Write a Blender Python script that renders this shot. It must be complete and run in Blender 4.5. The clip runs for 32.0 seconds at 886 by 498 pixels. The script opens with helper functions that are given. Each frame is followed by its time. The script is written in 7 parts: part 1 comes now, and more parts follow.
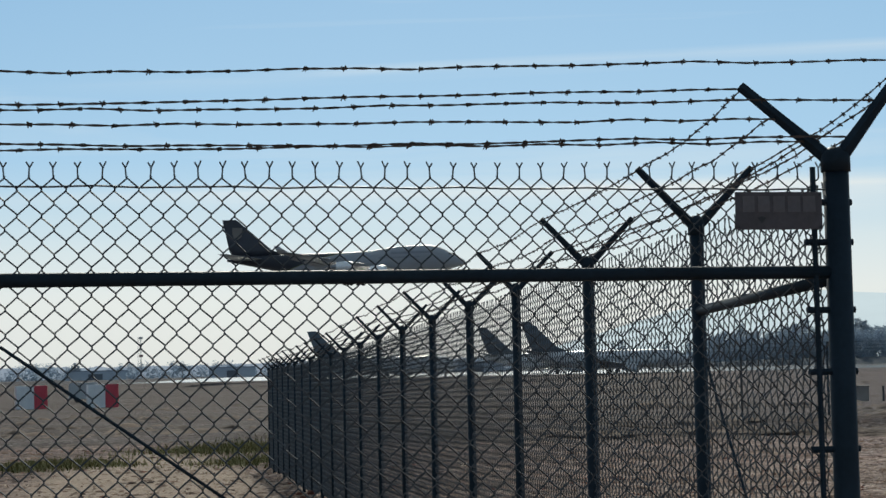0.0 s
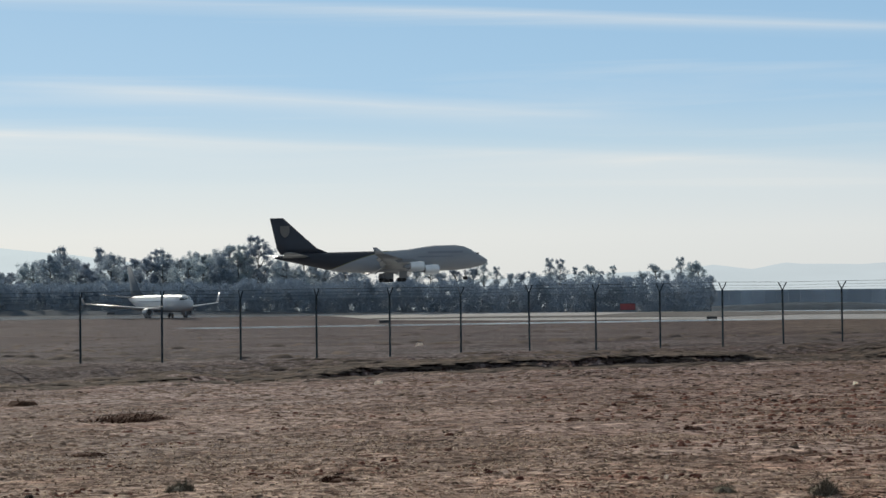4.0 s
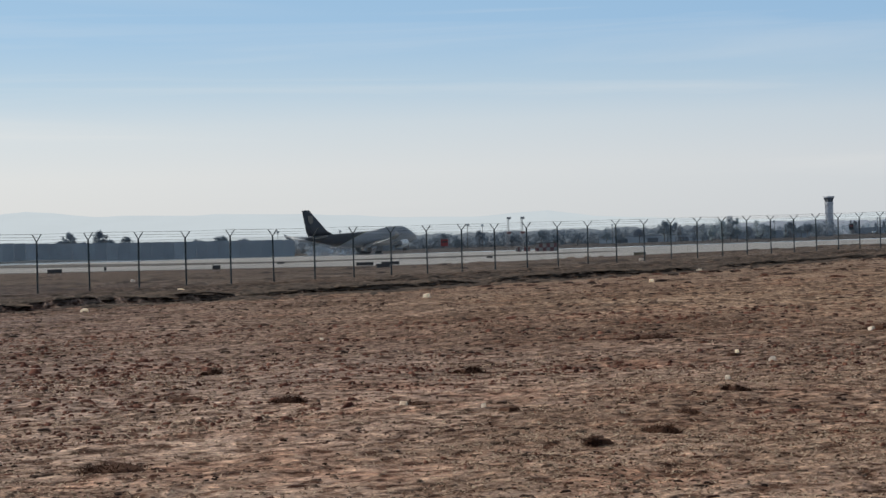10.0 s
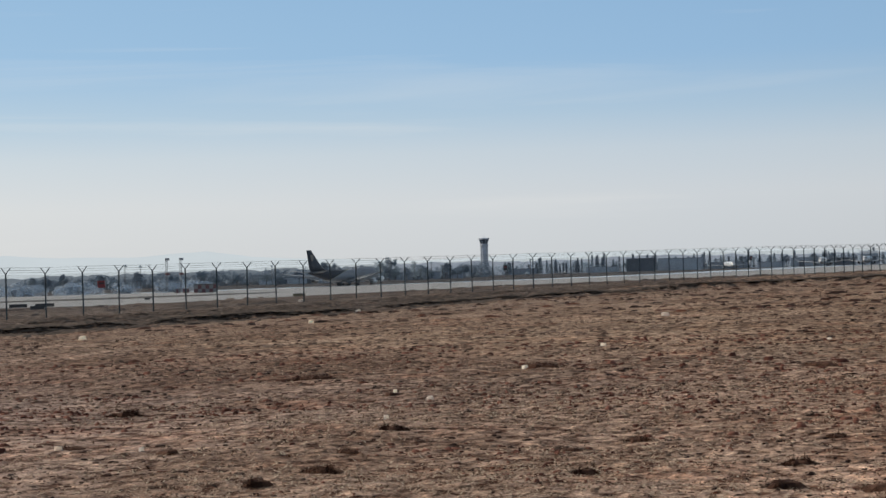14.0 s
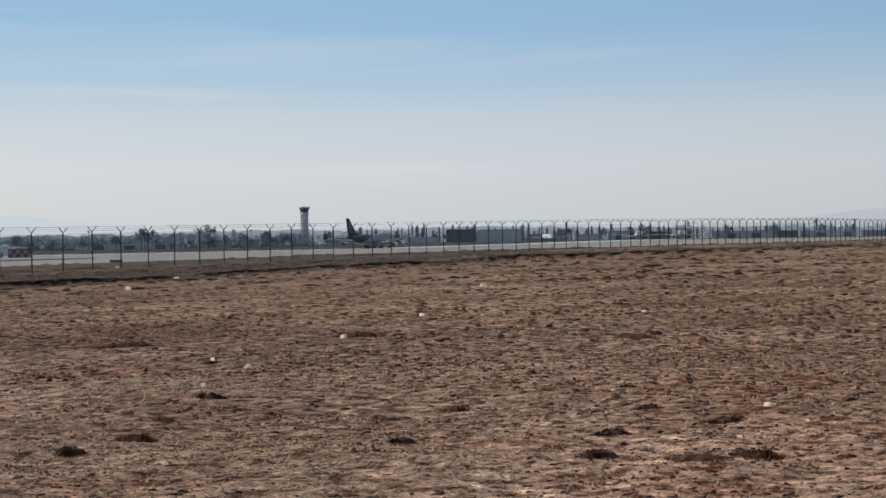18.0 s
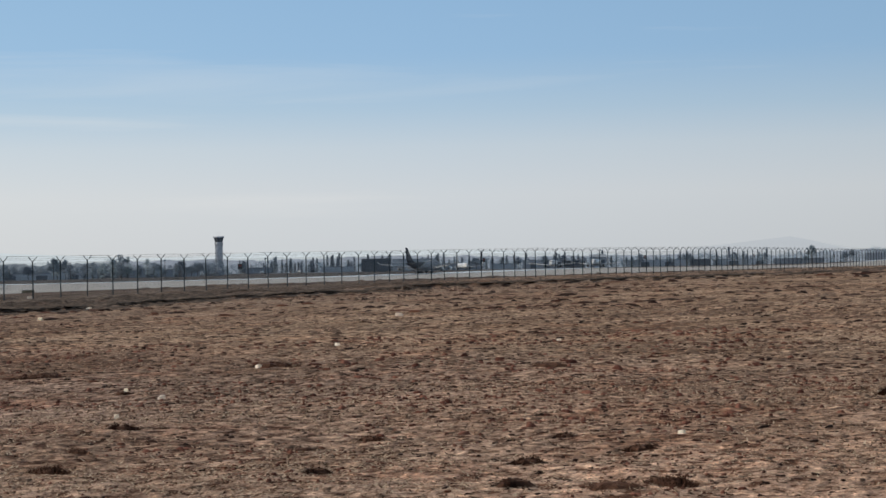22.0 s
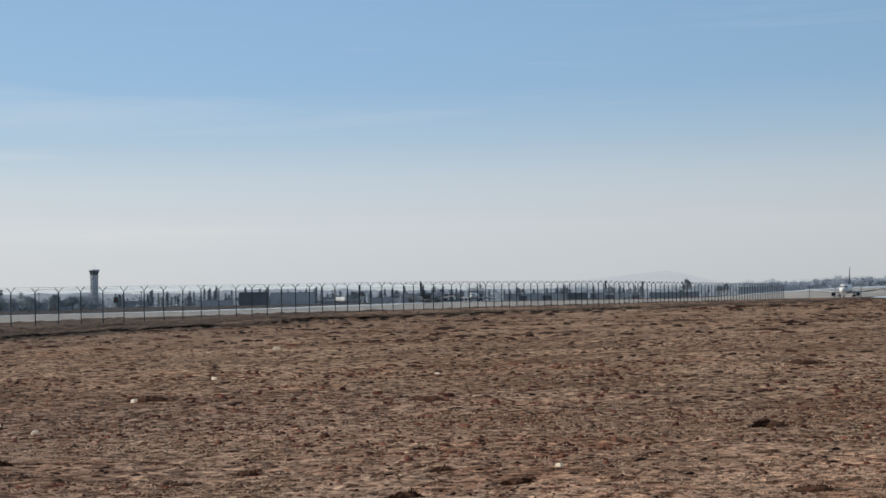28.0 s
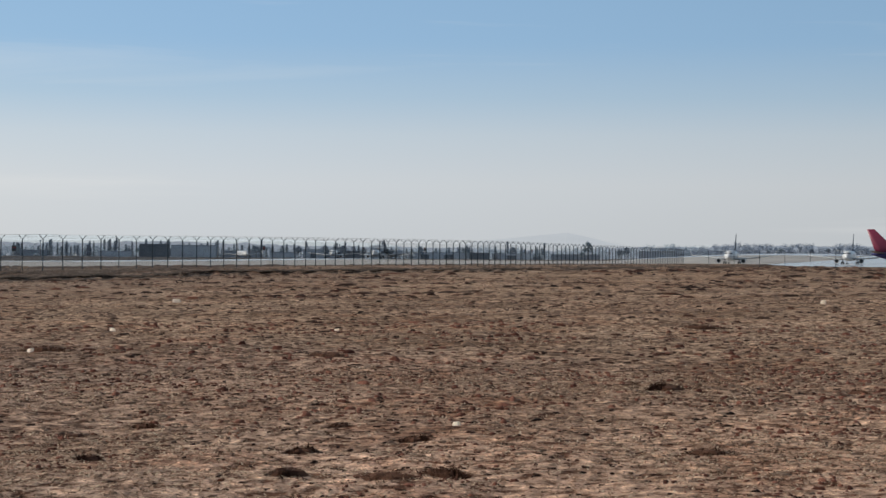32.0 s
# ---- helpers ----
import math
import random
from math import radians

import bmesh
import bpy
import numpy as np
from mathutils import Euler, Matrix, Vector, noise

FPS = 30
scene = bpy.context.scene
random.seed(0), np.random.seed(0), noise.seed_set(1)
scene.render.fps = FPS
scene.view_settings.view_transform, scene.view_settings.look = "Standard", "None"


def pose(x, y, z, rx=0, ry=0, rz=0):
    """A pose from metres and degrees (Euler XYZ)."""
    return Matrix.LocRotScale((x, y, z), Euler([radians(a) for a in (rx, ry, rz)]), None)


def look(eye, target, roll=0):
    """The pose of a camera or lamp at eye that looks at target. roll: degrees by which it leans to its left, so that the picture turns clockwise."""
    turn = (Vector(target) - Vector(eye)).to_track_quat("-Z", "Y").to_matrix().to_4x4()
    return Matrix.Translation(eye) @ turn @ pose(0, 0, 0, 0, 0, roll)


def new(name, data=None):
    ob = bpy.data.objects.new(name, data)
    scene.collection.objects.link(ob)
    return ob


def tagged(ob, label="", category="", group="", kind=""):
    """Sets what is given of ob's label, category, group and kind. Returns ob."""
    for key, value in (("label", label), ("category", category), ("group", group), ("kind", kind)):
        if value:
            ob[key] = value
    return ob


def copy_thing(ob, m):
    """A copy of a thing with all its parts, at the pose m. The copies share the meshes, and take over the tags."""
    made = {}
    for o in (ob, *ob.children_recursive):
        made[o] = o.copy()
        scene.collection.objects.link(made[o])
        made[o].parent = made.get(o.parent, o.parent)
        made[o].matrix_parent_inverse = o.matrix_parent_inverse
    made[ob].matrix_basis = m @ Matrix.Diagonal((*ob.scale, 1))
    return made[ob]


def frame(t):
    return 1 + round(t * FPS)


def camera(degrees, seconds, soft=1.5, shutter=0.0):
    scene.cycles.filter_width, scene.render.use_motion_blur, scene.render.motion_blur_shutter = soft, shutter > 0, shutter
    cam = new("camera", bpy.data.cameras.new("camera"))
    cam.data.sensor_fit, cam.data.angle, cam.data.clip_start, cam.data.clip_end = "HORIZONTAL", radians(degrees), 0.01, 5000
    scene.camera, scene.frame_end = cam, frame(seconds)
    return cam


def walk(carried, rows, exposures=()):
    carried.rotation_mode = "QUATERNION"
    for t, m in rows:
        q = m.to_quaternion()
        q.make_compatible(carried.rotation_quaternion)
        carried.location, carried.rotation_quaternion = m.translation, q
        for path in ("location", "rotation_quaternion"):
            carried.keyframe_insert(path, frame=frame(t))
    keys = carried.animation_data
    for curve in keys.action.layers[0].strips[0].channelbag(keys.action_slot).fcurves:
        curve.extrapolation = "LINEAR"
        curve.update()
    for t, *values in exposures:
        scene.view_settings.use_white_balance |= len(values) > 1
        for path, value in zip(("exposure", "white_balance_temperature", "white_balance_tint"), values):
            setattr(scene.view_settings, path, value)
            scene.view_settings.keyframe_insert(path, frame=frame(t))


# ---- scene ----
# Camera: held by hand at eye height, panning from the fence corner along the runway.
EYE = 1.65
cam = camera(26.729, 32.0, soft=1.5)
# seconds, sideways step in metres, bearing from +y towards +x, tilt up, lean (degrees)
PATH = (
    (0, 0.000, -6.984, 3.736, -1.255),
    (0.5, 0.006, -2.717, 3.243, -1.872),
    (1, 0.021, 0.715, 3.051, -1.865),
    (1.5, 0.033, 3.973, 2.746, -1.993),
    (2, 0.042, 9.072, 1.979, -1.601),
    (2.5, 0.047, 13.204, 1.801, -1.229),
    (3, 0.055, 15.466, 1.976, -1.053),
    (3.5, 0.058, 18.186, 1.936, -0.957),
    (4, 0.058, 20.562, 1.823, -0.728),
    (4.5, 0.058, 23.020, 1.840, -0.626),
    (6.5, 0.058, 32.268, 1.019, -0.897),
    (7, 0.058, 34.518, 1.024, -1.250),
    (7.5, 0.058, 36.976, 0.985, -1.422),
    (8, 0.058, 39.036, 0.712, -1.512),
    (8.5, 0.058, 41.095, 0.518, -1.648),
    (9, 0.058, 43.418, 0.422, -1.672),
    (9.5, 0.058, 45.812, 0.235, -1.589),
    (10, 0.058, 48.174, -0.123, -1.601),
    (10.5, 0.058, 50.324, -0.494, -1.461),
    (11, 0.058, 52.225, -0.612, -1.418),
    (11.5, 0.058, 53.739, -0.641, -1.774),
    (12, 0.058, 55.365, -0.536, -2.416),
    (12.5, 0.058, 56.918, -0.181, -2.346),
    (13, 0.058, 57.473, 0.588, -1.517),
    (13.5, 0.058, 58.106, 0.960, -1.734),
    (15.5, 0.058, 60.564, 0.128, -0.924),
    (16, 0.058, 61.372, 0.003, -1.205),
    (16.5, 0.058, 62.225, -0.323, -1.339),
    (17, 0.058, 62.982, -0.409, -1.473),
    (17.5, 0.058, 63.599, -0.346, -1.402),
    (18, 0.058, 64.134, -0.219, -0.879),
    (18.5, 0.058, 64.675, 0.356, -0.708),
    (19, 0.058, 65.021, 0.884, -0.732),
    (19.5, 0.058, 65.182, 0.868, -0.832),
    (20, 0.058, 65.258, 0.701, -0.800),
    (20.5, 0.058, 65.644, 0.538, -0.771),
    (21, 0.058, 66.141, 0.498, -0.798),
    (21.5, 0.058, 66.461, 0.600, -0.879),
    (22, 0.058, 66.754, 0.638, -1.027),
    (22.5, 0.058, 67.137, 0.610, -0.951),
    (23, 0.058, 67.605, 0.758, -0.779),
    (23.5, 0.058, 68.236, 1.022, -1.125),
    (24, 0.058, 69.051, 1.327, -1.775),
    (24.5, 0.058, 69.303, 1.540, -1.922),
    (25, 0.058, 69.218, 1.459, -1.894),
    (25.5, 0.058, 69.154, 1.106, -1.573),
    (27.5, 0.058, 69.894, 1.440, -0.938),
    (28, 0.058, 70.510, 1.606, -1.001),
    (28.5, 0.058, 71.168, 1.890, -0.843),
    (29, 0.058, 71.836, 2.161, -1.175),
    (29.5, 0.058, 72.432, 2.081, -1.628),
    (30, 0.058, 72.800, 1.959, -1.625),
    (30.5, 0.058, 72.912, 1.886, -1.474),
    (31, 0.058, 73.285, 1.416, -1.091),
    (31.5, 0.058, 73.277, 0.653, -0.382),
    (32, 0.058, 73.490, 0.295, 0.456),
)
walk(cam, [(t, pose(x, 0, EYE, 90 + up, 0, -bearing) @ pose(0, 0, 0, 0, 0, lean)) for t, x, bearing, up, lean in PATH],
     [(0, 0.0, 6200, 4), (2, 0.0, 6350, 6), (4, 0.0, 6450, 8), (9, 0.0, 6500, 10), (32, 0.0, 6500, 10)])

# ---- light ----
SUN_BEARING, SUN_HEIGHT = -6.0, 30.0
STREAK = (-0.0110, -0.1644, 0.9863)
world = bpy.data.worlds.new("sky")
scene.world = world
world.use_nodes = True
wn, wl = world.node_tree.nodes, world.node_tree.links
wn.clear()
w_out = wn.new("ShaderNodeOutputWorld")
w_bg = wn.new("ShaderNodeBackground")
w_sky = wn.new("ShaderNodeTexSky")
w_sky.sky_type = "NISHITA"
w_sky.sun_disc = False
w_sky.sun_elevation = radians(SUN_HEIGHT)
w_sky.sun_rotation = radians(SUN_BEARING)
w_sky.altitude = 100
w_sky.air_density, w_sky.dust_density, w_sky.ozone_density = 1.0, 1.2, 2.5
w_bg.inputs["Strength"].default_value = 0.08
# thin high cirrus, drawn out along the horizon
w_geo = wn.new("ShaderNodeTexCoord")
w_map = wn.new("ShaderNodeMapping")
w_map.inputs["Scale"].default_value = (1.5, 1.5, 34.0)
w_map.inputs["Rotation"].default_value = (0.03, -0.05, 0.4)
w_noise = wn.new("ShaderNodeTexNoise")
w_noise.inputs["Scale"].default_value = 1.3
w_noise.inputs["Detail"].default_value = 7.0
w_noise.inputs["Roughness"].default_value = 0.55
w_noise.inputs["Distortion"].default_value = 0.6
w_ramp = wn.new("ShaderNodeValToRGB")
w_ramp.color_ramp.elements[0].position = 0.55
w_ramp.color_ramp.elements[1].position = 0.80
w_mix = wn.new("ShaderNodeMix")
w_mix.data_type = "RGBA"
w_fac = wn.new("ShaderNodeMath")
w_fac.operation = "MULTIPLY"
w_fac.inputs[1].default_value = 0.36
wl.new(w_geo.outputs["Generated"], w_map.inputs["Vector"])
wl.new(w_map.outputs["Vector"], w_noise.inputs["Vector"])
wl.new(w_noise.outputs["Fac"], w_ramp.inputs["Fac"])
wl.new(w_ramp.outputs["Color"], w_fac.inputs[0])


def streak(normal, below, above, x0, x1, fade, strength, so_far):
    """A long wisp of cirrus along a great circle, between two bearings, broken by the noise."""
    dot, shift, band = wn.new("ShaderNodeVectorMath"), wn.new("ShaderNodeMath"), wn.new("ShaderNodeValToRGB")
    dot.operation = "DOT_PRODUCT"
    dot.inputs[1].default_value = normal
    shift.inputs[1].default_value = 0.5
    e = band.color_ramp.elements
    for _ in range(3):
        e.new(0.9)
    for k, (p, v) in enumerate(((0.0, 0), (0.5 - below, 0), (0.5, 1), (0.5 + above, 0), (1.0, 0))):
        e[k].position, e[k].color = p, (v, v, v, 1)
    wl.new(w_geo.outputs["Generated"], dot.inputs[0])
    wl.new(dot.outputs["Value"], shift.inputs[0])
    wl.new(shift.outputs[0], band.inputs["Fac"])
    out = band.outputs["Color"]
    thick = wn.new("ShaderNodeMapRange")
    thick.inputs["From Min"].default_value, thick.inputs["From Max"].default_value = 0.30, 0.62
    thick.inputs["To Min"].default_value, thick.inputs["To Max"].default_value = 0.1 * strength, strength
    wl.new(w_noise.outputs["Fac"], thick.inputs["Value"])
    sides = [thick.outputs["Result"]]
    for lo, hi in ((x0 - fade, x0), (x1 + fade, x1)):
        r = wn.new("ShaderNodeMapRange")
        r.interpolation_type = "SMOOTHSTEP"
        r.inputs["From Min"].default_value, r.inputs["From Max"].default_value = lo, hi
        wl.new(w_side.outputs["X"], r.inputs["Value"])
        sides.append(r.outputs["Result"])
    for other in sides:
        q = wn.new("ShaderNodeMath")
        q.operation = "MULTIPLY"
        wl.new(out, q.inputs[0])
        wl.new(other, q.inputs[1])
        out = q.outputs[0]
    total = wn.new("ShaderNodeMath")
    total.use_clamp = True
    wl.new(out, total.inputs[0])
    wl.new(so_far, total.inputs[1])
    return total.outputs[0]


w_side = wn.new("ShaderNodeSeparateXYZ")
wl.new(w_geo.outputs["Generated"], w_side.inputs[0])
cloud = streak(STREAK, 0.006, 0.004, -0.15, 0.52, 0.2, 0.55, w_fac.outputs[0])
cloud = streak((0.0270, -0.1241, 0.9919), 0.010, 0.006, 0.22, 0.38, 0.12, 0.55, cloud)
cloud = streak((0.0149, -0.0958, 0.9953), 0.020, 0.005, -0.2, 0.45, 0.25, 0.75, cloud)
wl.new(cloud, w_mix.inputs["Factor"])
# a hazy band of pale air low over the plain, blue above it
w_sep = wn.new("ShaderNodeSeparateXYZ")
w_haze = wn.new("ShaderNodeValToRGB")
stops = ((0.0, (0.672, 0.668, 0.680)), (0.040, (0.706, 0.708, 0.726)), (0.066, (0.617, 0.672, 0.732)), (0.086, (0.475, 0.602, 0.73)), (0.115, (0.345, 0.525, 0.735)), (0.20, (0.27, 0.45, 0.68)), (0.25, (0.29, 0.37, 0.46)), (1.0, (0.28, 0.31, 0.345)))
while len(w_haze.color_ramp.elements) < len(stops):
    w_haze.color_ramp.elements.new(0.5)
for k, (p, c) in enumerate(stops):
    w_haze.color_ramp.elements[k].position, w_haze.color_ramp.elements[k].color = p, (*c, 1)
w_bg2 = wn.new("ShaderNodeBackground")
w_bg2.inputs["Strength"].default_value = 1.0
w_share = wn.new("ShaderNodeMixShader")
w_share.inputs["Fac"].default_value = 0.92
w_mix.inputs["B"].default_value = (0.80, 0.80, 0.79, 1)
wl.new(w_geo.outputs["Generated"], w_sep.inputs[0])
wl.new(w_sep.outputs["Z"], w_haze.inputs["Fac"])
# the air is brighter and warmer on the sun's side
w_glow = wn.new("ShaderNodeValToRGB")
while len(w_glow.color_ramp.elements) < 3:
    w_glow.color_ramp.elements.new(0.5)
for k, (p, c) in enumerate(((0.05, (0.79, 0.835, 0.855)), (0.40, (0.895, 0.95, 0.98)), (0.95, (1.10, 1.11, 1.07)))):
    w_glow.color_ramp.elements[k].position, w_glow.color_ramp.elements[k].color = p, (*c, 1)
w_tone = wn.new("ShaderNodeMix")
w_tone.data_type, w_tone.blend_type = "RGBA", "MULTIPLY"
w_tone.inputs["Factor"].default_value = 1.0
wl.new(w_side.outputs["Y"], w_glow.inputs["Fac"])
wl.new(w_haze.outputs["Color"], w_tone.inputs["A"])
wl.new(w_glow.outputs["Color"], w_tone.inputs["B"])
wl.new(w_tone.outputs["Result"], w_mix.inputs["A"])
wl.new(w_mix.outputs["Result"], w_bg2.inputs["Color"])
wl.new(w_sky.outputs["Color"], w_bg.inputs["Color"])
wl.new(w_bg.outputs[0], w_share.inputs[1])
wl.new(w_bg2.outputs[0], w_share.inputs[2])
wl.new(w_share.outputs[0], w_out.inputs[0])

sun_data = bpy.data.lights.new("sun", "SUN")
sun_data.energy, sun_data.angle, sun_data.color = 4.3, radians(0.6), (1.0, 0.91, 0.78)
sun = new("sun", sun_data)
sun.matrix_world = look((0, 0, 50), (-math.sin(radians(SUN_BEARING)) * 50, -math.cos(radians(SUN_BEARING)) * 50, 50 - 50 * math.tan(radians(SUN_HEIGHT))))
scene.view_settings.exposure = 0.0

# ---- materials ----
def material(name, rough=0.7, metal=0.0):
    m = bpy.data.materials.new(name)
    m.use_nodes = True
    b = m.node_tree.nodes["Principled BSDF"]
    b.inputs["Roughness"].default_value = rough
    b.inputs["Metallic"].default_value = metal
    return m, m.node_tree.nodes, m.node_tree.links, b


def ramp_node(n, stops):
    r = n.new("ShaderNodeValToRGB")
    e = r.color_ramp.elements
    while len(e) < len(stops):
        e.new(0.5)
    for k, (p, c) in enumerate(stops):
        e[k].position, e[k].color = p, (*c, 1)
    return r


def noise_node(n, l, coord, scale, detail=4, rough=0.55, stretch=None):
    t = n.new("ShaderNodeTexNoise")
    t.inputs["Scale"].default_value, t.inputs["Detail"].default_value, t.inputs["Roughness"].default_value = scale, detail, rough
    if stretch:
        mp = n.new("ShaderNodeMapping")
        mp.inputs["Scale"].default_value = stretch
        l.new(coord, mp.inputs["Vector"])
        coord = mp.outputs["Vector"]
    l.new(coord, t.inputs["Vector"])
    return t


def mix_node(n, l, mode, fac, a, b):
    m = n.new("ShaderNodeMix")
    m.data_type, m.blend_type = "RGBA", mode
    for sock, v in (("Factor", fac), ("A", a), ("B", b)):
        if hasattr(v, "links"):
            l.new(v, m.inputs[sock])
        else:
            m.inputs[sock].default_value = v if sock == "Factor" else (*v, 1)
    return m.outputs["Result"]


def worn(name, colour, rough=0.6, metal=0.0, vary=0.25, scale=3.0, fine=40.0, bump=0.15, random_tint=0.0, spread=0.06):
    """A surface with stains and fine grain around one base colour, in object space."""
    m, n, l, b = material(name, rough, metal)
    tc = n.new("ShaderNodeTexCoord").outputs["Object"]
    big, small = noise_node(n, l, tc, scale, 5), noise_node(n, l, tc, fine, 3)
    lo, hi = tuple(c * (1 - vary) for c in colour), tuple(min(1, c * (1 + vary)) for c in colour)
    r1 = ramp_node(n, [(0.3, lo), (0.7, hi)])
    l.new(big.outputs["Fac"], r1.inputs["Fac"])
    r2 = ramp_node(n, [(0.3, (1 - spread * 2,) * 3), (0.7, (1 + spread,) * 3)])
    l.new(small.outputs["Fac"], r2.inputs["Fac"])
    col = mix_node(n, l, "MULTIPLY", 1.0, r1.outputs["Color"], r2.outputs["Color"])
    if random_tint:
        info = n.new("ShaderNodeObjectInfo")
        r3 = ramp_node(n, [(0.0, (1 - random_tint,) * 3), (1.0, (1 + random_tint,) * 3)])
        l.new(info.outputs["Random"], r3.inputs["Fac"])
        col = mix_node(n, l, "MULTIPLY", 1.0, col, r3.outputs["Color"])
    l.new(col, b.inputs["Base Color"])
    if bump:
        bp = n.new("ShaderNodeBump")
        bp.inputs["Strength"].default_value = bump
        l.new(small.outputs["Fac"], bp.inputs["Height"])
        l.new(bp.outputs["Normal"], b.inputs["Normal"])
    return m


def ground_material():
    m, n, l, b = material("dry_field", 0.95)
    b.inputs["Specular IOR Level"].default_value = 0.05
    pos = n.new("ShaderNodeNewGeometry").outputs["Position"]
    patch = noise_node(n, l, pos, 0.035, 5, 0.6, (1, 1.6, 1))
    tuft = noise_node(n, l, pos, 1.7, 9, 0.76)
    grain = noise_node(n, l, pos, 9.0, 8, 0.78)
    fleck = noise_node(n, l, pos, 4.2, 4, 0.55)
    base = ramp_node(n, [(0.30, (0.223, 0.149, 0.120)), (0.48, (0.251, 0.178, 0.147)), (0.62, (0.277, 0.204, 0.172)), (0.78, (0.240, 0.160, 0.130))])
    l.new(patch.outputs["Fac"], base.inputs["Fac"])
    t1 = ramp_node(n, [(0.38, (0.50, 0.45, 0.41)), (0.46, (0.86, 0.84, 0.82)), (0.55, (1.06, 1.06, 1.05)), (0.65, (1.30, 1.28, 1.24))])
    l.new(tuft.outputs["Fac"], t1.inputs["Fac"])
    g1 = ramp_node(n, [(0.39, (0.34, 0.29, 0.25)), (0.47, (0.90, 0.88, 0.86)), (0.55, (1.12, 1.11, 1.08)), (0.62, (1.85, 1.80, 1.68))])
    l.new(grain.outputs["Fac"], g1.inputs["Fac"])
    c = mix_node(n, l, "MULTIPLY", 1.0, base.outputs["Color"], t1.outputs["Color"])
    c = mix_node(n, l, "MULTIPLY", 1.0, c, g1.outputs["Color"])
    # the dark end of the flecks stands in for shade beside small clods
    f1 = ramp_node(n, [(0.385, (0.30, 0.22, 0.185)), (0.44, (0.77, 0.72, 0.69)), (0.47, (1.06, 1.05, 1.04)), (0.55, (1.12, 1.12, 1.11)), (0.61, (1.65, 1.62, 1.54))])
    l.new(fleck.outputs["Fac"], f1.inputs["Fac"])
    c = mix_node(n, l, "MULTIPLY", 1.0, c, f1.outputs["Color"])
    # russet mats of dead weed in broken patches
    mat_patch = noise_node(n, l, pos, 0.42, 8, 0.72, (0.8, 1, 1))
    m1 = ramp_node(n, [(0.51, (1.0, 1.0, 1.0)), (0.58, (0.97, 0.88, 0.84)), (0.67, (0.84, 0.68, 0.62))])
    l.new(mat_patch.outputs["Fac"], m1.inputs["Fac"])
    c = mix_node(n, l, "MULTIPLY", 1.0, c, m1.outputs["Color"])
    # inside the fence the soil is graded and darker, and tinted blue to stand in for haze
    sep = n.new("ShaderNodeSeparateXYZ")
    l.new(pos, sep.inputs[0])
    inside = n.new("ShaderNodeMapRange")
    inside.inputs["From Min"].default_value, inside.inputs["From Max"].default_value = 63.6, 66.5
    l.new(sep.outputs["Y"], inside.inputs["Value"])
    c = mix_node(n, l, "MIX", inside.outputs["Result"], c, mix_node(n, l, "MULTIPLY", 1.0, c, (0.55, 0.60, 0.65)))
    # the soil darkens in a belt before the cut bank
    bankward = n.new("ShaderNodeMapRange")
    bankward.inputs["From Min"].default_value, bankward.inputs["From Max"].default_value = 34.0, 58.0
    l.new(sep.outputs["Y"], bankward.inputs["Value"])
    c = mix_node(n, l, "MIX", bankward.outputs["Result"], c, mix_node(n, l, "MULTIPLY", 1.0, c, (0.80, 0.81, 0.86)))
    wide = noise_node(n, l, pos, 0.16, 6, 0.7, (0.5, 1, 1))
    w1 = ramp_node(n, [(0.38, (0.66, 0.63, 0.60)), (0.5, (1.0, 1.0, 1.0)), (0.62, (1.25, 1.25, 1.25))])
    l.new(wide.outputs["Fac"], w1.inputs["Fac"])
    c = mix_node(n, l, "MULTIPLY", 1.0, c, w1.outputs["Color"])
    # ground beyond the runway tinted blue to stand in for distance haze
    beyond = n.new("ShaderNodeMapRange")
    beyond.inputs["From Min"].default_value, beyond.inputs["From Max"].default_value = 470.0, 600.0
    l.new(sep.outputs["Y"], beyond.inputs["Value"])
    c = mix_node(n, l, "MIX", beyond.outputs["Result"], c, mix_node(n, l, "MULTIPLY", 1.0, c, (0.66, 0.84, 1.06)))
    # soil tone along a west-east slant: bluer in the west, darker midway, yellower east
    slant = n.new("ShaderNodeVectorMath")
    slant.operation = "DOT_PRODUCT"
    slant.inputs[1].default_value = (1.0, -0.5, 0.0)
    l.new(pos, slant.inputs[0])
    east = n.new("ShaderNodeMapRange")
    east.inputs["From Min"].default_value, east.inputs["From Max"].default_value = -40.0, 30.0
    l.new(slant.outputs["Value"], east.inputs["Value"])
    e1 = ramp_node(n, [(0.0, (0.98, 1.06, 1.18)), (0.45, (1.09, 1.19, 1.30)), (0.58, (0.94, 0.99, 1.07)), (0.72, (0.93, 0.945, 0.97)), (0.84, (1.01, 0.99, 0.945)), (0.93, (1.07, 1.06, 0.98)), (1.0, (1.16, 1.17, 1.05))])
    l.new(east.outputs["Result"], e1.inputs["Fac"])
    c = mix_node(n, l, "MULTIPLY", 1.0, c, e1.outputs["Color"])
    # greyer grass on the open side, off the graded field
    open_side = n.new("ShaderNodeMapRange")
    open_side.inputs["From Min"].default_value, open_side.inputs["From Max"].default_value = 11.0, 1.0
    l.new(sep.outputs["X"], open_side.inputs["Value"])
    c = mix_node(n, l, "MIX", open_side.outputs["Result"], c, mix_node(n, l, "MULTIPLY", 1.0, c, (0.66, 0.66, 0.64)))
    # a bare pale turning place beyond the fence corner, with a ragged edge
    off = n.new("ShaderNodeMapping")
    off.vector_type = "TEXTURE"
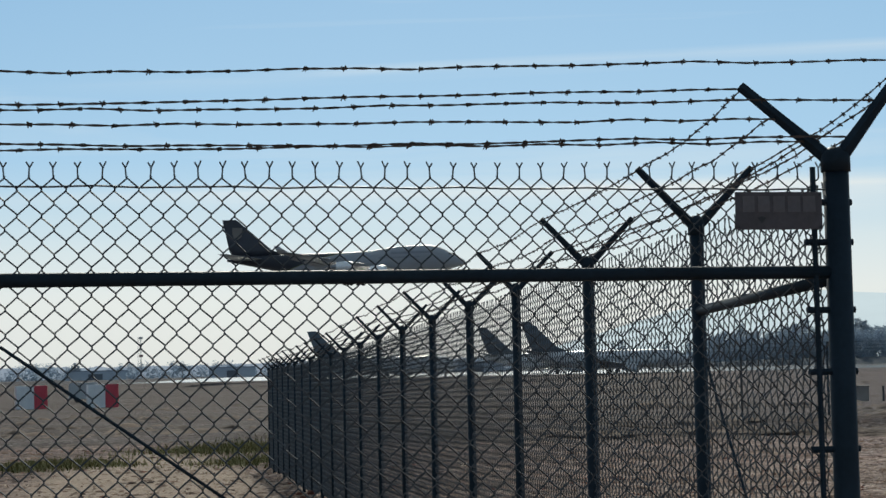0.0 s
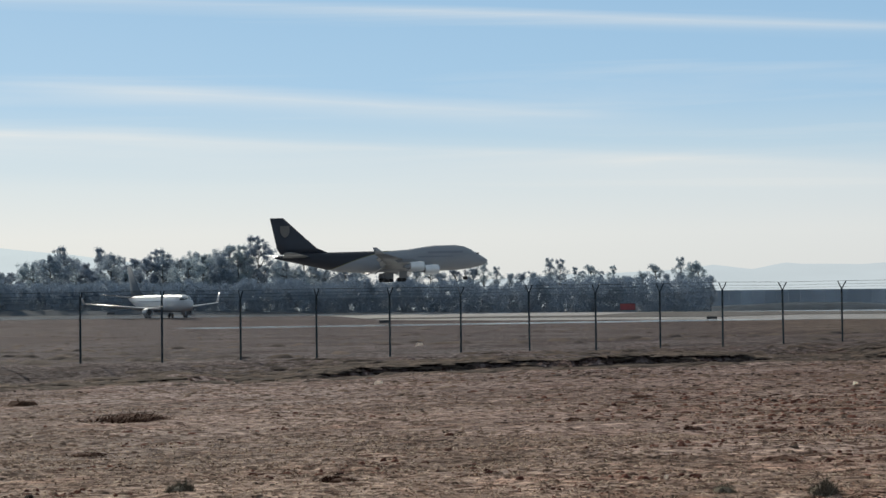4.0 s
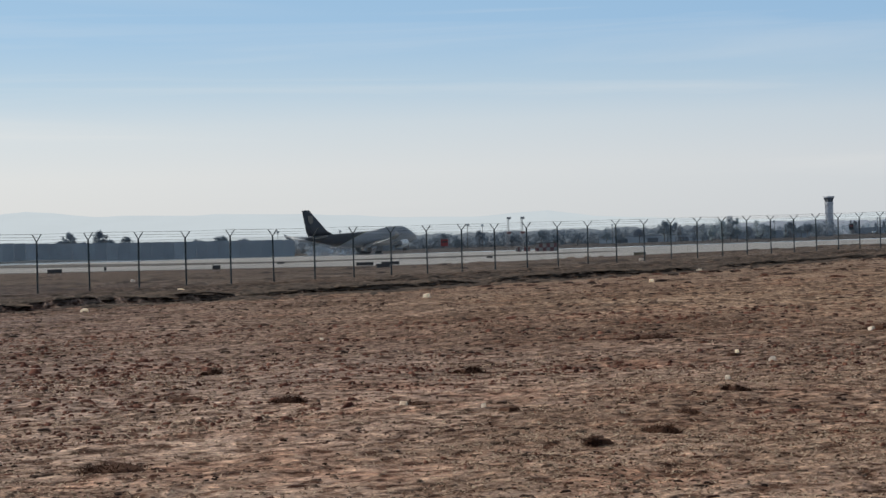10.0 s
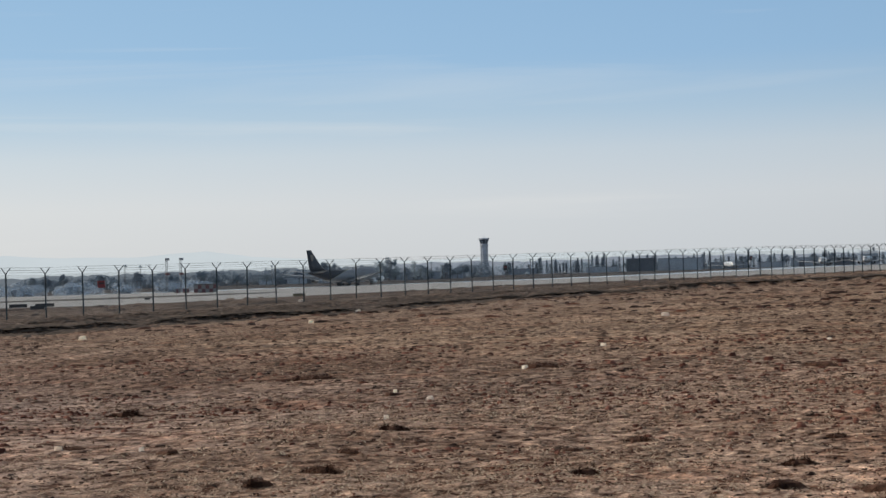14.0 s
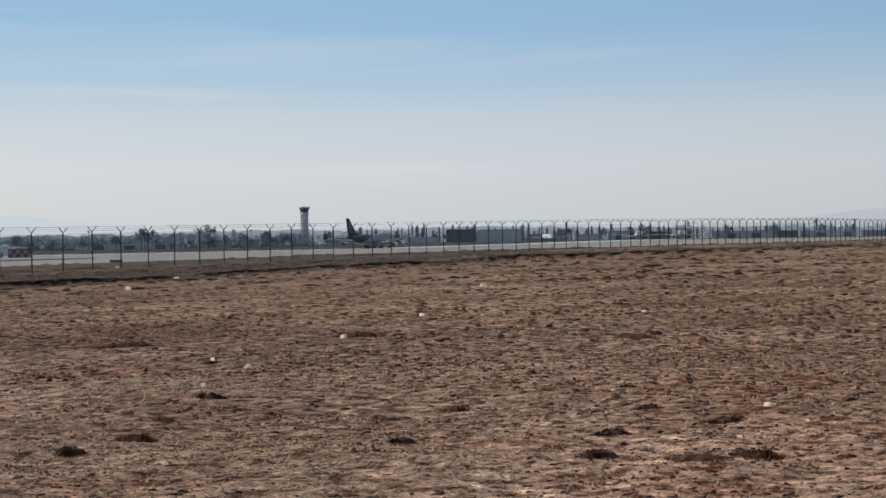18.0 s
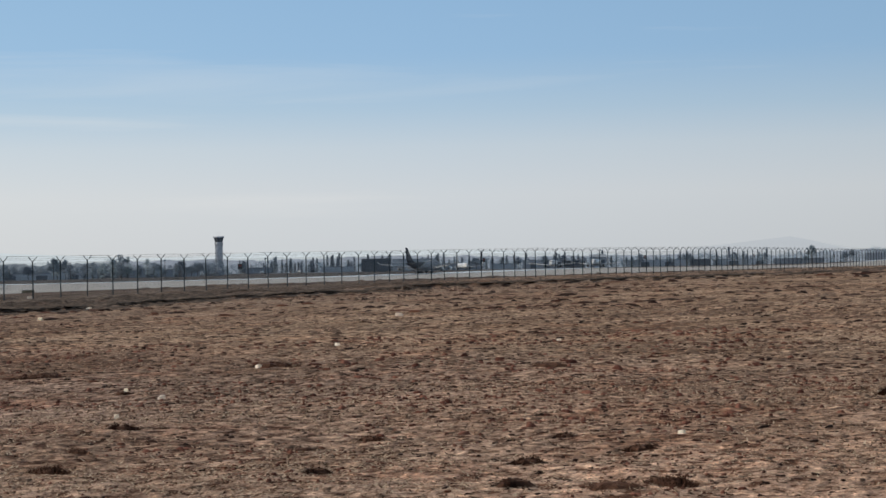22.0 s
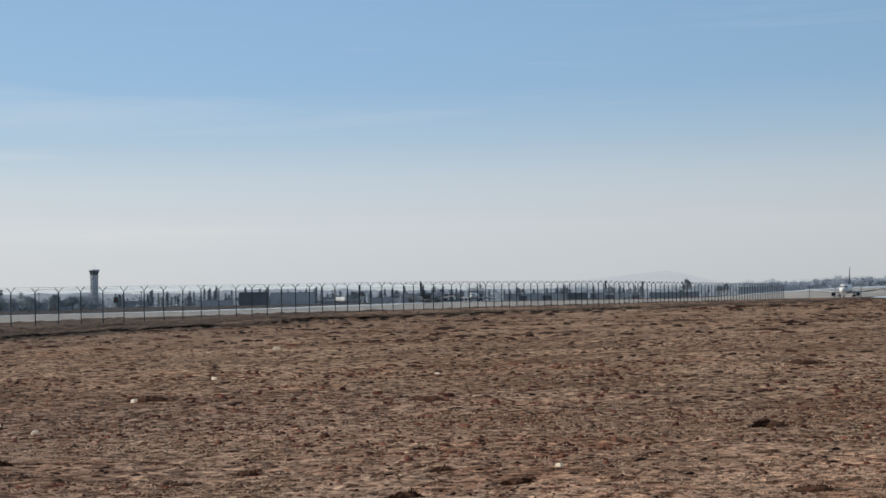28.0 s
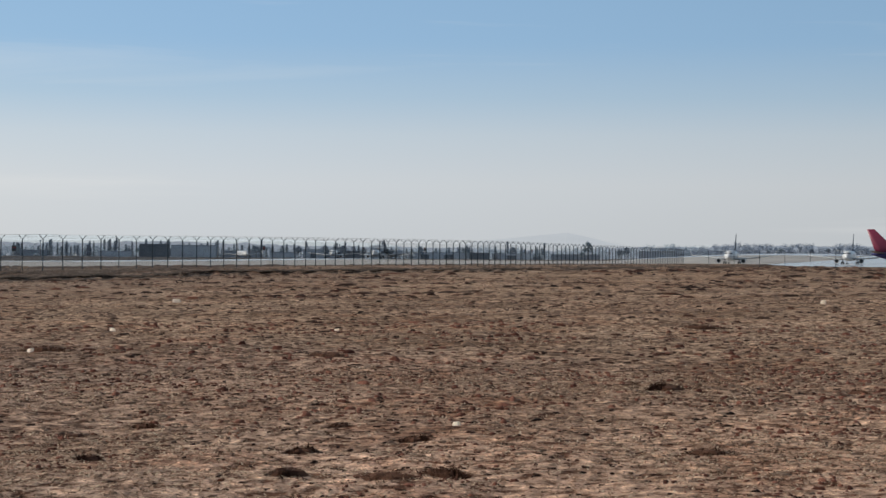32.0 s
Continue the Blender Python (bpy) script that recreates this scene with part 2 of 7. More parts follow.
    off.inputs["Location"].default_value, off.inputs["Rotation"].default_value, off.inputs["Scale"].default_value = (-11.0, 38.0, 0), (0, 0, radians(15.0)), (2.3, 22.0, 1000.0)
    l.new(pos, off.inputs["Vector"])
    away = n.new("ShaderNodeVectorMath")
    away.operation = "LENGTH"
    l.new(off.outputs["Vector"], away.inputs[0])
    ragged = n.new("ShaderNodeMath")
    l.new(away.outputs["Value"], ragged.inputs[0])
    l.new(tuft.outputs["Fac"], ragged.inputs[1])
    bare = n.new("ShaderNodeMapRange")
    bare.inputs["From Min"].default_value, bare.inputs["From Max"].default_value = 1.65, 1.3
    l.new(ragged.outputs[0], bare.inputs["Value"])
    pale = mix_node(n, l, "MULTIPLY", 0.5, (0.30, 0.235, 0.18), g1.outputs["Color"])
    c = mix_node(n, l, "MIX", bare.outputs["Result"], c, pale)
    # soil paler round the camera's stand, shaped to fit its view, fading out over some twenty metres
    edge = n.new("ShaderNodeVectorMath")
    edge.operation = "LENGTH"
    l.new(pos, edge.inputs[0])
    near_fade = n.new("ShaderNodeMath")
    near_fade.operation = "MULTIPLY_ADD"
    near_fade.inputs[1].default_value = 14.0
    l.new(patch.outputs["Fac"], near_fade.inputs[0])
    l.new(edge.outputs["Value"], near_fade.inputs[2])
    near_share = n.new("ShaderNodeMapRange")
    near_share.interpolation_type = "SMOOTHSTEP"
    near_share.inputs["From Min"].default_value, near_share.inputs["From Max"].default_value = 36.0, 17.0
    l.new(near_fade.outputs[0], near_share.inputs["Value"])
    near_tone = ramp_node(n, [(0.0, (0.85, 0.86, 0.885)), (1.0, (1.52, 1.50, 1.43))])
    l.new(near_share.outputs["Result"], near_tone.inputs["Fac"])
    c = mix_node(n, l, "MULTIPLY", 1.0, c, near_tone.outputs["Color"])
    l.new(c, b.inputs["Base Color"])
    bp = n.new("ShaderNodeBump")
    bp.inputs["Strength"].default_value, bp.inputs["Distance"].default_value = 0.6, 0.04
    l.new(grain.outputs["Fac"], bp.inputs["Height"])
    lumpy = n.new("ShaderNodeBump")
    lumpy.inputs["Strength"].default_value, lumpy.inputs["Distance"].default_value = 0.8, 0.12
    l.new(fleck.outputs["Fac"], lumpy.inputs["Height"])
    l.new(bp.outputs["Normal"], lumpy.inputs["Normal"])
    l.new(lumpy.outputs["Normal"], b.inputs["Normal"])
    return m


def paving_material(name, colour, rough, shine=0.4):
    """Concrete or asphalt with slab tone, tyre marks along x and tar joints."""
    m, n, l, b = material(name, rough)
    b.inputs["Specular IOR Level"].default_value = shine
    pos = n.new("ShaderNodeNewGeometry").outputs["Position"]
    stain = noise_node(n, l, pos, 0.05, 5, 0.6, (0.12, 1, 1))
    grain = noise_node(n, l, pos, 2.0, 5, 0.7)
    r = ramp_node(n, [(0.3, tuple(c * 0.72 for c in colour)), (0.7, tuple(c * 1.2 for c in colour))])
    l.new(stain.outputs["Fac"], r.inputs["Fac"])
    g = ramp_node(n, [(0.3, (0.88, 0.88, 0.88)), (0.7, (1.1, 1.1, 1.1))])
    l.new(grain.outputs["Fac"], g.inputs["Fac"])
    l.new(mix_node(n, l, "MULTIPLY", 1.0, r.outputs["Color"], g.outputs["Color"]), b.inputs["Base Color"])
    return m


M_GROUND = ground_material()
M_RUNWAY = paving_material("runway_asphalt", (0.33, 0.32, 0.305), 0.13, 1.0)
M_TAXI = paving_material("apron_concrete", (0.29, 0.268, 0.245), 0.55, 0.4)
M_STRIP = paving_material("worn_taxiway", (0.30, 0.285, 0.27), 0.16, 0.9)
M_VERGE = worn("dead_grass_verge", (0.05, 0.043, 0.038), 0.95, 0.0, 0.3, 0.12, 1.5, 0.2)
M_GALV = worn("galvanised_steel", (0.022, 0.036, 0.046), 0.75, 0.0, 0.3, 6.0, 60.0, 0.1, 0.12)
M_WIRE = worn("weathered_wire", (0.045, 0.05, 0.055), 0.7, 0.0, 0.3, 8.0, 90.0, 0.0)
M_RUST = worn("rusty_barbed_wire", (0.075, 0.055, 0.045), 0.75, 0.3, 0.35, 10.0, 90.0, 0.0)
for m in (M_GALV, M_WIRE):
    m.node_tree.nodes["Principled BSDF"].inputs["Specular IOR Level"].default_value = 0.2

# ---- ground ----
FENCE_Y = 72.0


def smooth(a, b, v):
    k = np.clip((v - a) / (b - a), 0, 1)
    return k * k * (3 - 2 * k)


def lattice_noise(x, y, seed):
    """Smooth value noise on a unit lattice, for numpy arrays."""
    def hashed(i, j):
        v = np.sin(i * 127.1 + j * 311.7 + seed * 74.7) * 43758.5453
        return v - np.floor(v)
    i, j = np.floor(x), np.floor(y)
    u, v = x - i, y - j
    u, v = u * u * (3 - 2 * u), v * v * (3 - 2 * v)
    top = hashed(i, j) * (1 - u) + hashed(i + 1, j) * u
    low = hashed(i, j + 1) * (1 - u) + hashed(i + 1, j + 1) * u
    return top * (1 - v) + low * v - 0.5


def fence_line(x):
    """Where the perimeter fence runs: straight at first, then bending in towards the field."""
    return np.interp(x, [110, 145.5, 167.2, 188, 210, 345], [72.0, 69.84, 63.36, 57.6, 54.0, 54.0])


def fence_foot(x):
    """Height of the ground along the perimeter fence."""
    return -0.36 + 0.30 * smooth(0, 60, x) + 0.75 * smooth(50, 170, x) + 0.06 * smooth(170, 460, x) + np.interp(x, [145, 167, 188, 210, 345], [0.0, 0.11, 0.19, 0.24, 0.26])


def airfield(x):
    return -1.9 + 2.9 * smooth(1000, 1700, x)


def far_rise(x, y):
    """The ground lifts a little towards the near end of the runway, and slowly towards the east."""
    near_end = np.interp(x, [-400, 230, 350, 470, 620], [1.8, 1.8, 0.75, 0.6, 0.0]) * smooth(405, 500, y)
    verge = np.interp(x, [-400, 100, 190, 280, 375, 450, 620], [0.9, 0.85, 0.25, 0.05, 0.3, 0.1, 0.0]) * smooth(540, 640, y)
    east = np.interp(np.hypot(x, y), [500, 1000, 2000, 2600], [0.0, 3.4, 8.5, 10.0]) * smooth(77, 84, np.degrees(np.arctan2(x, y)))
    return near_end + verge + east


def height(x, y, fine=True):
    x, y = np.asarray(x, float), np.asarray(y, float)
    y_far, y = y, y + 72.0 - fence_line(x)
    foot = fence_foot(np.abs(x))
    reach = smooth(6, 60, y) * (1 - smooth(400, 520, x))
    field = (foot - 0.5) * reach
    # a low cut bank in front of the fence, ragged along its run
    brink = 64.5 + 2.6 * lattice_noise(x / 13, x * 0 + 2.5, 8) + 0.6 * lattice_noise(x / 3.1, y / 40, 9)
    bank = np.interp(x, [-10, 13, 14.5, 16, 19, 21, 37, 39, 43, 45, 56, 58.5, 61, 72, 76, 80, 92, 97, 104, 125, 131, 140, 150, 200], [0.18, 0.18, 0.40, 0.16, 0.18, 0.62, 0.60, 0.16, 0.14, 0.60, 0.60, 0.2, 0.50, 0.5, 0.2, 0.46, 0.44, 0.2, 0.46, 0.44, 0.3, 0.6, 0.5, 0.3])
    bank = bank + 0.22 * lattice_noise(x / 2.2, x * 0 + 4.5, 10)
    bank = np.clip(0.6 * bank, 0.05, 0.5)
    field = field + 0.16 * lattice_noise(x / 2.3, y / 0.9, 14) * smooth(60, 64, y) * (1 - smooth(69, 73, y)) * smooth(-25, -5, x)
    field = field + bank * smooth(0, 0.35, y - brink) * smooth(-25, -5, x) + (0.5 - bank) * smooth(66, 71, y) * smooth(-25, -5, x)
    blend = smooth(76, 190, y)
    y = y_far
    far = airfield(x) + far_rise(x, y)
    z = field + (far - field) * blend
    z = z + (far - 0.3 - z) * smooth(455, 800, x) * (1 - smooth(76, 190, y))
    if fine:
        r = np.hypot(x, y)
        near = 1 - smooth(75, 150, r)
        z = z + near * (0.12 * lattice_noise(x / 4.1, y / 4.1, 1) + 0.05 * lattice_noise(x / 1.1, y / 1.1, 2) + 0.035 * lattice_noise(x / 0.43, y / 0.43, 5) + 0.018 * lattice_noise(x / 0.19, y / 0.19, 7)) * smooth(4, 9, r)
    return z


def ground_height(x, y):
    return float(height(x, y))


def grid_mesh(name, xs, ys, zs, rows, cols, mat, wrap=False):
    verts = np.stack([xs, ys, zs], 1)
    i, j = np.meshgrid(np.arange(rows - 1), np.arange(cols - (0 if wrap else 1)), indexing="ij")
    i, j = i.ravel(), j.ravel()
    k = (j + 1) % cols
    faces = np.stack([i * cols + j, i * cols + k, (i + 1) * cols + k, (i + 1) * cols + j], 1)
    me = bpy.data.meshes.new(name)
    me.from_pydata(verts.tolist(), [], faces.tolist())
    me.materials.append(mat)
    return me


# rings about the camera's stand, close together near by, out to the horizon
below = np.concatenate([[89, 60, 40, 28, 20, 14, 11], np.linspace(9.0, 2.3, 235), np.arange(2.29, 0.42, -0.0085), np.geomspace(0.40, 0.02, 60)])
ring = EYE / np.tan(np.radians(below))
bearing = np.concatenate([np.arange(-32, 94, 0.16), np.arange(94, 328, 3.0)])
rr, bb = np.meshgrid(ring, np.radians(bearing), indexing="ij")
gx, gy = (rr * np.sin(bb)).ravel(), (rr * np.cos(bb)).ravel()
gz = height(gx, gy)
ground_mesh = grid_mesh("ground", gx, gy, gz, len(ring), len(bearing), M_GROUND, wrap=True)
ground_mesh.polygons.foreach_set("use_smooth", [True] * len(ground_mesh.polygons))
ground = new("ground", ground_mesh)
tagged(ground, "dry brown field of bare soil and dead grass", "ground", kind="structure")


def paved(name, corners_at, xs, rows, lift, mat, label, category):
    """A paved sheet that follows the ground between two edges, given as y0, y1 for each x, with its rim turned down into the soil."""
    bm = bmesh.new()
    cols = []
    for x in xs:
        y0, y1 = corners_at(float(x))
        ys = np.linspace(y0, y1, rows)
        row = [bm.verts.new((x, y, float(height(x, y, False)) + lift)) for y in ys]
        rim = bm.verts.new((x, y0, row[0].co.z - 0.4))
        cols.append([rim] + row)
    for a, b in zip(cols, cols[1:]):
        for k in range(rows):
            bm.faces.new((a[k], b[k], b[k + 1], a[k + 1]))
    me = bpy.data.meshes.new(name)
    bm.to_mesh(me)
    bm.free()
    me.materials.append(mat)
    return tagged(new(name, me), label, category, kind="structure")


paved("runway", lambda x: (522, 640 if x < 500 else 582), np.arange(-160, 3601, 20.0), 7, 0.10, M_RUNWAY, "pale grey asphalt runway with worn tyre marks", "runway")
paved("taxiway", lambda x: (366, 398), np.arange(86, 331, 20.0), 3, 0.06, M_STRIP, "pale concrete taxiway beside the runway", "runway")
paved("taxiway", lambda x: (-160, float(np.interp(x, [700, 760, 1500, 1520, 2200], [-100, 97, 97, 300, 300]))), np.arange(700, 2201, 20.0), 40, 0.16, M_STRIP, "pale concrete taxiway past the end of the fence", "runway")
paved("apron", lambda x: (float(np.interp(x, [150, 180, 206, 226, 262, 300, 400, 1500], [448, 428, 421, 372, 200, 130, 104, 98])), 521), np.arange(150, 1501, 9.0), 30, 0.08, M_TAXI, "broad pale concrete apron behind the fence", "apron")
# a grass island between the runway and the apron, its tip running on as a thin median
ISLAND = ((150, 452, 458), (190, 449, 460), (215, 440, 456), (240, 432, 480), (268, 445, 520), (303, 446, 520), (323, 420, 520), (330, 352, 520), (345, 350, 500), (358, 349, 455), (366, 334, 386), (400, 332, 380), (445, 336, 370), (475, 350, 358))
paved("grass_median", lambda x: (float(np.interp(x, [p[0] for p in ISLAND], [p[1] for p in ISLAND])), float(np.interp(x, [p[0] for p in ISLAND], [p[2] for p in ISLAND]))), np.arange(150, 476, 6.0), 12, 0.18, M_VERGE, "dark strip of dead grass between runway and apron", "grass")

# ---- helpers for meshes ----
def part(name, bm, mat, parent=None, label=""):
    me = bpy.data.meshes.new(name)
    bm.to_mesh(me)
    bm.free()
    for m in (mat if isinstance(mat, (list, tuple)) else [mat]):
        me.materials.append(m)
    ob = new(name, me)
    if parent is not None:
        ob.parent = parent
    return tagged(ob, label)


def soften(ob):
    ob.data.polygons.foreach_set("use_smooth", [True] * len(ob.data.polygons))
    return ob


def tube(bm, pts, radius, sides=6, caps=True, radii=None):
    """A tube along points, square to its run at every point."""
    pts = [Vector(p) for p in pts]
    rings = []
    for k, p in enumerate(pts):
        d = (pts[min(k + 1, len(pts) - 1)] - pts[max(k - 1, 0)]).normalized()
        side = d.cross(Vector((0, 0, 1)) if abs(d.z) < 0.9 else Vector((1, 0, 0))).normalized()
        up = side.cross(d)
        r = radii[k] if radii else radius
        rings.append([bm.verts.new(p + r * (math.cos(a) * side + math.sin(a) * up)) for a in (2 * math.pi * s / sides for s in range(sides))])
    for a, b in zip(rings, rings[1:]):
        for s in range(sides):
            bm.faces.new((a[s], a[(s + 1) % sides], b[(s + 1) % sides], b[s]))
    if caps:
        bm.faces.new(rings[0][::-1])
        bm.faces.new(rings[-1])


def box(bm, centre, size, turn=None):
    m = Matrix.Translation(centre) @ (turn.to_matrix().to_4x4() if turn is not None else Matrix.Identity(4)) @ Matrix.Diagonal((*size, 1))
    bmesh.ops.create_cube(bm, size=1.0, matrix=m)


def empty(name, at=(0, 0, 0), turn=0.0):
    ob = new(name)
    ob.empty_display_size = 0.2
    ob.matrix_world = pose(*at, 0, 0, turn)
    return ob


def wire_mesh(name, polylines, radius, mat, sides=3):
    """Many thin wires in one mesh, from arrays of points, each a prism of few sides."""
    verts, faces, base = [], [], 0
    for pts in polylines:
        p = np.asarray(pts, float)
        d = np.gradient(p, axis=0)
        d /= np.linalg.norm(d, axis=1)[:, None] + 1e-9
        ref = np.where(np.abs(d[:, 2:3]) > 0.95, np.array([[1.0, 0, 0]]), np.array([[0, 0, 1.0]]))
        s = np.cross(d, ref)
        s /= np.linalg.norm(s, axis=1)[:, None] + 1e-9
        u = np.cross(s, d)
        n = len(p)
        for a in range(sides):
            th = 2 * math.pi * a / sides
            verts.append(p + radius * (math.cos(th) * s + math.sin(th) * u))
        k = np.arange(n - 1)
        for a in range(sides):
            b = (a + 1) % sides
            faces.append(np.stack([base + a * n + k, base + b * n + k, base + b * n + k + 1, base + a * n + k + 1], 1))
        base += sides * n
    me = bpy.data.meshes.new(name)
    me.from_pydata(np.concatenate(verts).tolist(), [], np.concatenate(faces).tolist())
    me.materials.append(mat)
    return new(name, me)


def quick_mesh(name, verts, tris, mat):
    me = bpy.data.meshes.new(name)
    me.vertices.add(len(verts))
    me.vertices.foreach_set("co", verts.astype(np.float32).ravel())
    me.loops.add(len(tris) * 3)
    me.loops.foreach_set("vertex_index", tris.astype(np.int32).ravel())
    me.polygons.add(len(tris))
    me.polygons.foreach_set("loop_start", np.arange(0, len(tris) * 3, 3, dtype=np.int32))
    me.update(calc_edges=True)
    me.validate()
    me.materials.append(mat)
    return me


# ---- perimeter fence along the airfield ----
def post_x(n):
    if n <= 44:
        return 0.00020005 * n ** 3 - 0.0105177 * n ** 2 + 3.179385 * n + 12.1475
    return post_x(44) + (n - 44) * 3.2


def along_fence(x):
    """A spacing along the straight line, carried over to the bent line on the same bearing: x, and y from the fence's foot line."""
    k = float(np.interp(x, [110, 150, 190, 235, 280, 460], [1.0, 0.97, 0.88, 0.80, 0.75, 0.75]))
    return x * k, FENCE_Y * (k - 1.0)


perimeter = tagged(empty("perimeter_fence", (0, FENCE_Y, 0)), "long chain-link perimeter fence with Y-shaped barbed wire arms", "fence")
bm = bmesh.new()
tube(bm, [(0, 0, -0.5), (0, 0, 2.42)], 0.043, 8)
far_post = part("post", bm, M_GALV, perimeter)
bm = bmesh.new()
tube(bm, [(0, 0, 2.40), (0.02, -0.34, 2.76)], 0.026, 5)
part("arm", bm, M_GALV, far_post)
bm = bmesh.new()
tube(bm, [(0, 0, 2.40), (0.02, 0.34, 2.76)], 0.026, 5)
part("arm", bm, M_GALV, far_post)
FAR_COUNT = 138
tops = []
for n in range(-3, FAR_COUNT):
    x, off = along_fence(post_x(n))
    z = float(fence_foot(x)) + 0.02 * math.sin(n * 2.3)
    here = pose(x, off, z, 0.4 * math.sin(n * 1.7), 0.5 * math.sin(n * 3.1), 0)
    tops.append((x, off, z))
    if n == -3:
        far_post.matrix_basis = here
    else:
        copy_thing(far_post, here)
FENCE_END = tops[-1][0]
# strands over both arms, and one along the post tops
wires = []
for side, drop in ((-1, 0), (-1, 0.14), (-1, 0.26), (1, 0), (1, 0.14), (1, 0.26)):
    k = 1 - drop / 0.36
    wires.append([(x, off + side * 0.34 * k, z + 2.40 + 0.36 * k) for x, off, z in tops])
wires.append([(x, off + 0.04, z + 2.36) for x, off, z in tops])
for line in wires:
    wire_mesh("strand", [line], 0.005, M_WIRE).parent = perimeter

# the woven wire between the posts, front and back wires of the weave
M_FABRIC, fn, fl, fb = material("far_chain_link", 0.6)
fb.inputs["Base Color"].default_value = (0.16, 0.17, 0.18, 1)
f_clear, f_both = fn.new("ShaderNodeBsdfTransparent"), fn.new("ShaderNodeMixShader")
f_weave = noise_node(fn, fl, fn.new("ShaderNodeTexCoord").outputs["Object"], 0.6, 3, 0.5)
f_cover = ramp_node(fn, [(0.3, (0.07, 0.07, 0.07)), (0.7, (0.12, 0.12, 0.12))])
fl.new(f_weave.outputs["Fac"], f_cover.inputs["Fac"])
fl.new(f_cover.outputs["Color"], f_both.inputs["Fac"])
fl.new(f_clear.outputs[0], f_both.inputs[1])
fl.new(fb.outputs[0], f_both.inputs[2])
fl.new(f_both.outputs[0], fn["Material Output"].inputs["Surface"])
for back in (-0.055, -0.043):
    bm = bmesh.new()
    ends = [(bm.verts.new((x, off + back, z + 0.02)), bm.verts.new((x, off + back, z + 2.34))) for x, off, z in tops]
    for (a, b), (c, d) in zip(ends, ends[1:]):
        bm.faces.new((a, c, d, b))
    tagged(part("chain_link_mesh", bm, M_FABRIC, perimeter), kind="stuff")

# ---- the fence corner close by ----
CORNER = Vector((0.541, 6.176, 0))
DIR_A = Vector((-0.9455, -0.3256, 0))
DIR_B = Vector((-0.2588, 0.9659, 0))
SIDE_A, SIDE_B = Vector((-0.3256, 0.9455, 0)), Vector((0.9659, 0.2588, 0))
B_AT = [0, 1.68, 3.78, 5.94, 7.90, 10.0, 12.2, 14.4, 16.6, 18.8, 21.0] + [21.0 + 2.2 * k for k in range(1, 10)]


def b_top(m):
    """Height of the post tops along the fence that runs away."""
    return 2.262 - 0.0165 * m if m < 21 else 1.915 - 0.006 * (m - 21)


def chain_link(origin, run, length, bottom, top, w, name, mat, radius=0.0036, spikes=True):
    """Woven wires: each zigzags from top to bottom and hooks round its neighbours; twisted ends stand up at the top."""
    d = w / 2
    drop = d * 1.10
    side = Vector((-run.y, run.x, 0))
    lines = []
    count = int(length / d)
    for k in range(count):
        z_top = top(k * d)
        segs = int((z_top - bottom(k * d)) / drop)
        pts = []
        for s in range(segs + 1):
            off = k * d + (d * 1.04 if (s + k) % 2 else -d * 0.04)
            z = z_top - s * drop
            p = origin + run * off + side * (0.004 * (1 if s % 2 else -1))
            sway = 0.0016 * math.sin(k * 2.7 + s * 1.3)
            pts += [(p.x, p.y, z + d * 0.08 + sway), (p.x, p.y, z - d * 0.08 + sway)]
        lines.append(pts)
        if spikes and k % 2 == 0:
            p = origin + run * (k * d + d * 0.02)
            q = 0.010
            lean = 0.003 * math.sin(k * 1.9)
            lines.append([(p.x, p.y, z_top - 0.004), (p.x + lean, p.y, z_top + 0.028)])
            for sg in (-1, 1):
                e = p + run * (sg * q)
                lines.append([(p.x + lean, p.y, z_top + 0.027), (e.x + lean, e.y, z_top + 0.046 + 0.003 * math.sin(k * 3.3 + sg))])
    ob = wire_mesh(name, lines, radius, mat)
    return tagged(ob, kind="stuff")


def barbed(name, pts, parent, step=0.125, radius=0.0023, phase=0.0):
    """Two twisted strands with four-point barbs at even steps."""
    pts = [Vector(p) for p in pts]
    lines, run = [], 0.0
    dense = []
    for a, b in zip(pts, pts[1:]):
        k = max(2, int((b - a).length / 0.03))
        dense += [a.lerp(b, i / k) for i in range(k)]
    dense.append(pts[-1])
    # old wire: kinked between the barbs, no stretch quite straight
    wave = random.Random(int(phase * 977) + len(dense))
    bends = [wave.uniform(-0.005, 0.005) for _ in range(len(dense) // 6 + 3)]
    dense = [p + Vector((0, 0, bends[i // 6] * (1 - i % 6 / 6) + bends[i // 6 + 1] * (i % 6 / 6))) for i, p in enumerate(dense)]
    for sg in (0, math.pi):
        lines.append([(p.x, p.y + 0.0022 * math.cos(i * 1.3 + sg), p.z + 0.0022 * math.sin(i * 1.3 + sg)) for i, p in enumerate(dense)])
    stride = max(1, round(step / 0.03))
    for i in range(int(phase * stride), len(dense) - 1, stride):
        p = dense[i]
        d = (dense[i + 1] - p).normalized()
        side = d.cross(Vector((0, 0, 1))).normalized()
        for j in range(2):
            tilt = random.uniform(0, math.pi)
            v = (math.cos(tilt) * side + math.sin(tilt) * Vector((0, 0, 1))) * 0.0105 + d * random.uniform(-0.005, 0.005)
            c = p + d * (0.006 * j)
            lines.append([tuple(c - v), tuple(c), tuple(c + v * 0.9)])
        for j in range(3):
            up = Vector((0, 0, 0.003 * (j - 1)))
            lines.append([tuple(p - d * 0.008 + up), tuple(p + up * 1.3), tuple(p + d * 0.008 + up)])
    ob = wire_mesh(name, lines, radius, M_RUST, 3)
    ob.parent = parent
    return ob


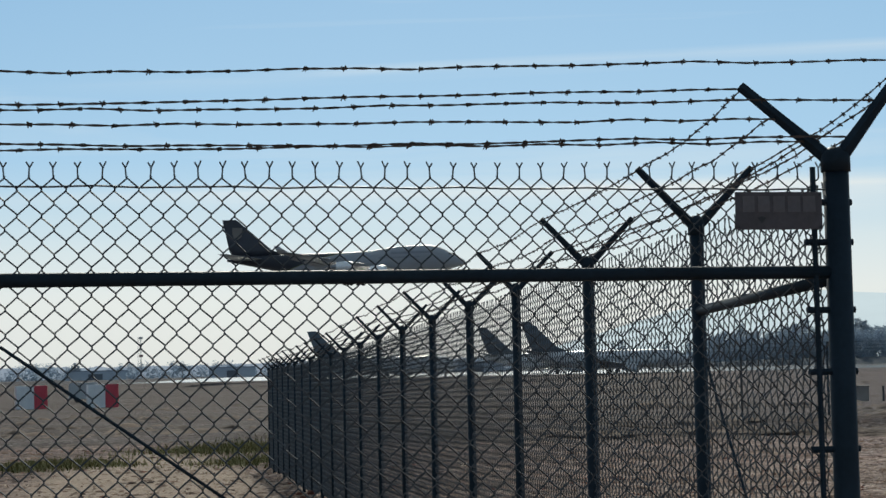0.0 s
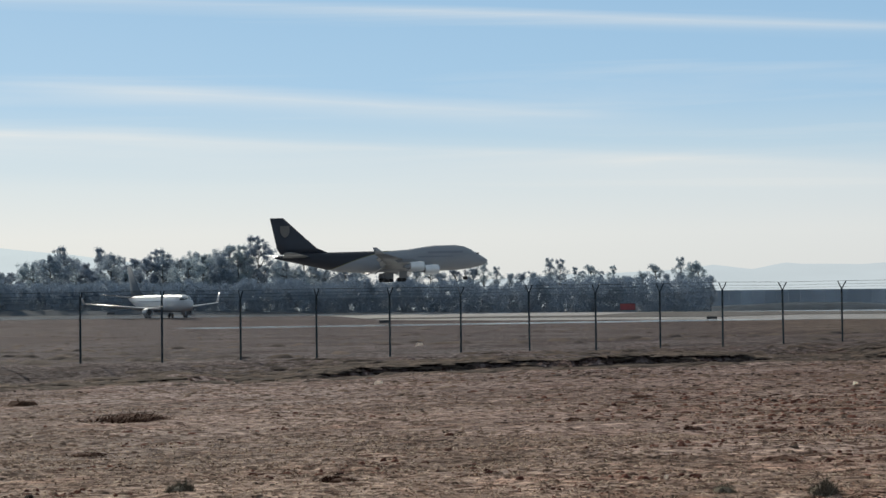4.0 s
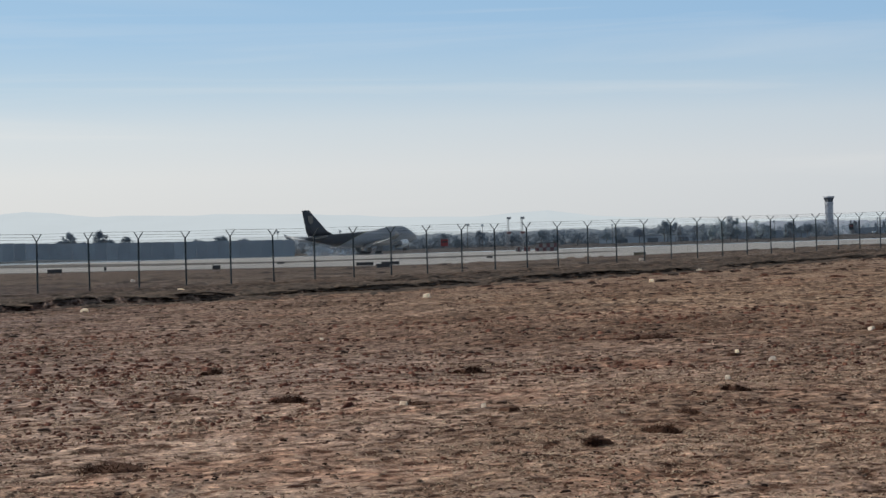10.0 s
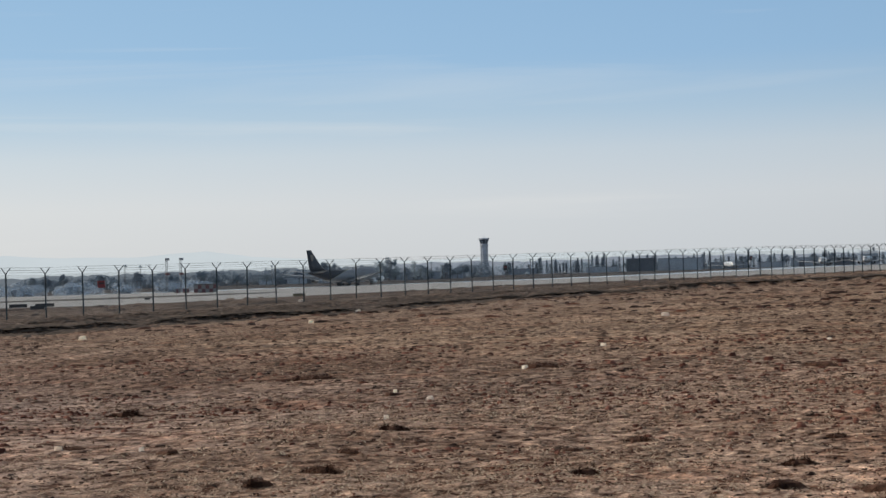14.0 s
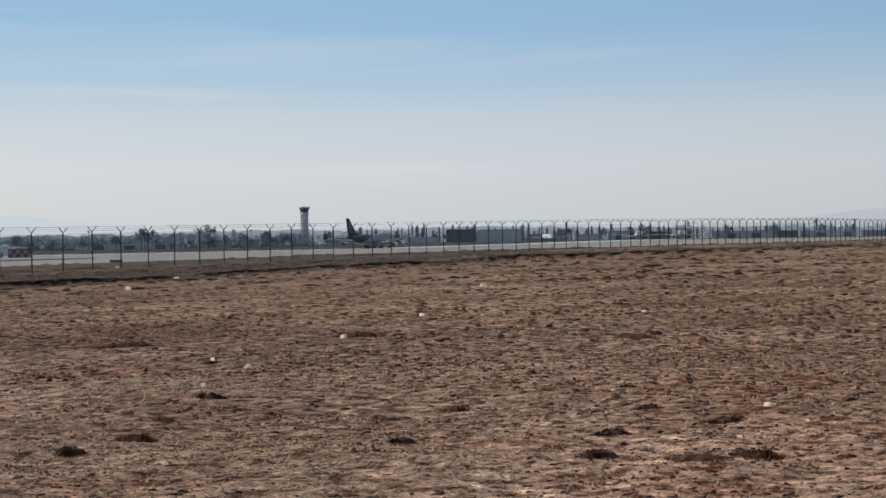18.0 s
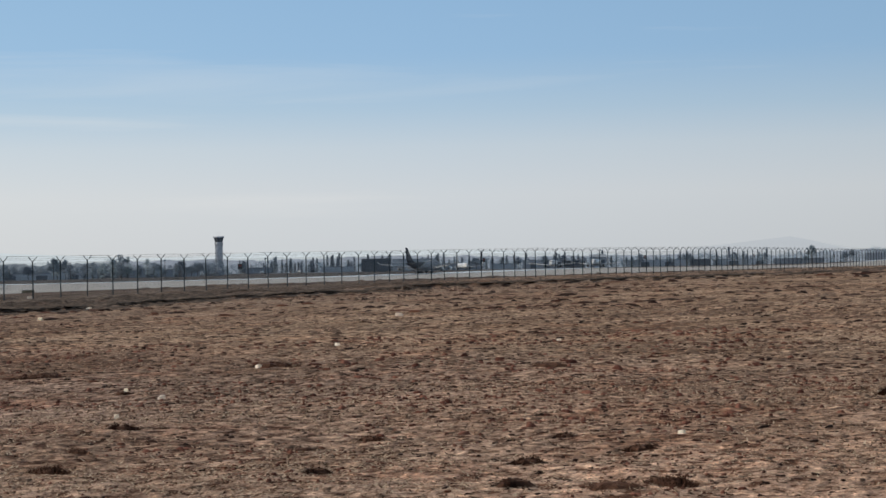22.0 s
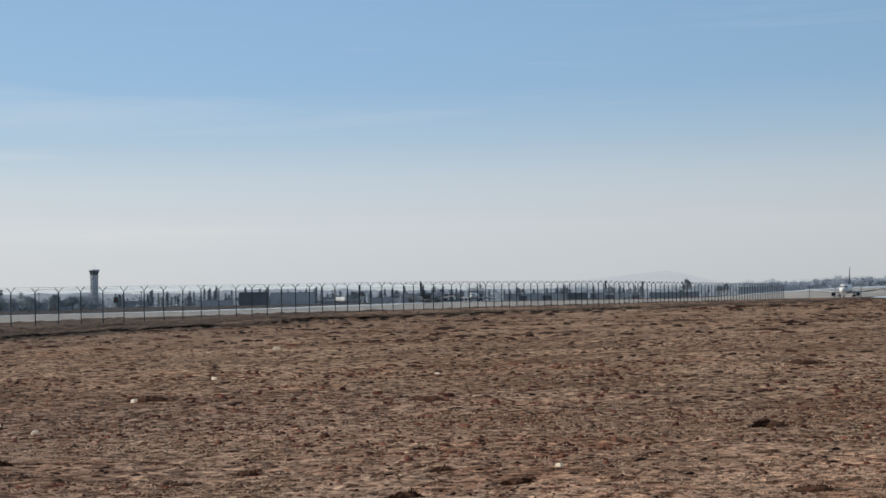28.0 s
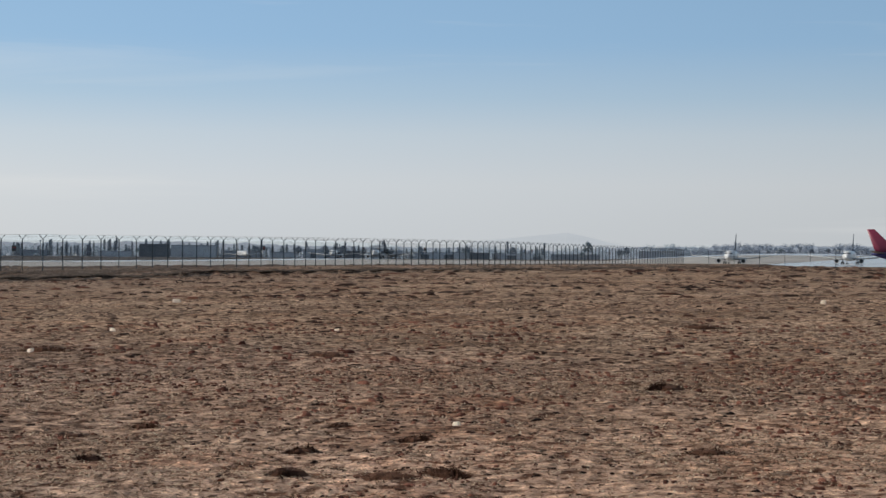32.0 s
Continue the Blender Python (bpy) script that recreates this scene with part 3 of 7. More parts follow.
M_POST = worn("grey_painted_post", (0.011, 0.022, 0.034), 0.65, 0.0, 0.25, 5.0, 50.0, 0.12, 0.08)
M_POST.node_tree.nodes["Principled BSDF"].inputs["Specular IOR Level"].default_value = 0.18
M_SLAT = worn("mesh_wire", (0.05, 0.058, 0.066), 0.6, 0.2, 0.25, 9.0, 80.0, 0.0)
corner_fence = tagged(empty("corner_fence"), "tall galvanised chain-link fence corner topped with barbed wire", "fence")


def steel_post(m, top, radius, foot_z, name="post"):
    at = CORNER + DIR_B * m
    bm = bmesh.new()
    tube(bm, [(0, 0, -0.3), (0, 0, top - foot_z)], radius, 14)
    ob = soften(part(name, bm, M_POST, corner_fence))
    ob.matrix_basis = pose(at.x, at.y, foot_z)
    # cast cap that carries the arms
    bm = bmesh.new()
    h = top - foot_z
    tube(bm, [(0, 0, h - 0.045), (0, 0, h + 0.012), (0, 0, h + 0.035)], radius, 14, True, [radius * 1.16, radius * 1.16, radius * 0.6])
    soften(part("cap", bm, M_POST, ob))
    return ob, h


near_posts = []
for k, m in enumerate(B_AT):
    at = CORNER + DIR_B * m
    foot = ground_height(at.x, at.y)
    main = k == 0
    top = 2.315 if main else b_top(m)
    ob, h = steel_post(m, top, 0.042 if main else 0.030, foot)
    near_posts.append(ob)
    for sg in (-1, 1):
        bm = bmesh.new()
        if main:
            across = (SIDE_B * 0.80 - DIR_B * 0.35).normalized()
            reach, rise = (0.30, 0.255) if sg < 0 else (0.245, 0.305)
        else:
            across, reach, rise = SIDE_B, 0.245, 0.235
        r = 0.019 if main else 0.015
        a, b = Vector((0, 0, h - 0.02)), across * (sg * reach) + Vector((0, 0, h + rise))
        d = (b - a).normalized()
        flat = d.cross(across.cross(Vector((0, 0, 1)))).normalized()
        # pressed channel arm: a flat strip with a raised spine
        tube(bm, [a, a.lerp(b, 0.5), b], r, 6, True, [r * 1.5, r * 1.15, r])
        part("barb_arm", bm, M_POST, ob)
# wires on the arms
for sg in (-1, 1):
    for q, frac in enumerate((0.97, 0.62, 0.25)):
        pts = []
        for k, m in enumerate(B_AT):
            at = CORNER + DIR_B * m
            if k == 0:
                across = (SIDE_B * 0.80 - DIR_B * 0.35).normalized()
                reach, rise, top = ((0.30, 0.255) if sg < 0 else (0.245, 0.305)) + (2.315,)
            else:
                across, reach, rise, top = SIDE_B, 0.245, 0.235, b_top(m)
            p = at + across * (sg * reach * frac) + Vector((0, 0, top + rise * frac))
            if k:
                pts.append((prev + p) / 2 - Vector((0, 0, 0.022 + 0.012 * math.sin(k * 2.1 + q))))
            pts.append(p)
            prev = p
        barbed("barbed_wire", pts, corner_fence, phase=0.3 * q)
# the near panel's wires run on to the side
for sg, frac, zl in ((1, 1.0, 2.584), (-1, 0.98, 2.459), (1, 0.60, 2.468), (-1, 0.55, 2.395), (1, 0.22, 2.346), (-1, 0.22, 2.334)):
    across = (SIDE_B * 0.80 - DIR_B * 0.35).normalized()
    reach, rise = (0.30, 0.255) if sg < 0 else (0.245, 0.305)
    a = CORNER + across * (sg * reach * frac) + Vector((0, 0, 2.315 + rise * frac))
    b = CORNER + DIR_A * 2.60 + SIDE_A * (0.10 * sg) + Vector((0, 0, zl))
    c = a + (b - a) * 2.1
    c.z = zl
    barbed("barbed_wire", [a, a.lerp(b, 0.33) + Vector((0, 0, 0.004 * sg)), a.lerp(b, 0.66) - Vector((0, 0, 0.006)), b, c], corner_fence, phase=0.2 * (frac + sg))

# mesh of both sides
MESH_W = 0.0718
mesh_a = chain_link(CORNER + DIR_A * 0.06, DIR_A, 5.6, lambda m: 0.03, lambda m: 2.254, MESH_W, "chain_link_mesh", M_SLAT, 0.0029)
mesh_b = chain_link(CORNER + DIR_B * 0.05 + SIDE_B * 0.0, DIR_B, B_AT[-1] - 0.1, lambda m: ground_height(*(CORNER + DIR_B * m).xy) + 0.03, lambda m: b_top(m) - 0.06, 0.072, "chain_link_mesh", M_SLAT, 0.0029)
for ob in (mesh_a, mesh_b):
    ob.parent = corner_fence
# top tension wire, rails, brace, tension bar with bands, truss rods
bm = bmesh.new()
tube(bm, [CORNER + DIR_A * (0.14 * k) + Vector((0, 0, 2.212 + 0.0052 * 0.14 * k + 0.003 * math.sin(k * 2.3))) for k in range(41)], 0.0032, 5)
part("tension_wire", bm, M_SLAT, corner_fence)
bm = bmesh.new()
tube(bm, [CORNER + DIR_A * 0.03 + Vector((0, 0, 1.943)), CORNER + DIR_A * 5.6 + Vector((0, 0, 1.946))], 0.0215, 12)
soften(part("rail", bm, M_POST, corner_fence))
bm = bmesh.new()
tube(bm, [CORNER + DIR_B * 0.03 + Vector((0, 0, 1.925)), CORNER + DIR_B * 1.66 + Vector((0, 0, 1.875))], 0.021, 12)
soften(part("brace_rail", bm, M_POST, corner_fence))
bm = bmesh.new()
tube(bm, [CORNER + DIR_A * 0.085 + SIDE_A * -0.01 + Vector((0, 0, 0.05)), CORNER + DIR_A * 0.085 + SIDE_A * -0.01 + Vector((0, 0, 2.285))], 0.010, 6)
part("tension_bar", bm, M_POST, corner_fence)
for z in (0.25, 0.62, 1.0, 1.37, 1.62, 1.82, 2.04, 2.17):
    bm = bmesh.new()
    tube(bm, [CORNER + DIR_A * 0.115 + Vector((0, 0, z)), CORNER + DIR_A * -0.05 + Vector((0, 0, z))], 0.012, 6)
    part("band", bm, M_POST, corner_fence)
bm = bmesh.new()
tube(bm, [CORNER + DIR_A * 2.66 + Vector((0, 0, 1.748)) - SIDE_A * 0.03, CORNER + DIR_A * 0.10 + Vector((0, 0, -0.08)) - SIDE_A * 0.03], 0.0058, 6)
part("truss_rod", bm, M_POST, corner_fence)
bm = bmesh.new()
tube(bm, [CORNER + DIR_B * 1.66 + Vector((0, 0, 1.74)), CORNER + DIR_B * 0.1 + Vector((0, 0, 0.1))], 0.0058, 6)
part("truss_rod", bm, M_POST, corner_fence)
# a post of the side panel beyond the picture's edge
bm = bmesh.new()
tube(bm, [CORNER + DIR_A * 5.2 + Vector((0, 0, -0.2)), CORNER + DIR_A * 5.2 + Vector((0, 0, 2.25))], 0.03, 12)
soften(part("post", bm, M_POST, corner_fence))
# the maker's plate
M_SIGN = worn("grey_sign_plate", (0.075, 0.066, 0.072), 0.6, 0.2, 0.2, 9.0, 60.0, 0.08)
M_SIGN_INK = worn("faded_sign_ink", (0.115, 0.105, 0.112), 0.6, 0.2, 0.1, 9.0, 60.0, 0.0)
M_SIGN_DARK = worn("dark_sign_mark", (0.03, 0.03, 0.035), 0.6, 0.0, 0.1, 9.0, 60.0, 0.0)
plate = empty("fence_sign")
tagged(plate, "small grey metal maker's sign wired to the fence", "sign")
pc = CORNER + DIR_A * 0.209 - SIDE_A * 0.018
plate.matrix_world = Matrix.Translation((pc.x, pc.y, 2.142)) @ Matrix(((-DIR_A.x, 0, -SIDE_A.x), (-DIR_A.y, 0, -SIDE_A.y), (0, 1, 0))).to_4x4()
bm = bmesh.new()
box(bm, (0, 0, 0), (0.298, 0.122, 0.004))
bmesh.ops.bevel(bm, geom=[e for e in bm.edges], offset=0.0015, segments=1, affect="EDGES")
part("plate", bm, M_SIGN, plate)
for px, py in ((-0.14, 0.052), (0.14, 0.052), (-0.14, -0.052), (0.14, -0.052)):
    bm = bmesh.new()
    tube(bm, [(px, py, 0.0), (px, py, 0.006)], 0.004, 6)
    part("bolt", bm, M_SIGN_DARK, plate)
# the maker's name, as plain blocks of its size
for k in range(5):
    bm = bmesh.new()
    box(bm, (-0.104 + 0.052 * k, 0.022, 0.0028), (0.040 if k < 3 else 0.043, 0.052, 0.0012))
    part("letter_block", bm, M_SIGN_INK, plate)
bm = bmesh.new()
vs = [bm.verts.new(p) for p in ((-0.075, -0.022, 0.0030), (-0.06, -0.018, 0.0030), (-0.045, -0.022, 0.0030), (-0.06, -0.042, 0.0030))]
bm.faces.new(vs)
part("mark", bm, M_SIGN_DARK, plate)

# ---- aircraft ----
def painted(name, colour, rough=0.35, **kw):
    return worn(name, colour, rough, 0.0, kw.get("vary", 0.06), 0.25, 6.0, 0.0, spread=0.03)


M_WHITE = painted("white_paint", (0.56, 0.57, 0.585), 0.28)
M_SILVER = painted("grey_white_paint", (0.42, 0.43, 0.44))
# pale nacelles, whitened in colour to stand in for a sun glint
M_SHINE = worn("glint_white_nacelle", (0.88, 0.89, 0.90), 0.3, 0.25, 0.06, 0.5, 6.0, 0.0)
M_GREY = painted("grey_paint", (0.22, 0.23, 0.245))
M_BARE = worn("bare_metal_lip", (0.62, 0.63, 0.65), 0.25, 0.9, 0.1, 0.5, 6.0, 0.0)
M_RUBBER = worn("tyre_rubber", (0.03, 0.03, 0.032), 0.85, 0.0, 0.2, 2.0, 20.0, 0.05)
M_DARK = worn("dark_glass", (0.02, 0.022, 0.026), 0.2, 0.0, 0.1, 1.0, 10.0, 0.0)
M_STRUT = worn("gear_strut", (0.30, 0.31, 0.33), 0.5, 0.4, 0.15, 2.0, 20.0, 0.0)
# dark brown livery, with a blue tint put in for haze
M_BROWN = painted("hazed_brown_paint", (0.032, 0.035, 0.048), 0.5)
M_GOLD = painted("dull_gold_shape", (0.17, 0.155, 0.14), 0.5)
M_TITLE = painted("faded_title_ink", (0.22, 0.23, 0.27), 0.5)
M_RED = painted("crimson_paint", (0.19, 0.02, 0.055), 0.5)
M_NAVY = painted("slate_blue_paint", (0.12, 0.145, 0.175), 0.7)
M_NAVY.node_tree.nodes["Principled BSDF"].inputs["Specular IOR Level"].default_value = 0.03
M_BLUE = painted("deep_blue_paint", (0.035, 0.035, 0.16), 0.5)


def freighter_paint():
    """White hull; the brown of the tail sweeps forward along the crown, edged with a thin gold line."""
    m, n, l, b = material("two_tone_hull", 0.5)
    b.inputs["Specular IOR Level"].default_value = 0.25
    sep = n.new("ShaderNodeSeparateXYZ")
    l.new(n.new("ShaderNodeTexCoord").outputs["Object"], sep.inputs[0])

    def calc(op, a, c):
        q = n.new("ShaderNodeMath")
        q.operation = op
        for k, v in ((0, a), (1, c)):
            if isinstance(v, (int, float)):
                q.inputs[k].default_value = v
            else:
                l.new(v, q.inputs[k])
        return q.outputs[0]

    back = calc("MAXIMUM", calc("SUBTRACT", 1.5, sep.outputs["X"]), 0.0)
    edge = calc("SUBTRACT", 8.9, calc("MULTIPLY", calc("POWER", back, 1.6), 0.040))
    over = calc("SUBTRACT", sep.outputs["Z"], edge)
    brown = calc("MULTIPLY", calc("GREATER_THAN", over, 0.0), calc("GREATER_THAN", back, 0.01))
    line = calc("MULTIPLY", calc("GREATER_THAN", over, -0.22), calc("GREATER_THAN", back, 0.01))
    dirt = noise_node(n, l, sep.inputs[0].links[0].from_socket, 0.4, 5, 0.6, (0.3, 1, 1))
    d1 = ramp_node(n, [(0.3, (0.88, 0.88, 0.88)), (0.7, (1.0, 1.0, 1.0))])
    l.new(dirt.outputs["Fac"], d1.inputs["Fac"])
    # white and brown both carry a blue tint that stands in for haze
    c = mix_node(n, l, "MIX", line, (0.31, 0.325, 0.35), (0.15, 0.15, 0.07))
    c = mix_node(n, l, "MIX", brown, c, (0.036, 0.039, 0.050))
    l.new(mix_node(n, l, "MULTIPLY", 1.0, c, d1.outputs["Color"]), b.inputs["Base Color"])
    return m


def hull(spec, x):
    s = spec["nose"] - x
    f = lambda key: float(np.interp(s, spec["s"], spec[key]))
    top, low, half = f("top"), f("low"), f("half")
    return (top + low) / 2, (top - low) / 2, half


def hull_side(spec, x, z, out=0.02):
    c, h, w = hull(spec, x)
    k = min(0.999, abs((z - c) / h))
    return w * (1 - k ** 2.2) ** (1 / 2.2) + out


def surface(bm, sections, thick_exp=1.0):
    """A wing-like body: sections of (leading point, chord, thickness, up axis), an airfoil at each."""
    prof = [(0.0, 0.0), (0.03, 0.35), (0.15, 0.75), (0.35, 1.0), (0.65, 0.7), (1.0, 0.06)]
    ring = prof + [(c, -t * 0.6) for c, t in reversed(prof[1:])]
    loops = []
    for lead, chord, thick, up in sections:
        lead, up = Vector(lead), Vector(up)
        loops.append([bm.verts.new(lead + Vector((-c * chord, 0, 0)) + up * (t * thick * 0.5)) for c, t in ring])
    for a, b in zip(loops, loops[1:]):
        for k in range(len(ring)):
            bm.faces.new((a[k], a[(k + 1) % len(ring)], b[(k + 1) % len(ring)], b[k]))
    bm.faces.new(loops[0][::-1])
    bm.faces.new(loops[-1])
    bmesh.ops.recalc_face_normals(bm, faces=bm.faces)


def wheel_set(ob, name, at, wheels, radius, width, leg_top, parent_mat=None):
    """A leg with its axles and tyres."""
    bm = bmesh.new()
    tube(bm, [(0, 0, radius), (0.1, 0, leg_top)], 0.24 * radius / 0.6, 8)
    tube(bm, [(-0.05, 0, radius * 2.2), (-1.1 * radius, 0, leg_top)], 0.08 * radius / 0.6, 6)
    ys = sorted({w[1] for w in wheels})
    for x in sorted({w[0] for w in wheels}):
        tube(bm, [(x, ys[0], radius), (x, ys[-1], radius)], 0.1 * radius / 0.6, 6)
    leg = part(name, bm, M_STRUT, ob)
    leg.matrix_basis = pose(*at)
    if len(wheels) > 2:
        # the open bay door and the side brace of a heavy bogie
        bm = bmesh.new()
        box(bm, (0.2, math.copysign(1.15, at[1]), leg_top * 0.62), (2.6, 0.12, leg_top * 0.62), Euler((0.12, 0, 0)).to_quaternion())
        part("gear_door", bm, M_GREY, leg)
        bm = bmesh.new()
        tube(bm, [(-1.3, 0, radius), (1.3, 0, radius)], 0.2, 8)
        part("bogie_beam", bm, M_STRUT, leg)
    for x, y in wheels:
        bm = bmesh.new()
        prof = [(radius * 0.55, -width / 2), (radius * 0.94, -width / 2), (radius, -width * 0.3), (radius, width * 0.3), (radius * 0.94, width / 2), (radius * 0.55, width / 2)]
        rings = [[bm.verts.new((x + r * math.cos(a), y + w, radius + r * math.sin(a))) for a in (2 * math.pi * k / 16 for k in range(16))] for r, w in prof]
        for a, b in zip(rings, rings[1:]):
            for k in range(16):
                bm.faces.new((a[k], a[(k + 1) % 16], b[(k + 1) % 16], b[k]))
        bm.faces.new(rings[0][::-1])
        bm.faces.new(rings[-1])
        bmesh.ops.recalc_face_normals(bm, faces=bm.faces)
        soften(part("wheel", bm, M_RUBBER, leg, "black tyre"))
    return leg


def side_patch(ob, name, spec, x0, x1, z0, z1, sg, mat, label="", out=0.03, cols=6):
    bm = bmesh.new()
    grid = []
    for i in range(cols + 1):
        x = x0 + (x1 - x0) * i / cols
        grid.append([bm.verts.new((x, sg * hull_side(spec, x, z0 + (z1 - z0) * j / 3, out), z0 + (z1 - z0) * j / 3)) for j in range(4)])
    for a, b in zip(grid, grid[1:]):
        for j in range(3):
            bm.faces.new((a[j], b[j], b[j + 1], a[j + 1]))
    return part(name, bm, mat, ob, label)


def airliner(name, label, spec, mats, category="airplane"):
    ob = tagged(empty(name), label, category)
    # hull
    bm = bmesh.new()
    loops = []
    stations = sorted(set(list(spec["s"]) + list(np.linspace(0, spec["s"][-1], 40))))
    for s in stations:
        c, h, w = hull(spec, spec["nose"] - s)
        ring = []
        for k in range(24):
            a = 2 * math.pi * k / 24
            cy, cz = math.cos(a), math.sin(a)
            e = 2 / 2.2
            squeeze = 1.0 - spec.get("pinch", 0.0) * max(0.0, cz) ** 2 * (1 if 4 < s < 30 else 0)
            ring.append(bm.verts.new((spec["nose"] - s, w * squeeze * math.copysign(abs(cy) ** e, cy), c + h * math.copysign(abs(cz) ** e, cz))))
        loops.append(ring)
    for a, b in zip(loops, loops[1:]):
        for k in range(24):
            bm.faces.new((a[k], a[(k + 1) % 24], b[(k + 1) % 24], b[k]))
    bm.faces.new(loops[0])
    bm.faces.new(loops[-1][::-1])
    bmesh.ops.recalc_face_normals(bm, faces=bm.faces)
    soften(part("fuselage", bm, mats["hull"], ob))
    n = spec["nose"]
    for sg in (-1, 1):
        bm = bmesh.new()
        surface(bm, [((n - s, sg * y, z), c, t, (0, 0, 1)) for s, y, z, c, t in spec["wing"]])
        wing = soften(part("wing", bm, mats["wing"], ob))
        s, y, z, c, t = spec["wing"][-1]
        ws, wy, wz, wc = spec["winglet"]
        bm = bmesh.new()
        surface(bm, [((n - s - c * 0.15, sg * y, z), c * 0.8, 0.25, (0, sg, 0)), ((n - ws, sg * wy, wz), wc, 0.12, (0, sg, 0))])
        soften(part("winglet", bm, mats["winglet"], wing))
        # flaps let down behind the trailing edge
        for (s0, y0, z0, c0, t0), (s1, y1, z1, c1, t1) in zip(spec["wing"][:-1], spec["wing"][1:]):
            bm = bmesh.new()
            k0, k1 = 0.06, 0.94 if y1 < spec["wing"][-1][1] else 0.5
            fl = []
            for k in (k0, k1):
                ss, yy, zz, cc = (s0 + (s1 - s0) * k, y0 + (y1 - y0) * k, z0 + (z1 - z0) * k, c0 + (c1 - c0) * k)
                fl.append((n - ss - cc * 0.97, sg * yy, zz - 0.1, cc * spec["flap"]))
            quads = []
            for x, y_, z_, d in fl:
                quads.append([bm.verts.new(p) for p in ((x, y_, z_), (x - d * 0.85, y_, z_ - d * 0.5), (x - d * 0.80, y_, z_ - d * 0.58), (x + 0.05, y_, z_ - 0.25))])
            for k in range(4):
                bm.faces.new((quads[0][k], quads[0][(k + 1) % 4], quads[1][(k + 1) % 4], quads[1][k]))
            bm.faces.new(quads[0][::-1])
            bm.faces.new(quads[1])
            bmesh.ops.recalc_face_normals(bm, faces=bm.faces)
            part("flap", bm, mats["wing"], wing)
        bm = bmesh.new()
        surface(bm, [((n - s, sg * y, z), c, t, (0, 0, 1)) for s, y, z, c, t in spec["tailplane"]])
        soften(part("tailplane", bm, mats["tailplane"], ob))
        for s, y, z, length, r in spec["engines"]:
            prof = [(0.0, 0.90), (0.03, 1.0), (0.25, 1.06), (0.6, 1.0), (0.72, 0.92)]
            bm = bmesh.new()
            rings = [[bm.verts.new((-p * length, r * q * math.cos(a), r * q * math.sin(a))) for a in (2 * math.pi * k / 20 for k in range(20))] for p, q in prof]
            inner = [[bm.verts.new((-p * length, r * q * math.cos(a), r * q * math.sin(a))) for a in (2 * math.pi * k / 20 for k in range(20))] for p, q in ((0.05, 0.80), (0.22, 0.78))]
            allr = rings[::-1] + inner
            for a, b in zip(allr, allr[1:]):
                for k in range(20):
                    bm.faces.new((a[k], a[(k + 1) % 20], b[(k + 1) % 20], b[k]))
            bmesh.ops.recalc_face_normals(bm, faces=bm.faces)
            eng = soften(part("engine", bm, mats["nacelle"], ob))
            eng.matrix_basis = pose(n - s, sg * y, z)
            bm = bmesh.new()
            tube(bm, [(-0.22 * length, 0, 0), (-0.24 * length, 0, 0)], r * 0.79, 20)
            part("fan", bm, M_DARK, eng)
            bm = bmesh.new()
            tube(bm, [(-0.62 * length, 0, 0), (-0.85 * length, 0, 0), (-1.05 * length, 0, 0)], r * 0.6, 16, True, [r * 0.72, r * 0.55, r * 0.2])
            soften(part("exhaust_core", bm, M_STRUT, eng))
            bm = bmesh.new()
            tube(bm, [(0.004, 0, 0), (-0.05 * length, 0, 0)], r, 20, False, [r * 0.92, r * 1.03])
            soften(part("intake_lip", bm, M_BARE, eng))
            # pylon up to the wing
            wz = float(np.interp(y, [w[1] for w in spec["wing"]], [w[2] for w in spec["wing"]]))
            bm = bmesh.new()
            surface(bm, [((-0.2 * length, 0, r * 0.9), length * 1.1, 0.5, (0, 1, 0)), ((-0.5 * length, 0, wz - z + 0.1), length * 1.0, 0.45, (0, 1, 0))])
            part("pylon", bm, mats["wing"], eng)
        for x0, x1, z0, z1 in spec["titles"]:
            side_patch(ob, "title_bar", spec, n - x1, n - x0, z0, z1, sg, mats["title"], "plain bars of faded lettering")
        for x0, x1, z0, z1 in spec["doors"]:
            side_patch(ob, "door", spec, n - x1, n - x0, z0, z1, sg, mats["door"], out=0.02, cols=2)
        x0, x1, z0, z1 = spec["cockpit"]
        side_patch(ob, "cockpit_window", spec, n - x1, n - x0, z0, z1, sg, M_DARK, "dark cockpit glass", out=0.04)
        for s, z, count, step in spec["windows"]:
            for k in range(count):
                side_patch(ob, "cabin_window", spec, n - s - k * step - 0.28, n - s - k * step, z, z + 0.38, sg, M_DARK, out=0.015, cols=1)
    bm = bmesh.new()
    surface(bm, [((n - s, 0, z), c, t, (0, 1, 0)) for s, z, c, t in spec["fin"]])
    fin = soften(part("fin", bm, mats["fin"], ob))
    if spec.get("emblem"):
        s, z, w, h = spec["emblem"]
        for sg in (-1, 1):
            bm = bmesh.new()
            out = [(-0.5, 0.35), (-0.5, 0.5), (0.5, 0.5), (0.5, 0.35), (0.5, 0.0), (0.38, -0.28), (0.0, -0.5), (-0.38, -0.28), (-0.5, 0.0)]
            vs = [bm.verts.new((n - s + x * w, sg * 0.42, z + y * h)) for x, y in out]
            bm.faces.new(vs)
            part("emblem", bm, M_GOLD, fin, "plain pale shield shape")
    for args in spec["gear"]:
        wheel_set(ob, *args)
    return ob


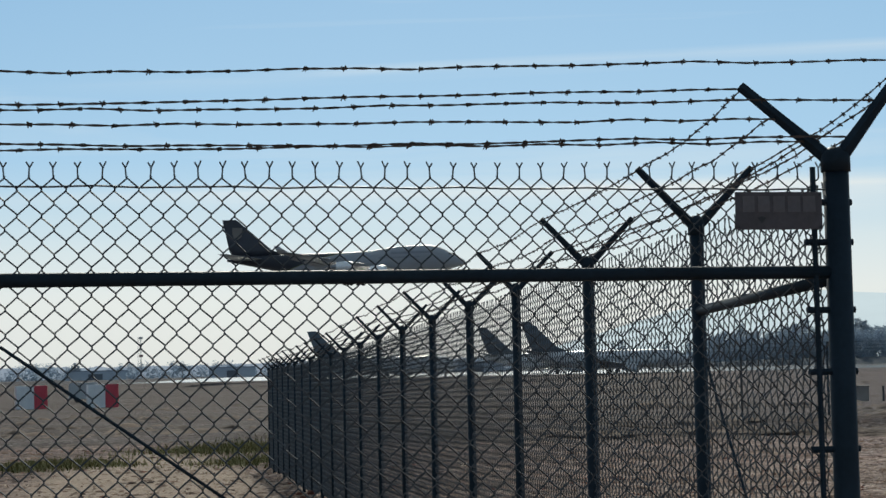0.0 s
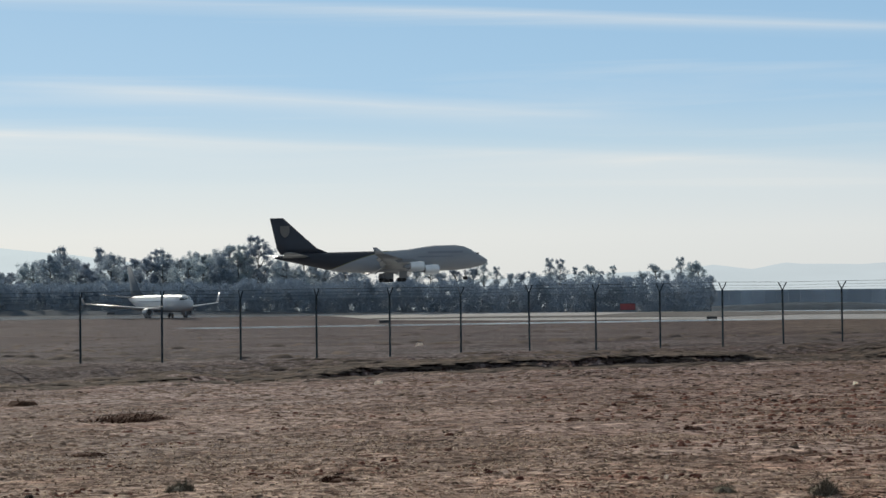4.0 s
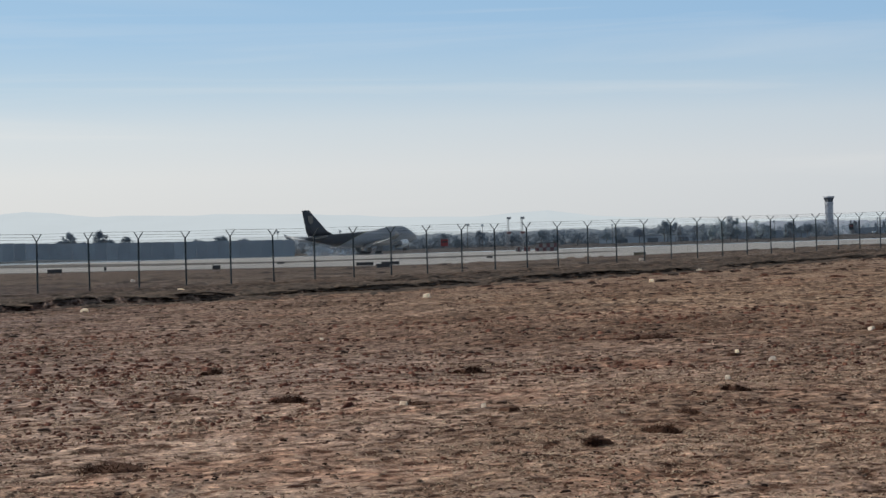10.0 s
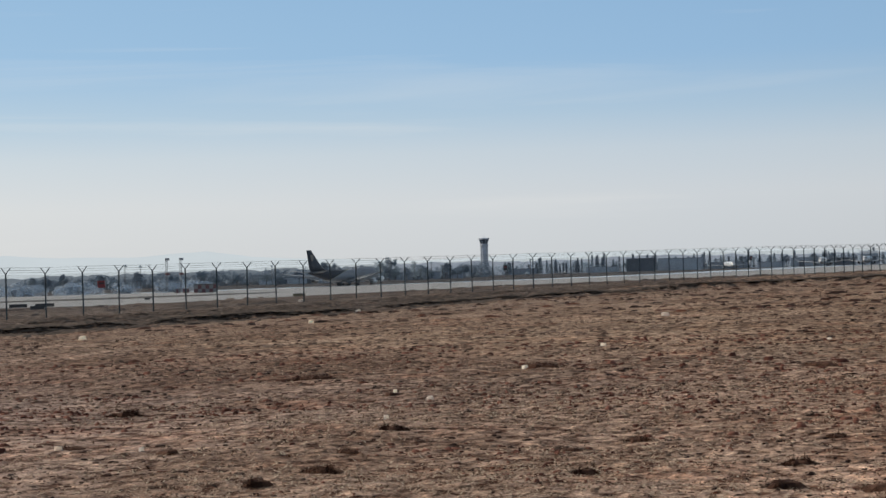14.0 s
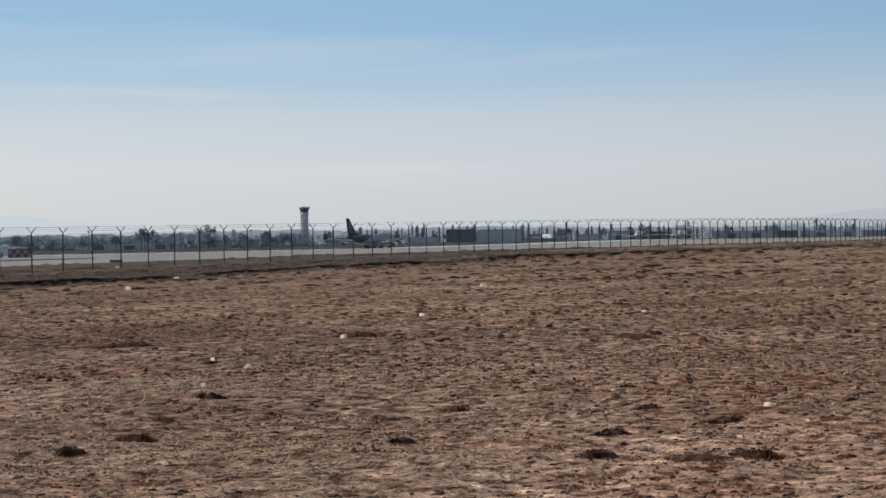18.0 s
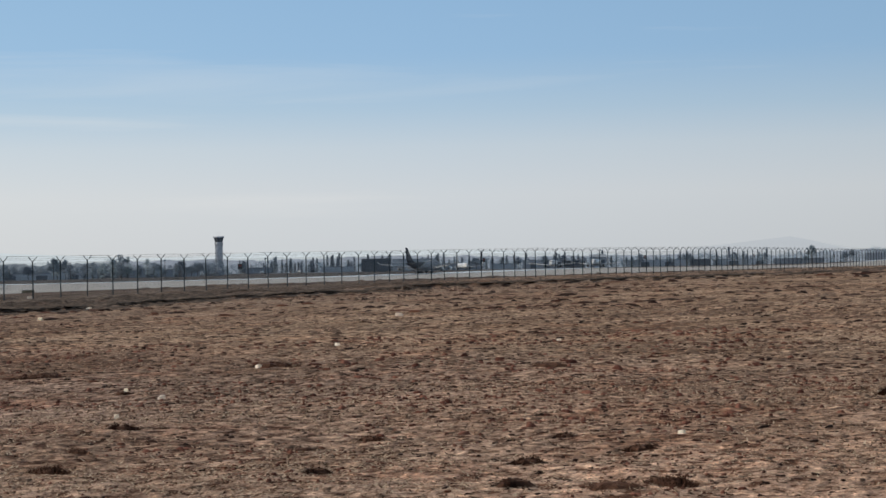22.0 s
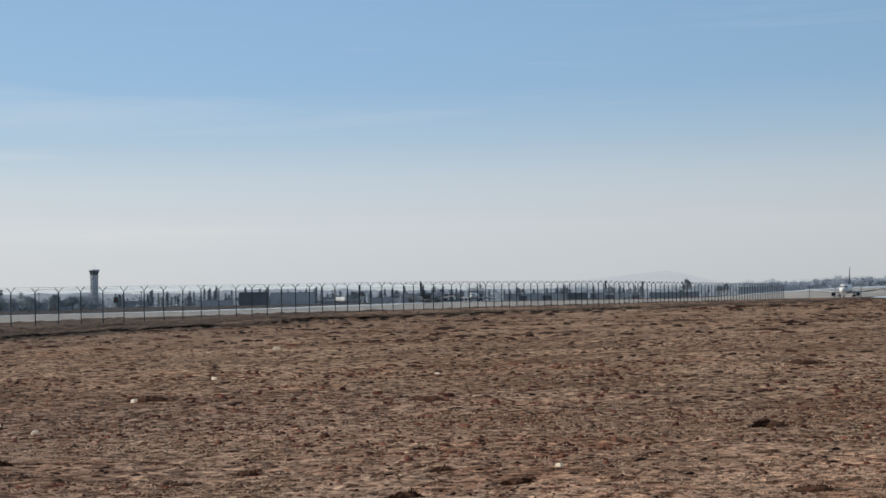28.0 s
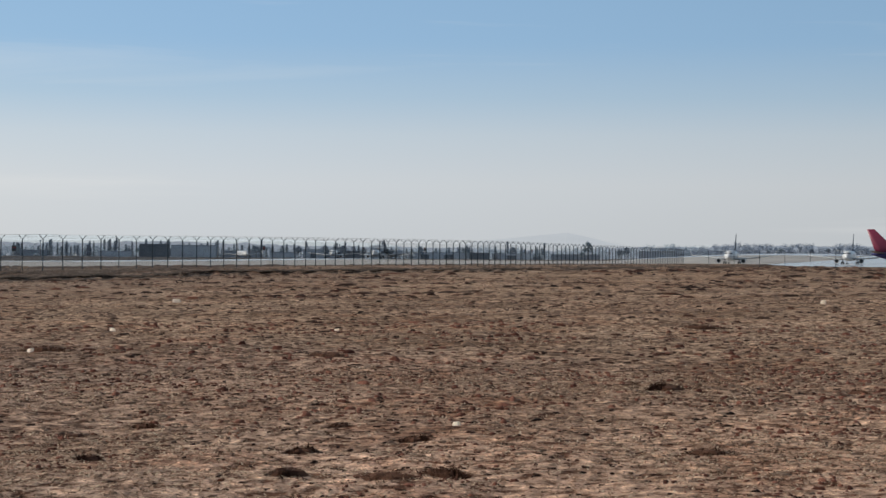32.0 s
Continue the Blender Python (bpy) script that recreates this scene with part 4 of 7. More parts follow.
JUMBO = dict(
    nose=33.0, pinch=0.22, flap=0.19,
    s=[0, 0.3, 1.0, 2.2, 4, 6, 8, 11, 18, 22, 27, 32, 45, 50, 56, 62, 67, 70.3],
    top=[4.9, 5.3, 5.8, 6.45, 7.5, 8.7, 9.6, 10.1, 10.05, 9.7, 9.0, 8.75, 8.7, 8.7, 8.65, 8.5, 8.2, 7.6],
    low=[4.8, 4.35, 3.85, 3.4, 2.95, 2.6, 2.35, 2.15, 2.1, 2.1, 2.1, 2.1, 2.15, 2.6, 3.8, 5.2, 6.3, 7.1],
    half=[0.1, 0.7, 1.3, 1.95, 2.55, 2.95, 3.15, 3.25, 3.25, 3.25, 3.25, 3.25, 3.25, 3.05, 2.5, 1.7, 0.9, 0.3],
    wing=[(19.5, 2.4, 3.3, 17.5, 1.9), (29.0, 12.0, 4.5, 10.2, 1.2), (37.2, 21.5, 5.7, 6.8, 0.8), (45.8, 31.2, 7.0, 4.0, 0.45)],
    winglet=(49.3, 32.3, 9.0, 1.3), tailplane=[(58.5, 0.8, 7.3, 9.6, 0.9), (68.0, 11.0, 8.6, 2.7, 0.3)],
    fin=[(52.5, 8.3, 16.0, 0.9), (57.0, 10.2, 12.6, 0.85), (67.3, 19.4, 4.2, 0.45)],
    engines=[(21.8, 11.7, 2.45, 6.4, 1.42), (30.2, 20.8, 3.35, 6.4, 1.42)],
    titles=[(9.5, 21.5, 7.55, 8.2), (13.0, 25.0, 6.35, 6.75)], doors=[(44.0, 47.4, 4.2, 7.3), (12, 13.1, 4.6, 6.5)], cockpit=(2.9, 4.6, 7.0, 7.5), windows=[],
    emblem=(67.0, 15.2, 3.0, 3.6),
    gear=[("nose_gear", (25.2, 0, 0), [(0, -0.5), (0, 0.5)], 0.62, 0.42, 3.2),
          ("main_gear", (1.4, 5.5, 0), [(-0.75, -0.6), (-0.75, 0.6), (0.75, -0.6), (0.75, 0.6)], 0.64, 0.45, 3.6),
          ("main_gear", (1.4, -5.5, 0), [(-0.75, -0.6), (-0.75, 0.6), (0.75, -0.6), (0.75, 0.6)], 0.64, 0.45, 3.6),
          ("main_gear", (-1.7, 1.9, 0), [(-0.75, -0.6), (-0.75, 0.6), (0.75, -0.6), (0.75, 0.6)], 0.64, 0.45, 3.0),
          ("main_gear", (-1.7, -1.9, 0), [(-0.75, -0.6), (-0.75, 0.6), (0.75, -0.6), (0.75, 0.6)], 0.64, 0.45, 3.0)])
TWIN = dict(
    nose=18.0, flap=0.05,
    s=[0, 0.25, 0.8, 1.8, 3.2, 5, 8, 26, 29, 33, 36, 38.2],
    top=[2.9, 3.2, 3.7, 4.3, 5.1, 5.4, 5.45, 5.45, 5.42, 5.35, 5.2, 4.9],
    low=[2.75, 2.4, 2.0, 1.7, 1.5, 1.4, 1.35, 1.35, 1.7, 2.9, 3.8, 4.5],
    half=[0.08, 0.45, 0.85, 1.3, 1.7, 1.87, 1.9, 1.9, 1.75, 1.2, 0.65, 0.2],
    wing=[(12.2, 1.5, 1.9, 8.4, 1.1), (16.4, 6.0, 2.35, 5.0, 0.65), (22.4, 16.6, 3.5, 1.9, 0.25)],
    winglet=(24.1, 17.5, 5.9, 0.7), tailplane=[(33.0, 0.5, 4.9, 4.0, 0.4), (37.2, 7.0, 5.7, 1.5, 0.18)],
    fin=[(28.2, 5.3, 8.6, 0.5), (31.2, 6.6, 6.2, 0.48), (37.2, 12.5, 2.4, 0.25)],
    engines=[(12.6, 4.85, 1.35, 3.9, 0.98)], titles=[(6.0, 12.5, 3.6, 4.3)], doors=[(4.2, 5.0, 2.7, 4.5), (31.0, 31.7, 3.3, 4.8)],
    cockpit=(1.7, 3.1, 4.05, 4.5), windows=[(7.0, 3.7, 14, 0.95), (20.6, 3.7, 9, 0.95)],
    gear=[("nose_gear", (14.6, 0, 0), [(0, -0.25), (0, 0.25)], 0.36, 0.22, 1.8),
          ("main_gear", (-1.0, 2.85, 0), [(0, -0.42), (0, 0.42)], 0.55, 0.34, 2.0),
          ("main_gear", (-1.0, -2.85, 0), [(0, -0.42), (0, 0.42)], 0.55, 0.34, 2.0)])

M_HULL = freighter_paint()
jumbo = airliner("jumbo_jet", "white and dark brown four-engined cargo jumbo jet with its gear down", JUMBO,
                 dict(hull=M_HULL, wing=M_GREY, winglet=M_SILVER, tailplane=M_GREY, fin=M_BROWN, nacelle=M_SHINE, title=M_TITLE, door=M_HULL))
white_set = dict(hull=M_WHITE, wing=M_SILVER, winglet=M_WHITE, tailplane=M_GREY, fin=M_NAVY, nacelle=M_WHITE, title=M_WHITE, door=M_WHITE)


def on_ground(bearing, distance, lift=0.1):
    x, y = distance * math.sin(radians(bearing)), distance * math.cos(radians(bearing))
    return x, y, float(max(height(x, y, False), airfield(x) if y > 95 else -9)) + lift


taxi_jet = airliner("twin_jet", "white twin-engined airliner with winglets waiting beside the runway", TWIN, white_set)
x, y, z = on_ground(11.95, 505)
taxi_jet.matrix_world = pose(x, y, z, 0, 0, -80)
taxi_jet.scale = (1.15, 1.15, 1.15)
jet_a = copy_thing(taxi_jet, pose(*on_ground(82.3, 870), 0, 0, 183))
tagged(jet_a, "white twin-engined airliner taxiing towards the fence end")
jet_b = copy_thing(taxi_jet, pose(*on_ground(85.8, 880), 0, 0, 180))
tagged(jet_b, "white twin-engined airliner queueing behind another on the taxiway")
red_jet = airliner("twin_jet", "blue twin-engined airliner with an crimson tail", TWIN,
                   dict(hull=M_BLUE, wing=M_GREY, winglet=M_RED, tailplane=M_GREY, fin=M_RED, nacelle=M_BLUE, title=M_BLUE, door=M_BLUE))
red_jet.matrix_world = pose(*on_ground(88.35, 600, 0.0), 0, 0, -86)
far_jet = copy_thing(taxi_jet, pose(*on_ground(67.35, 1830, 0.0), 0, 0, 215))
far_jet.scale = (1.25, 1.25, 1.25)
tagged(far_jet, "white twin-engined airliner parked on the far apron")
for bb, turn in ((61.2, 200), (62.35, 210)):
    small_jet = copy_thing(taxi_jet, pose(*on_ground(bb, 1780, 0.0), 0, 0, turn))
    small_jet.scale = (0.5, 0.5, 0.5)
    tagged(small_jet, "small white business jet parked on the far apron", "airplane", "parked business jets")
# two wide white airliners parked nose-on beyond the apron
for bb, turn in ((70.14, 196), (71.45, 192)):
    wide_jet = copy_thing(taxi_jet, pose(*on_ground(bb, 1900, 0.0), 0, 0, turn))
    wide_jet.scale = (1.6, 1.6, 1.6)
    tagged(wide_jet, "large white airliner parked nose-on beyond the apron", "airplane", "parked wide airliners")
# three more airliners wait in line beside the runway, seen through the fence
for bb, dd in ((-8.7, 560), (-3.45, 560), (-1.83, 500)):
    queued = copy_thing(taxi_jet, pose(*on_ground(bb, dd, 0.0), 0, 0, 2))
    tagged(queued, "white twin-engined airliner with a dark tail waiting in line", "airplane")

# ---- trees ----
def foliage(name, colour, thin_share=0.3):
    m, n, l, b = material(name, 0.75)
    b.inputs["Specular IOR Level"].default_value = 0.05
    geo = n.new("ShaderNodeNewGeometry")
    info = n.new("ShaderNodeObjectInfo")
    r = ramp_node(n, [(0.0, tuple(c * 0.85 for c in colour)), (0.55, colour), (1.0, tuple(c * 1.2 for c in colour))])
    l.new(geo.outputs["Random Per Island"], r.inputs["Fac"])
    r2 = ramp_node(n, [(0.0, (0.8, 0.8, 0.85)), (1.0, (1.15, 1.15, 1.1))])
    l.new(info.outputs["Random"], r2.inputs["Fac"])
    c = mix_node(n, l, "MULTIPLY", 1.0, r.outputs["Color"], r2.outputs["Color"])
    l.new(c, b.inputs["Base Color"])
    # thin leaves let part of the light through
    thin = n.new("ShaderNodeBsdfTranslucent")
    both = n.new("ShaderNodeMixShader")
    both.inputs["Fac"].default_value = thin_share
    l.new(c, thin.inputs["Color"])
    l.new(b.outputs[0], both.inputs[1])
    l.new(thin.outputs[0], both.inputs[2])
    l.new(both.outputs[0], n["Material Output"].inputs["Surface"])
    return m


# leaf colours lightened and tinted blue to stand in for distance haze
M_EUCA = foliage("hazed_grey_green_leaves", (0.37, 0.435, 0.495), 0.38)
M_FAR_LEAF = foliage("hazed_far_leaves", (0.36, 0.43, 0.51), 0.04)
M_CYPRESS = foliage("hazed_conifer_needles", (0.25, 0.30, 0.36), 0.15)
M_BELT = foliage("hazed_understorey", (0.31, 0.38, 0.45), 0.16)
M_ROUND = foliage("hazed_broad_leaves", (0.23, 0.285, 0.345), 0.12)
M_BARK = worn("pale_bark", (0.12, 0.115, 0.11), 0.9, 0.0, 0.3, 1.5, 10.0, 0.2)


def leaf_mesh(name, clumps, mat, seed, per=7):
    """Clumps of small bent leaf blades: (centre, radius, blade size) each."""
    rng = np.random.default_rng(seed)
    n = len(clumps) * per
    centre = np.repeat(np.array([c[0] for c in clumps], float), per, 0)
    rad = np.repeat(np.array([c[1] for c in clumps], float), per)[:, None]
    size = np.repeat(np.array([c[2] for c in clumps], float), per)[:, None]

    def unit():
        v = rng.normal(size=(n, 3))
        return v / (np.linalg.norm(v, axis=1)[:, None] + 1e-6)

    p = centre + unit() * rad * rng.uniform(0.2, 1.0, (n, 1))
    u, v = unit() * size, unit() * size * 0.7
    w = np.cross(u, v) * (0.25 / size)
    verts = np.stack([p - u, p + v + w, p + u, p - v + w], 1).reshape(-1, 3)
    k = 4 * np.arange(n)[:, None]
    tris = np.concatenate([k + np.array((0, 1, 2)), k + np.array((0, 2, 3))], 1).reshape(-1, 3)
    return quick_mesh(name, verts, tris, mat)


def gum_tree(seed, tall, spread, airy):
    """A tall gum: bare forked limbs, leaf clumps at their ends with sky between them."""
    rng = random.Random(seed)
    ob = tagged(empty("gum_tree"), "tall grey-green gum tree with an airy crown", "tree", "gum trees behind the runway")
    bm = bmesh.new()
    lean = rng.uniform(-0.05, 0.05)
    tube(bm, [(0, 0, -1), (lean * 4, 0, tall * 0.25), (lean * tall * 0.5, 0.2, tall * 0.55), (lean * tall, 0, tall * 0.9)], 0.3, 6, True, [0.42, 0.34, 0.22, 0.06])
    clumps = []
    for k in range(30):
        h = tall * rng.uniform(0.10, 0.84)
        a = rng.uniform(0, 6.28)
        reach = spread * rng.uniform(0.35, 1.0) * (1.15 - 0.6 * abs(h / tall - 0.5))
        tip = Vector((lean * h + reach * math.cos(a), reach * math.sin(a), h + tall * rng.uniform(0.06, 0.16)))
        tube(bm, [(lean * h, 0, h), (lean * h + reach * 0.5 * math.cos(a), reach * 0.5 * math.sin(a), h + tall * 0.03), tuple(tip)], 0.1, 4, False, [0.14, 0.1, 0.04])
        for j in range(airy + 2):
            o = Vector((rng.gauss(0, 1), rng.gauss(0, 1), rng.gauss(0, 0.8))) * (spread * 0.17)
            clumps.append((tuple(tip + o), rng.uniform(0.7, 1.5), rng.uniform(0.12, 0.20)))
    for j in range(10):
        clumps.append(((lean * tall + rng.gauss(0, 0.7), rng.gauss(0, 0.7), tall * rng.uniform(0.86, 1.0)), 0.8, 0.2))
    part("trunk", bm, M_BARK, ob)
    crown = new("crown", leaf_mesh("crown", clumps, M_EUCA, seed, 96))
    crown.parent = ob
    return ob


def conifer(seed, tall):
    rng = random.Random(seed)
    ob = tagged(empty("cypress_tree"), "slim dark cypress tree", "tree", "cypresses beyond the apron")
    bm = bmesh.new()
    tube(bm, [(0, 0, -0.5), (0, 0, tall * 0.5), (0, 0, tall * 0.95)], 0.2, 5, True, [0.3, 0.2, 0.04])
    part("trunk", bm, M_BARK, ob)
    clumps = []
    for k in range(70):
        h = rng.uniform(0.08, 1.0)
        r = tall * 0.15 * (1.05 - h) ** 0.7 * rng.uniform(0.3, 1.0)
        a = rng.uniform(0, 6.28)
        clumps.append(((r * math.cos(a), r * math.sin(a), h * tall), 0.9, 0.26))
    crown = new("crown", leaf_mesh("crown", clumps, M_CYPRESS, seed, 44))
    crown.parent = ob
    return ob


def round_tree(seed, tall, wide):
    rng = random.Random(seed)
    ob = tagged(empty("broad_tree"), "broad grey-green tree far across the airfield", "tree", "trees beyond the airfield")
    bm = bmesh.new()
    tube(bm, [(0, 0, -0.5), (0, 0, tall * 0.4), (0.3, 0, tall * 0.7)], 0.3, 5, True, [0.35, 0.28, 0.1])
    for a in (0.5, 2.6, 4.4):
        tube(bm, [(0, 0, tall * 0.35), (wide * 0.3 * math.cos(a), wide * 0.3 * math.sin(a), tall * 0.7)], 0.12, 4, False)
    part("trunk", bm, M_BARK, ob)
    clumps = []
    for k in range(80):
        a, e = rng.uniform(0, 6.28), rng.uniform(-0.5, 1.4)
        r = rng.uniform(0.5, 1.0)
        clumps.append(((wide * 0.5 * r * math.cos(a) * math.cos(e), wide * 0.5 * r * math.sin(a) * math.cos(e), tall * (0.62 + 0.36 * r * math.sin(e))), rng.uniform(0.9, 1.6), 0.30))
    crown = new("crown", leaf_mesh("crown", clumps, M_ROUND, seed, 44))
    crown.parent = ob
    return ob


def palm(seed, tall):
    rng = random.Random(seed)
    ob = tagged(empty("palm_tree"), "tall thin fan palm against the haze", "tree", "palms beyond the airfield")
    bm = bmesh.new()
    tube(bm, [(0, 0, -0.5), (0.15, 0, tall * 0.5), (0.3, 0, tall)], 0.2, 6, True, [0.32, 0.24, 0.2])
    part("trunk", bm, M_BARK, ob)
    bm = bmesh.new()
    for k in range(22):
        a, e = rng.uniform(0, 6.28), rng.uniform(-0.7, 1.2)
        d = Vector((math.cos(a) * math.cos(e), math.sin(a) * math.cos(e), math.sin(e)))
        s = d.cross(Vector((0, 0, 1))).normalized() * 0.45
        o = Vector((0.3, 0, tall))
        v = [bm.verts.new(p) for p in (o, o + d * 1.0 + s, o + d * 1.9 - Vector((0, 0, 0.35)), o + d * 1.0 - s)]
        bm.faces.new(v)
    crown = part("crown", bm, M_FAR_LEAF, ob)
    return ob


def place(proto, used, bearing, distance, turn, size=1.0, z=None):
    x, y = distance * math.sin(radians(bearing)), distance * math.cos(radians(bearing))
    m = pose(x, y, (float(airfield(x) + far_rise(x, y)) if z is None else z) - 0.05, 0, 0, turn)
    if proto in used:
        ob = copy_thing(proto, m)
    else:
        used.add(proto)
        proto.matrix_world = m
        ob = proto
    ob.scale = (size, size, size)
    return ob


rng = random.Random(11)
used = set()
gums = [gum_tree(s, tall, spread, airy) for s, tall, spread, airy in ((1, 19, 4.2, 4), (2, 21, 4.8, 5), (3, 17, 3.6, 4), (4, 23, 4.4, 5), (5, 18, 5.0, 4))]
slim_gums = [gum_tree(s, tall, spread, airy) for s, tall, spread, airy in ((6, 19, 2.5, 0), (7, 20, 2.9, 0), (8, 18, 2.2, 1))]
b = 2.0
while b < 29.0:
    if b < 18.3:
        crest = np.interp(b, [2, 4, 7, 9, 11, 13, 14.2, 16, 17.4, 18.3], [14, 16, 18.5, 22.5, 23.5, 24.0, 27.5, 22.5, 19.5, 13.5])
    else:
        crest = np.interp(b, [18.3, 18.8, 19.3, 21, 24, 26, 27.4, 28.2, 29], [12.5, 13, 19, 19.0, 19.5, 17, 18, 20.5, 13])
    dense = b < 18.3
    place(rng.choice(gums if dense else slim_gums), used, b, rng.uniform(690, 760), rng.uniform(0, 360), crest / 20.0 * rng.uniform(0.82, 1.08))
    b += rng.uniform(0.20, 0.34) if dense else rng.uniform(0.22, 0.50)
for b in np.arange(-3.0, 2.0, 0.7):
    place(rng.choice(gums), used, b, rng.uniform(760, 830), rng.uniform(0, 360), rng.uniform(0.35, 0.6))


def thicket(name, label, b0, b1, dist, low, high, step, size, seed, mat, wob=1.0, fine=8):
    """A long dense belt of shrubs and low trees, leaf clumps from the ground up with a ragged top."""
    rng = np.random.default_rng(seed)
    clumps = []
    b = b0
    while b < b1:
        top = low + (high - low) * (0.5 + 0.9 * float(lattice_noise(np.array(b * 1.7 * wob), np.array(seed * 3.1), seed)) + 0.35 * float(lattice_noise(np.array(b * 7.3 * wob), np.array(1.0), seed + 1)))
        d = dist + rng.uniform(-12, 12)
        x, y = d * math.sin(radians(b)), d * math.cos(radians(b))
        z = float(airfield(x) + far_rise(x, y))
        h = 0.0
        while h < top:
            clumps.append(((x + rng.normal() * size, y + rng.normal() * size, z + h), size * 1.5, size * (0.16 if fine > 100 else 0.24)))
            h += size * 1.2
        b += step
    ob = new(name, leaf_mesh(name, clumps, mat, seed, fine))
    return tagged(ob, label, "trees", kind="stuff")


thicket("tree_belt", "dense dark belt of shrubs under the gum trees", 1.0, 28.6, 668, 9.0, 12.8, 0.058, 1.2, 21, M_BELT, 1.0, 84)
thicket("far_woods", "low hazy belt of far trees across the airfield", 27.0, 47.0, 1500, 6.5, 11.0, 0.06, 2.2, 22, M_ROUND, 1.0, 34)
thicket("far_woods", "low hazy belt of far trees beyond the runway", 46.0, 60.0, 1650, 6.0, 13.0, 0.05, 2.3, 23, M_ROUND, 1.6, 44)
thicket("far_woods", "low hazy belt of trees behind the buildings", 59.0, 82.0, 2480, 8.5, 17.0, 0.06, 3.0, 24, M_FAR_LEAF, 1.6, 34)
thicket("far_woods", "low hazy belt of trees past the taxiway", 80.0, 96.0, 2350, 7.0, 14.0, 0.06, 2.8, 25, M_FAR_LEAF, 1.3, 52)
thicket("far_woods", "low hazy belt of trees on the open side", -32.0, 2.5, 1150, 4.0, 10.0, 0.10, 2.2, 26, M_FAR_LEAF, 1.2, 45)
rounds = [round_tree(31, 13, 11), round_tree(32, 16, 10), round_tree(33, 11, 12)]
cypresses = [conifer(41, 14), conifer(42, 17), conifer(43, 12)]
palms = [palm(51, 16), palm(52, 19)]
# crowns that stand out over the long wall and past its end: bearing, height
for bb, tall in ((35.45, 14.0), (36.1, 12.5), (36.6, 17.5), (36.85, 17.0), (37.25, 16.0), (37.75, 17.5), (38.03, 17.5), (38.55, 13.5), (39.2, 13.5), (40.7, 13.5), (41.37, 16.0), (42.05, 13.0), (43.0, 11.5),
                 (44.2, 11.0), (46.2, 9.5), (46.6, 11.0), (47.1, 11.0), (48.2, 10.5), (48.6, 9.5), (49.3, 11.5), (50.3, 10.5), (51.2, 10.0), (51.6, 11.0), (52.3, 11.5), (53.2, 11.0), (53.6, 10.0), (54.2, 12.0), (54.95, 14.0), (55.3, 13.0)):
    place(rng.choice(rounds), used, bb, rng.uniform(1280, 1380), rng.uniform(0, 360), tall / 14.0)
# a darker stand of gums left of the tower
for bb, tall in ((55.05, 17.0), (55.45, 16.0), (55.85, 16.5), (56.1, 18.0), (56.4, 17.5), (56.74, 20.5), (56.95, 19.0), (57.15, 17.5), (57.5, 15.0), (57.75, 15.5), (57.95, 14.0), (58.6, 16.0)):
    place(rng.choice(slim_gums if bb > 58 else gums), used, bb, rng.uniform(1290, 1350), rng.uniform(0, 360), tall / 25.0)
for k in range(9):
    place(rng.choice(rounds), used, rng.choice((58.2, 58.9, 59.2, 60.7)) + rng.uniform(-0.25, 0.15), rng.uniform(1350, 1600), rng.uniform(0, 360), rng.uniform(0.6, 0.9))
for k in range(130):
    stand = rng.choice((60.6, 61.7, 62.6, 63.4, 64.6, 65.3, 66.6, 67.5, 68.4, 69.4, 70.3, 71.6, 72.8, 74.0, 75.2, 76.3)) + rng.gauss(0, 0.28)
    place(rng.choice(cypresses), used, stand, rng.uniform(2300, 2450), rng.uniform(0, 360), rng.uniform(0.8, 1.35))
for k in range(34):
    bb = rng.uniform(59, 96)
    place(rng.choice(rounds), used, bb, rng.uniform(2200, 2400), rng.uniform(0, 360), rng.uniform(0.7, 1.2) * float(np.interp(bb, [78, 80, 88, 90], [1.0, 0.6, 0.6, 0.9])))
for bb in (43.1, 45.2, 47.3, 49.0, 49.4, 36.9, 53.2, 58.4, 61.4):
    place(rng.choice(palms), used, bb + rng.uniform(-0.2, 0.2), rng.uniform(1350, 1500), rng.uniform(0, 360), rng.uniform(0.8, 1.1))
place(rounds[1], used, 77.93, 2250, 40, 1.35)
for bb in (-15.0, -10.8, -7.2, -18.2):
    place(rng.choice(rounds), used, bb, 1120, rng.uniform(0, 360), rng.uniform(0.5, 0.75))

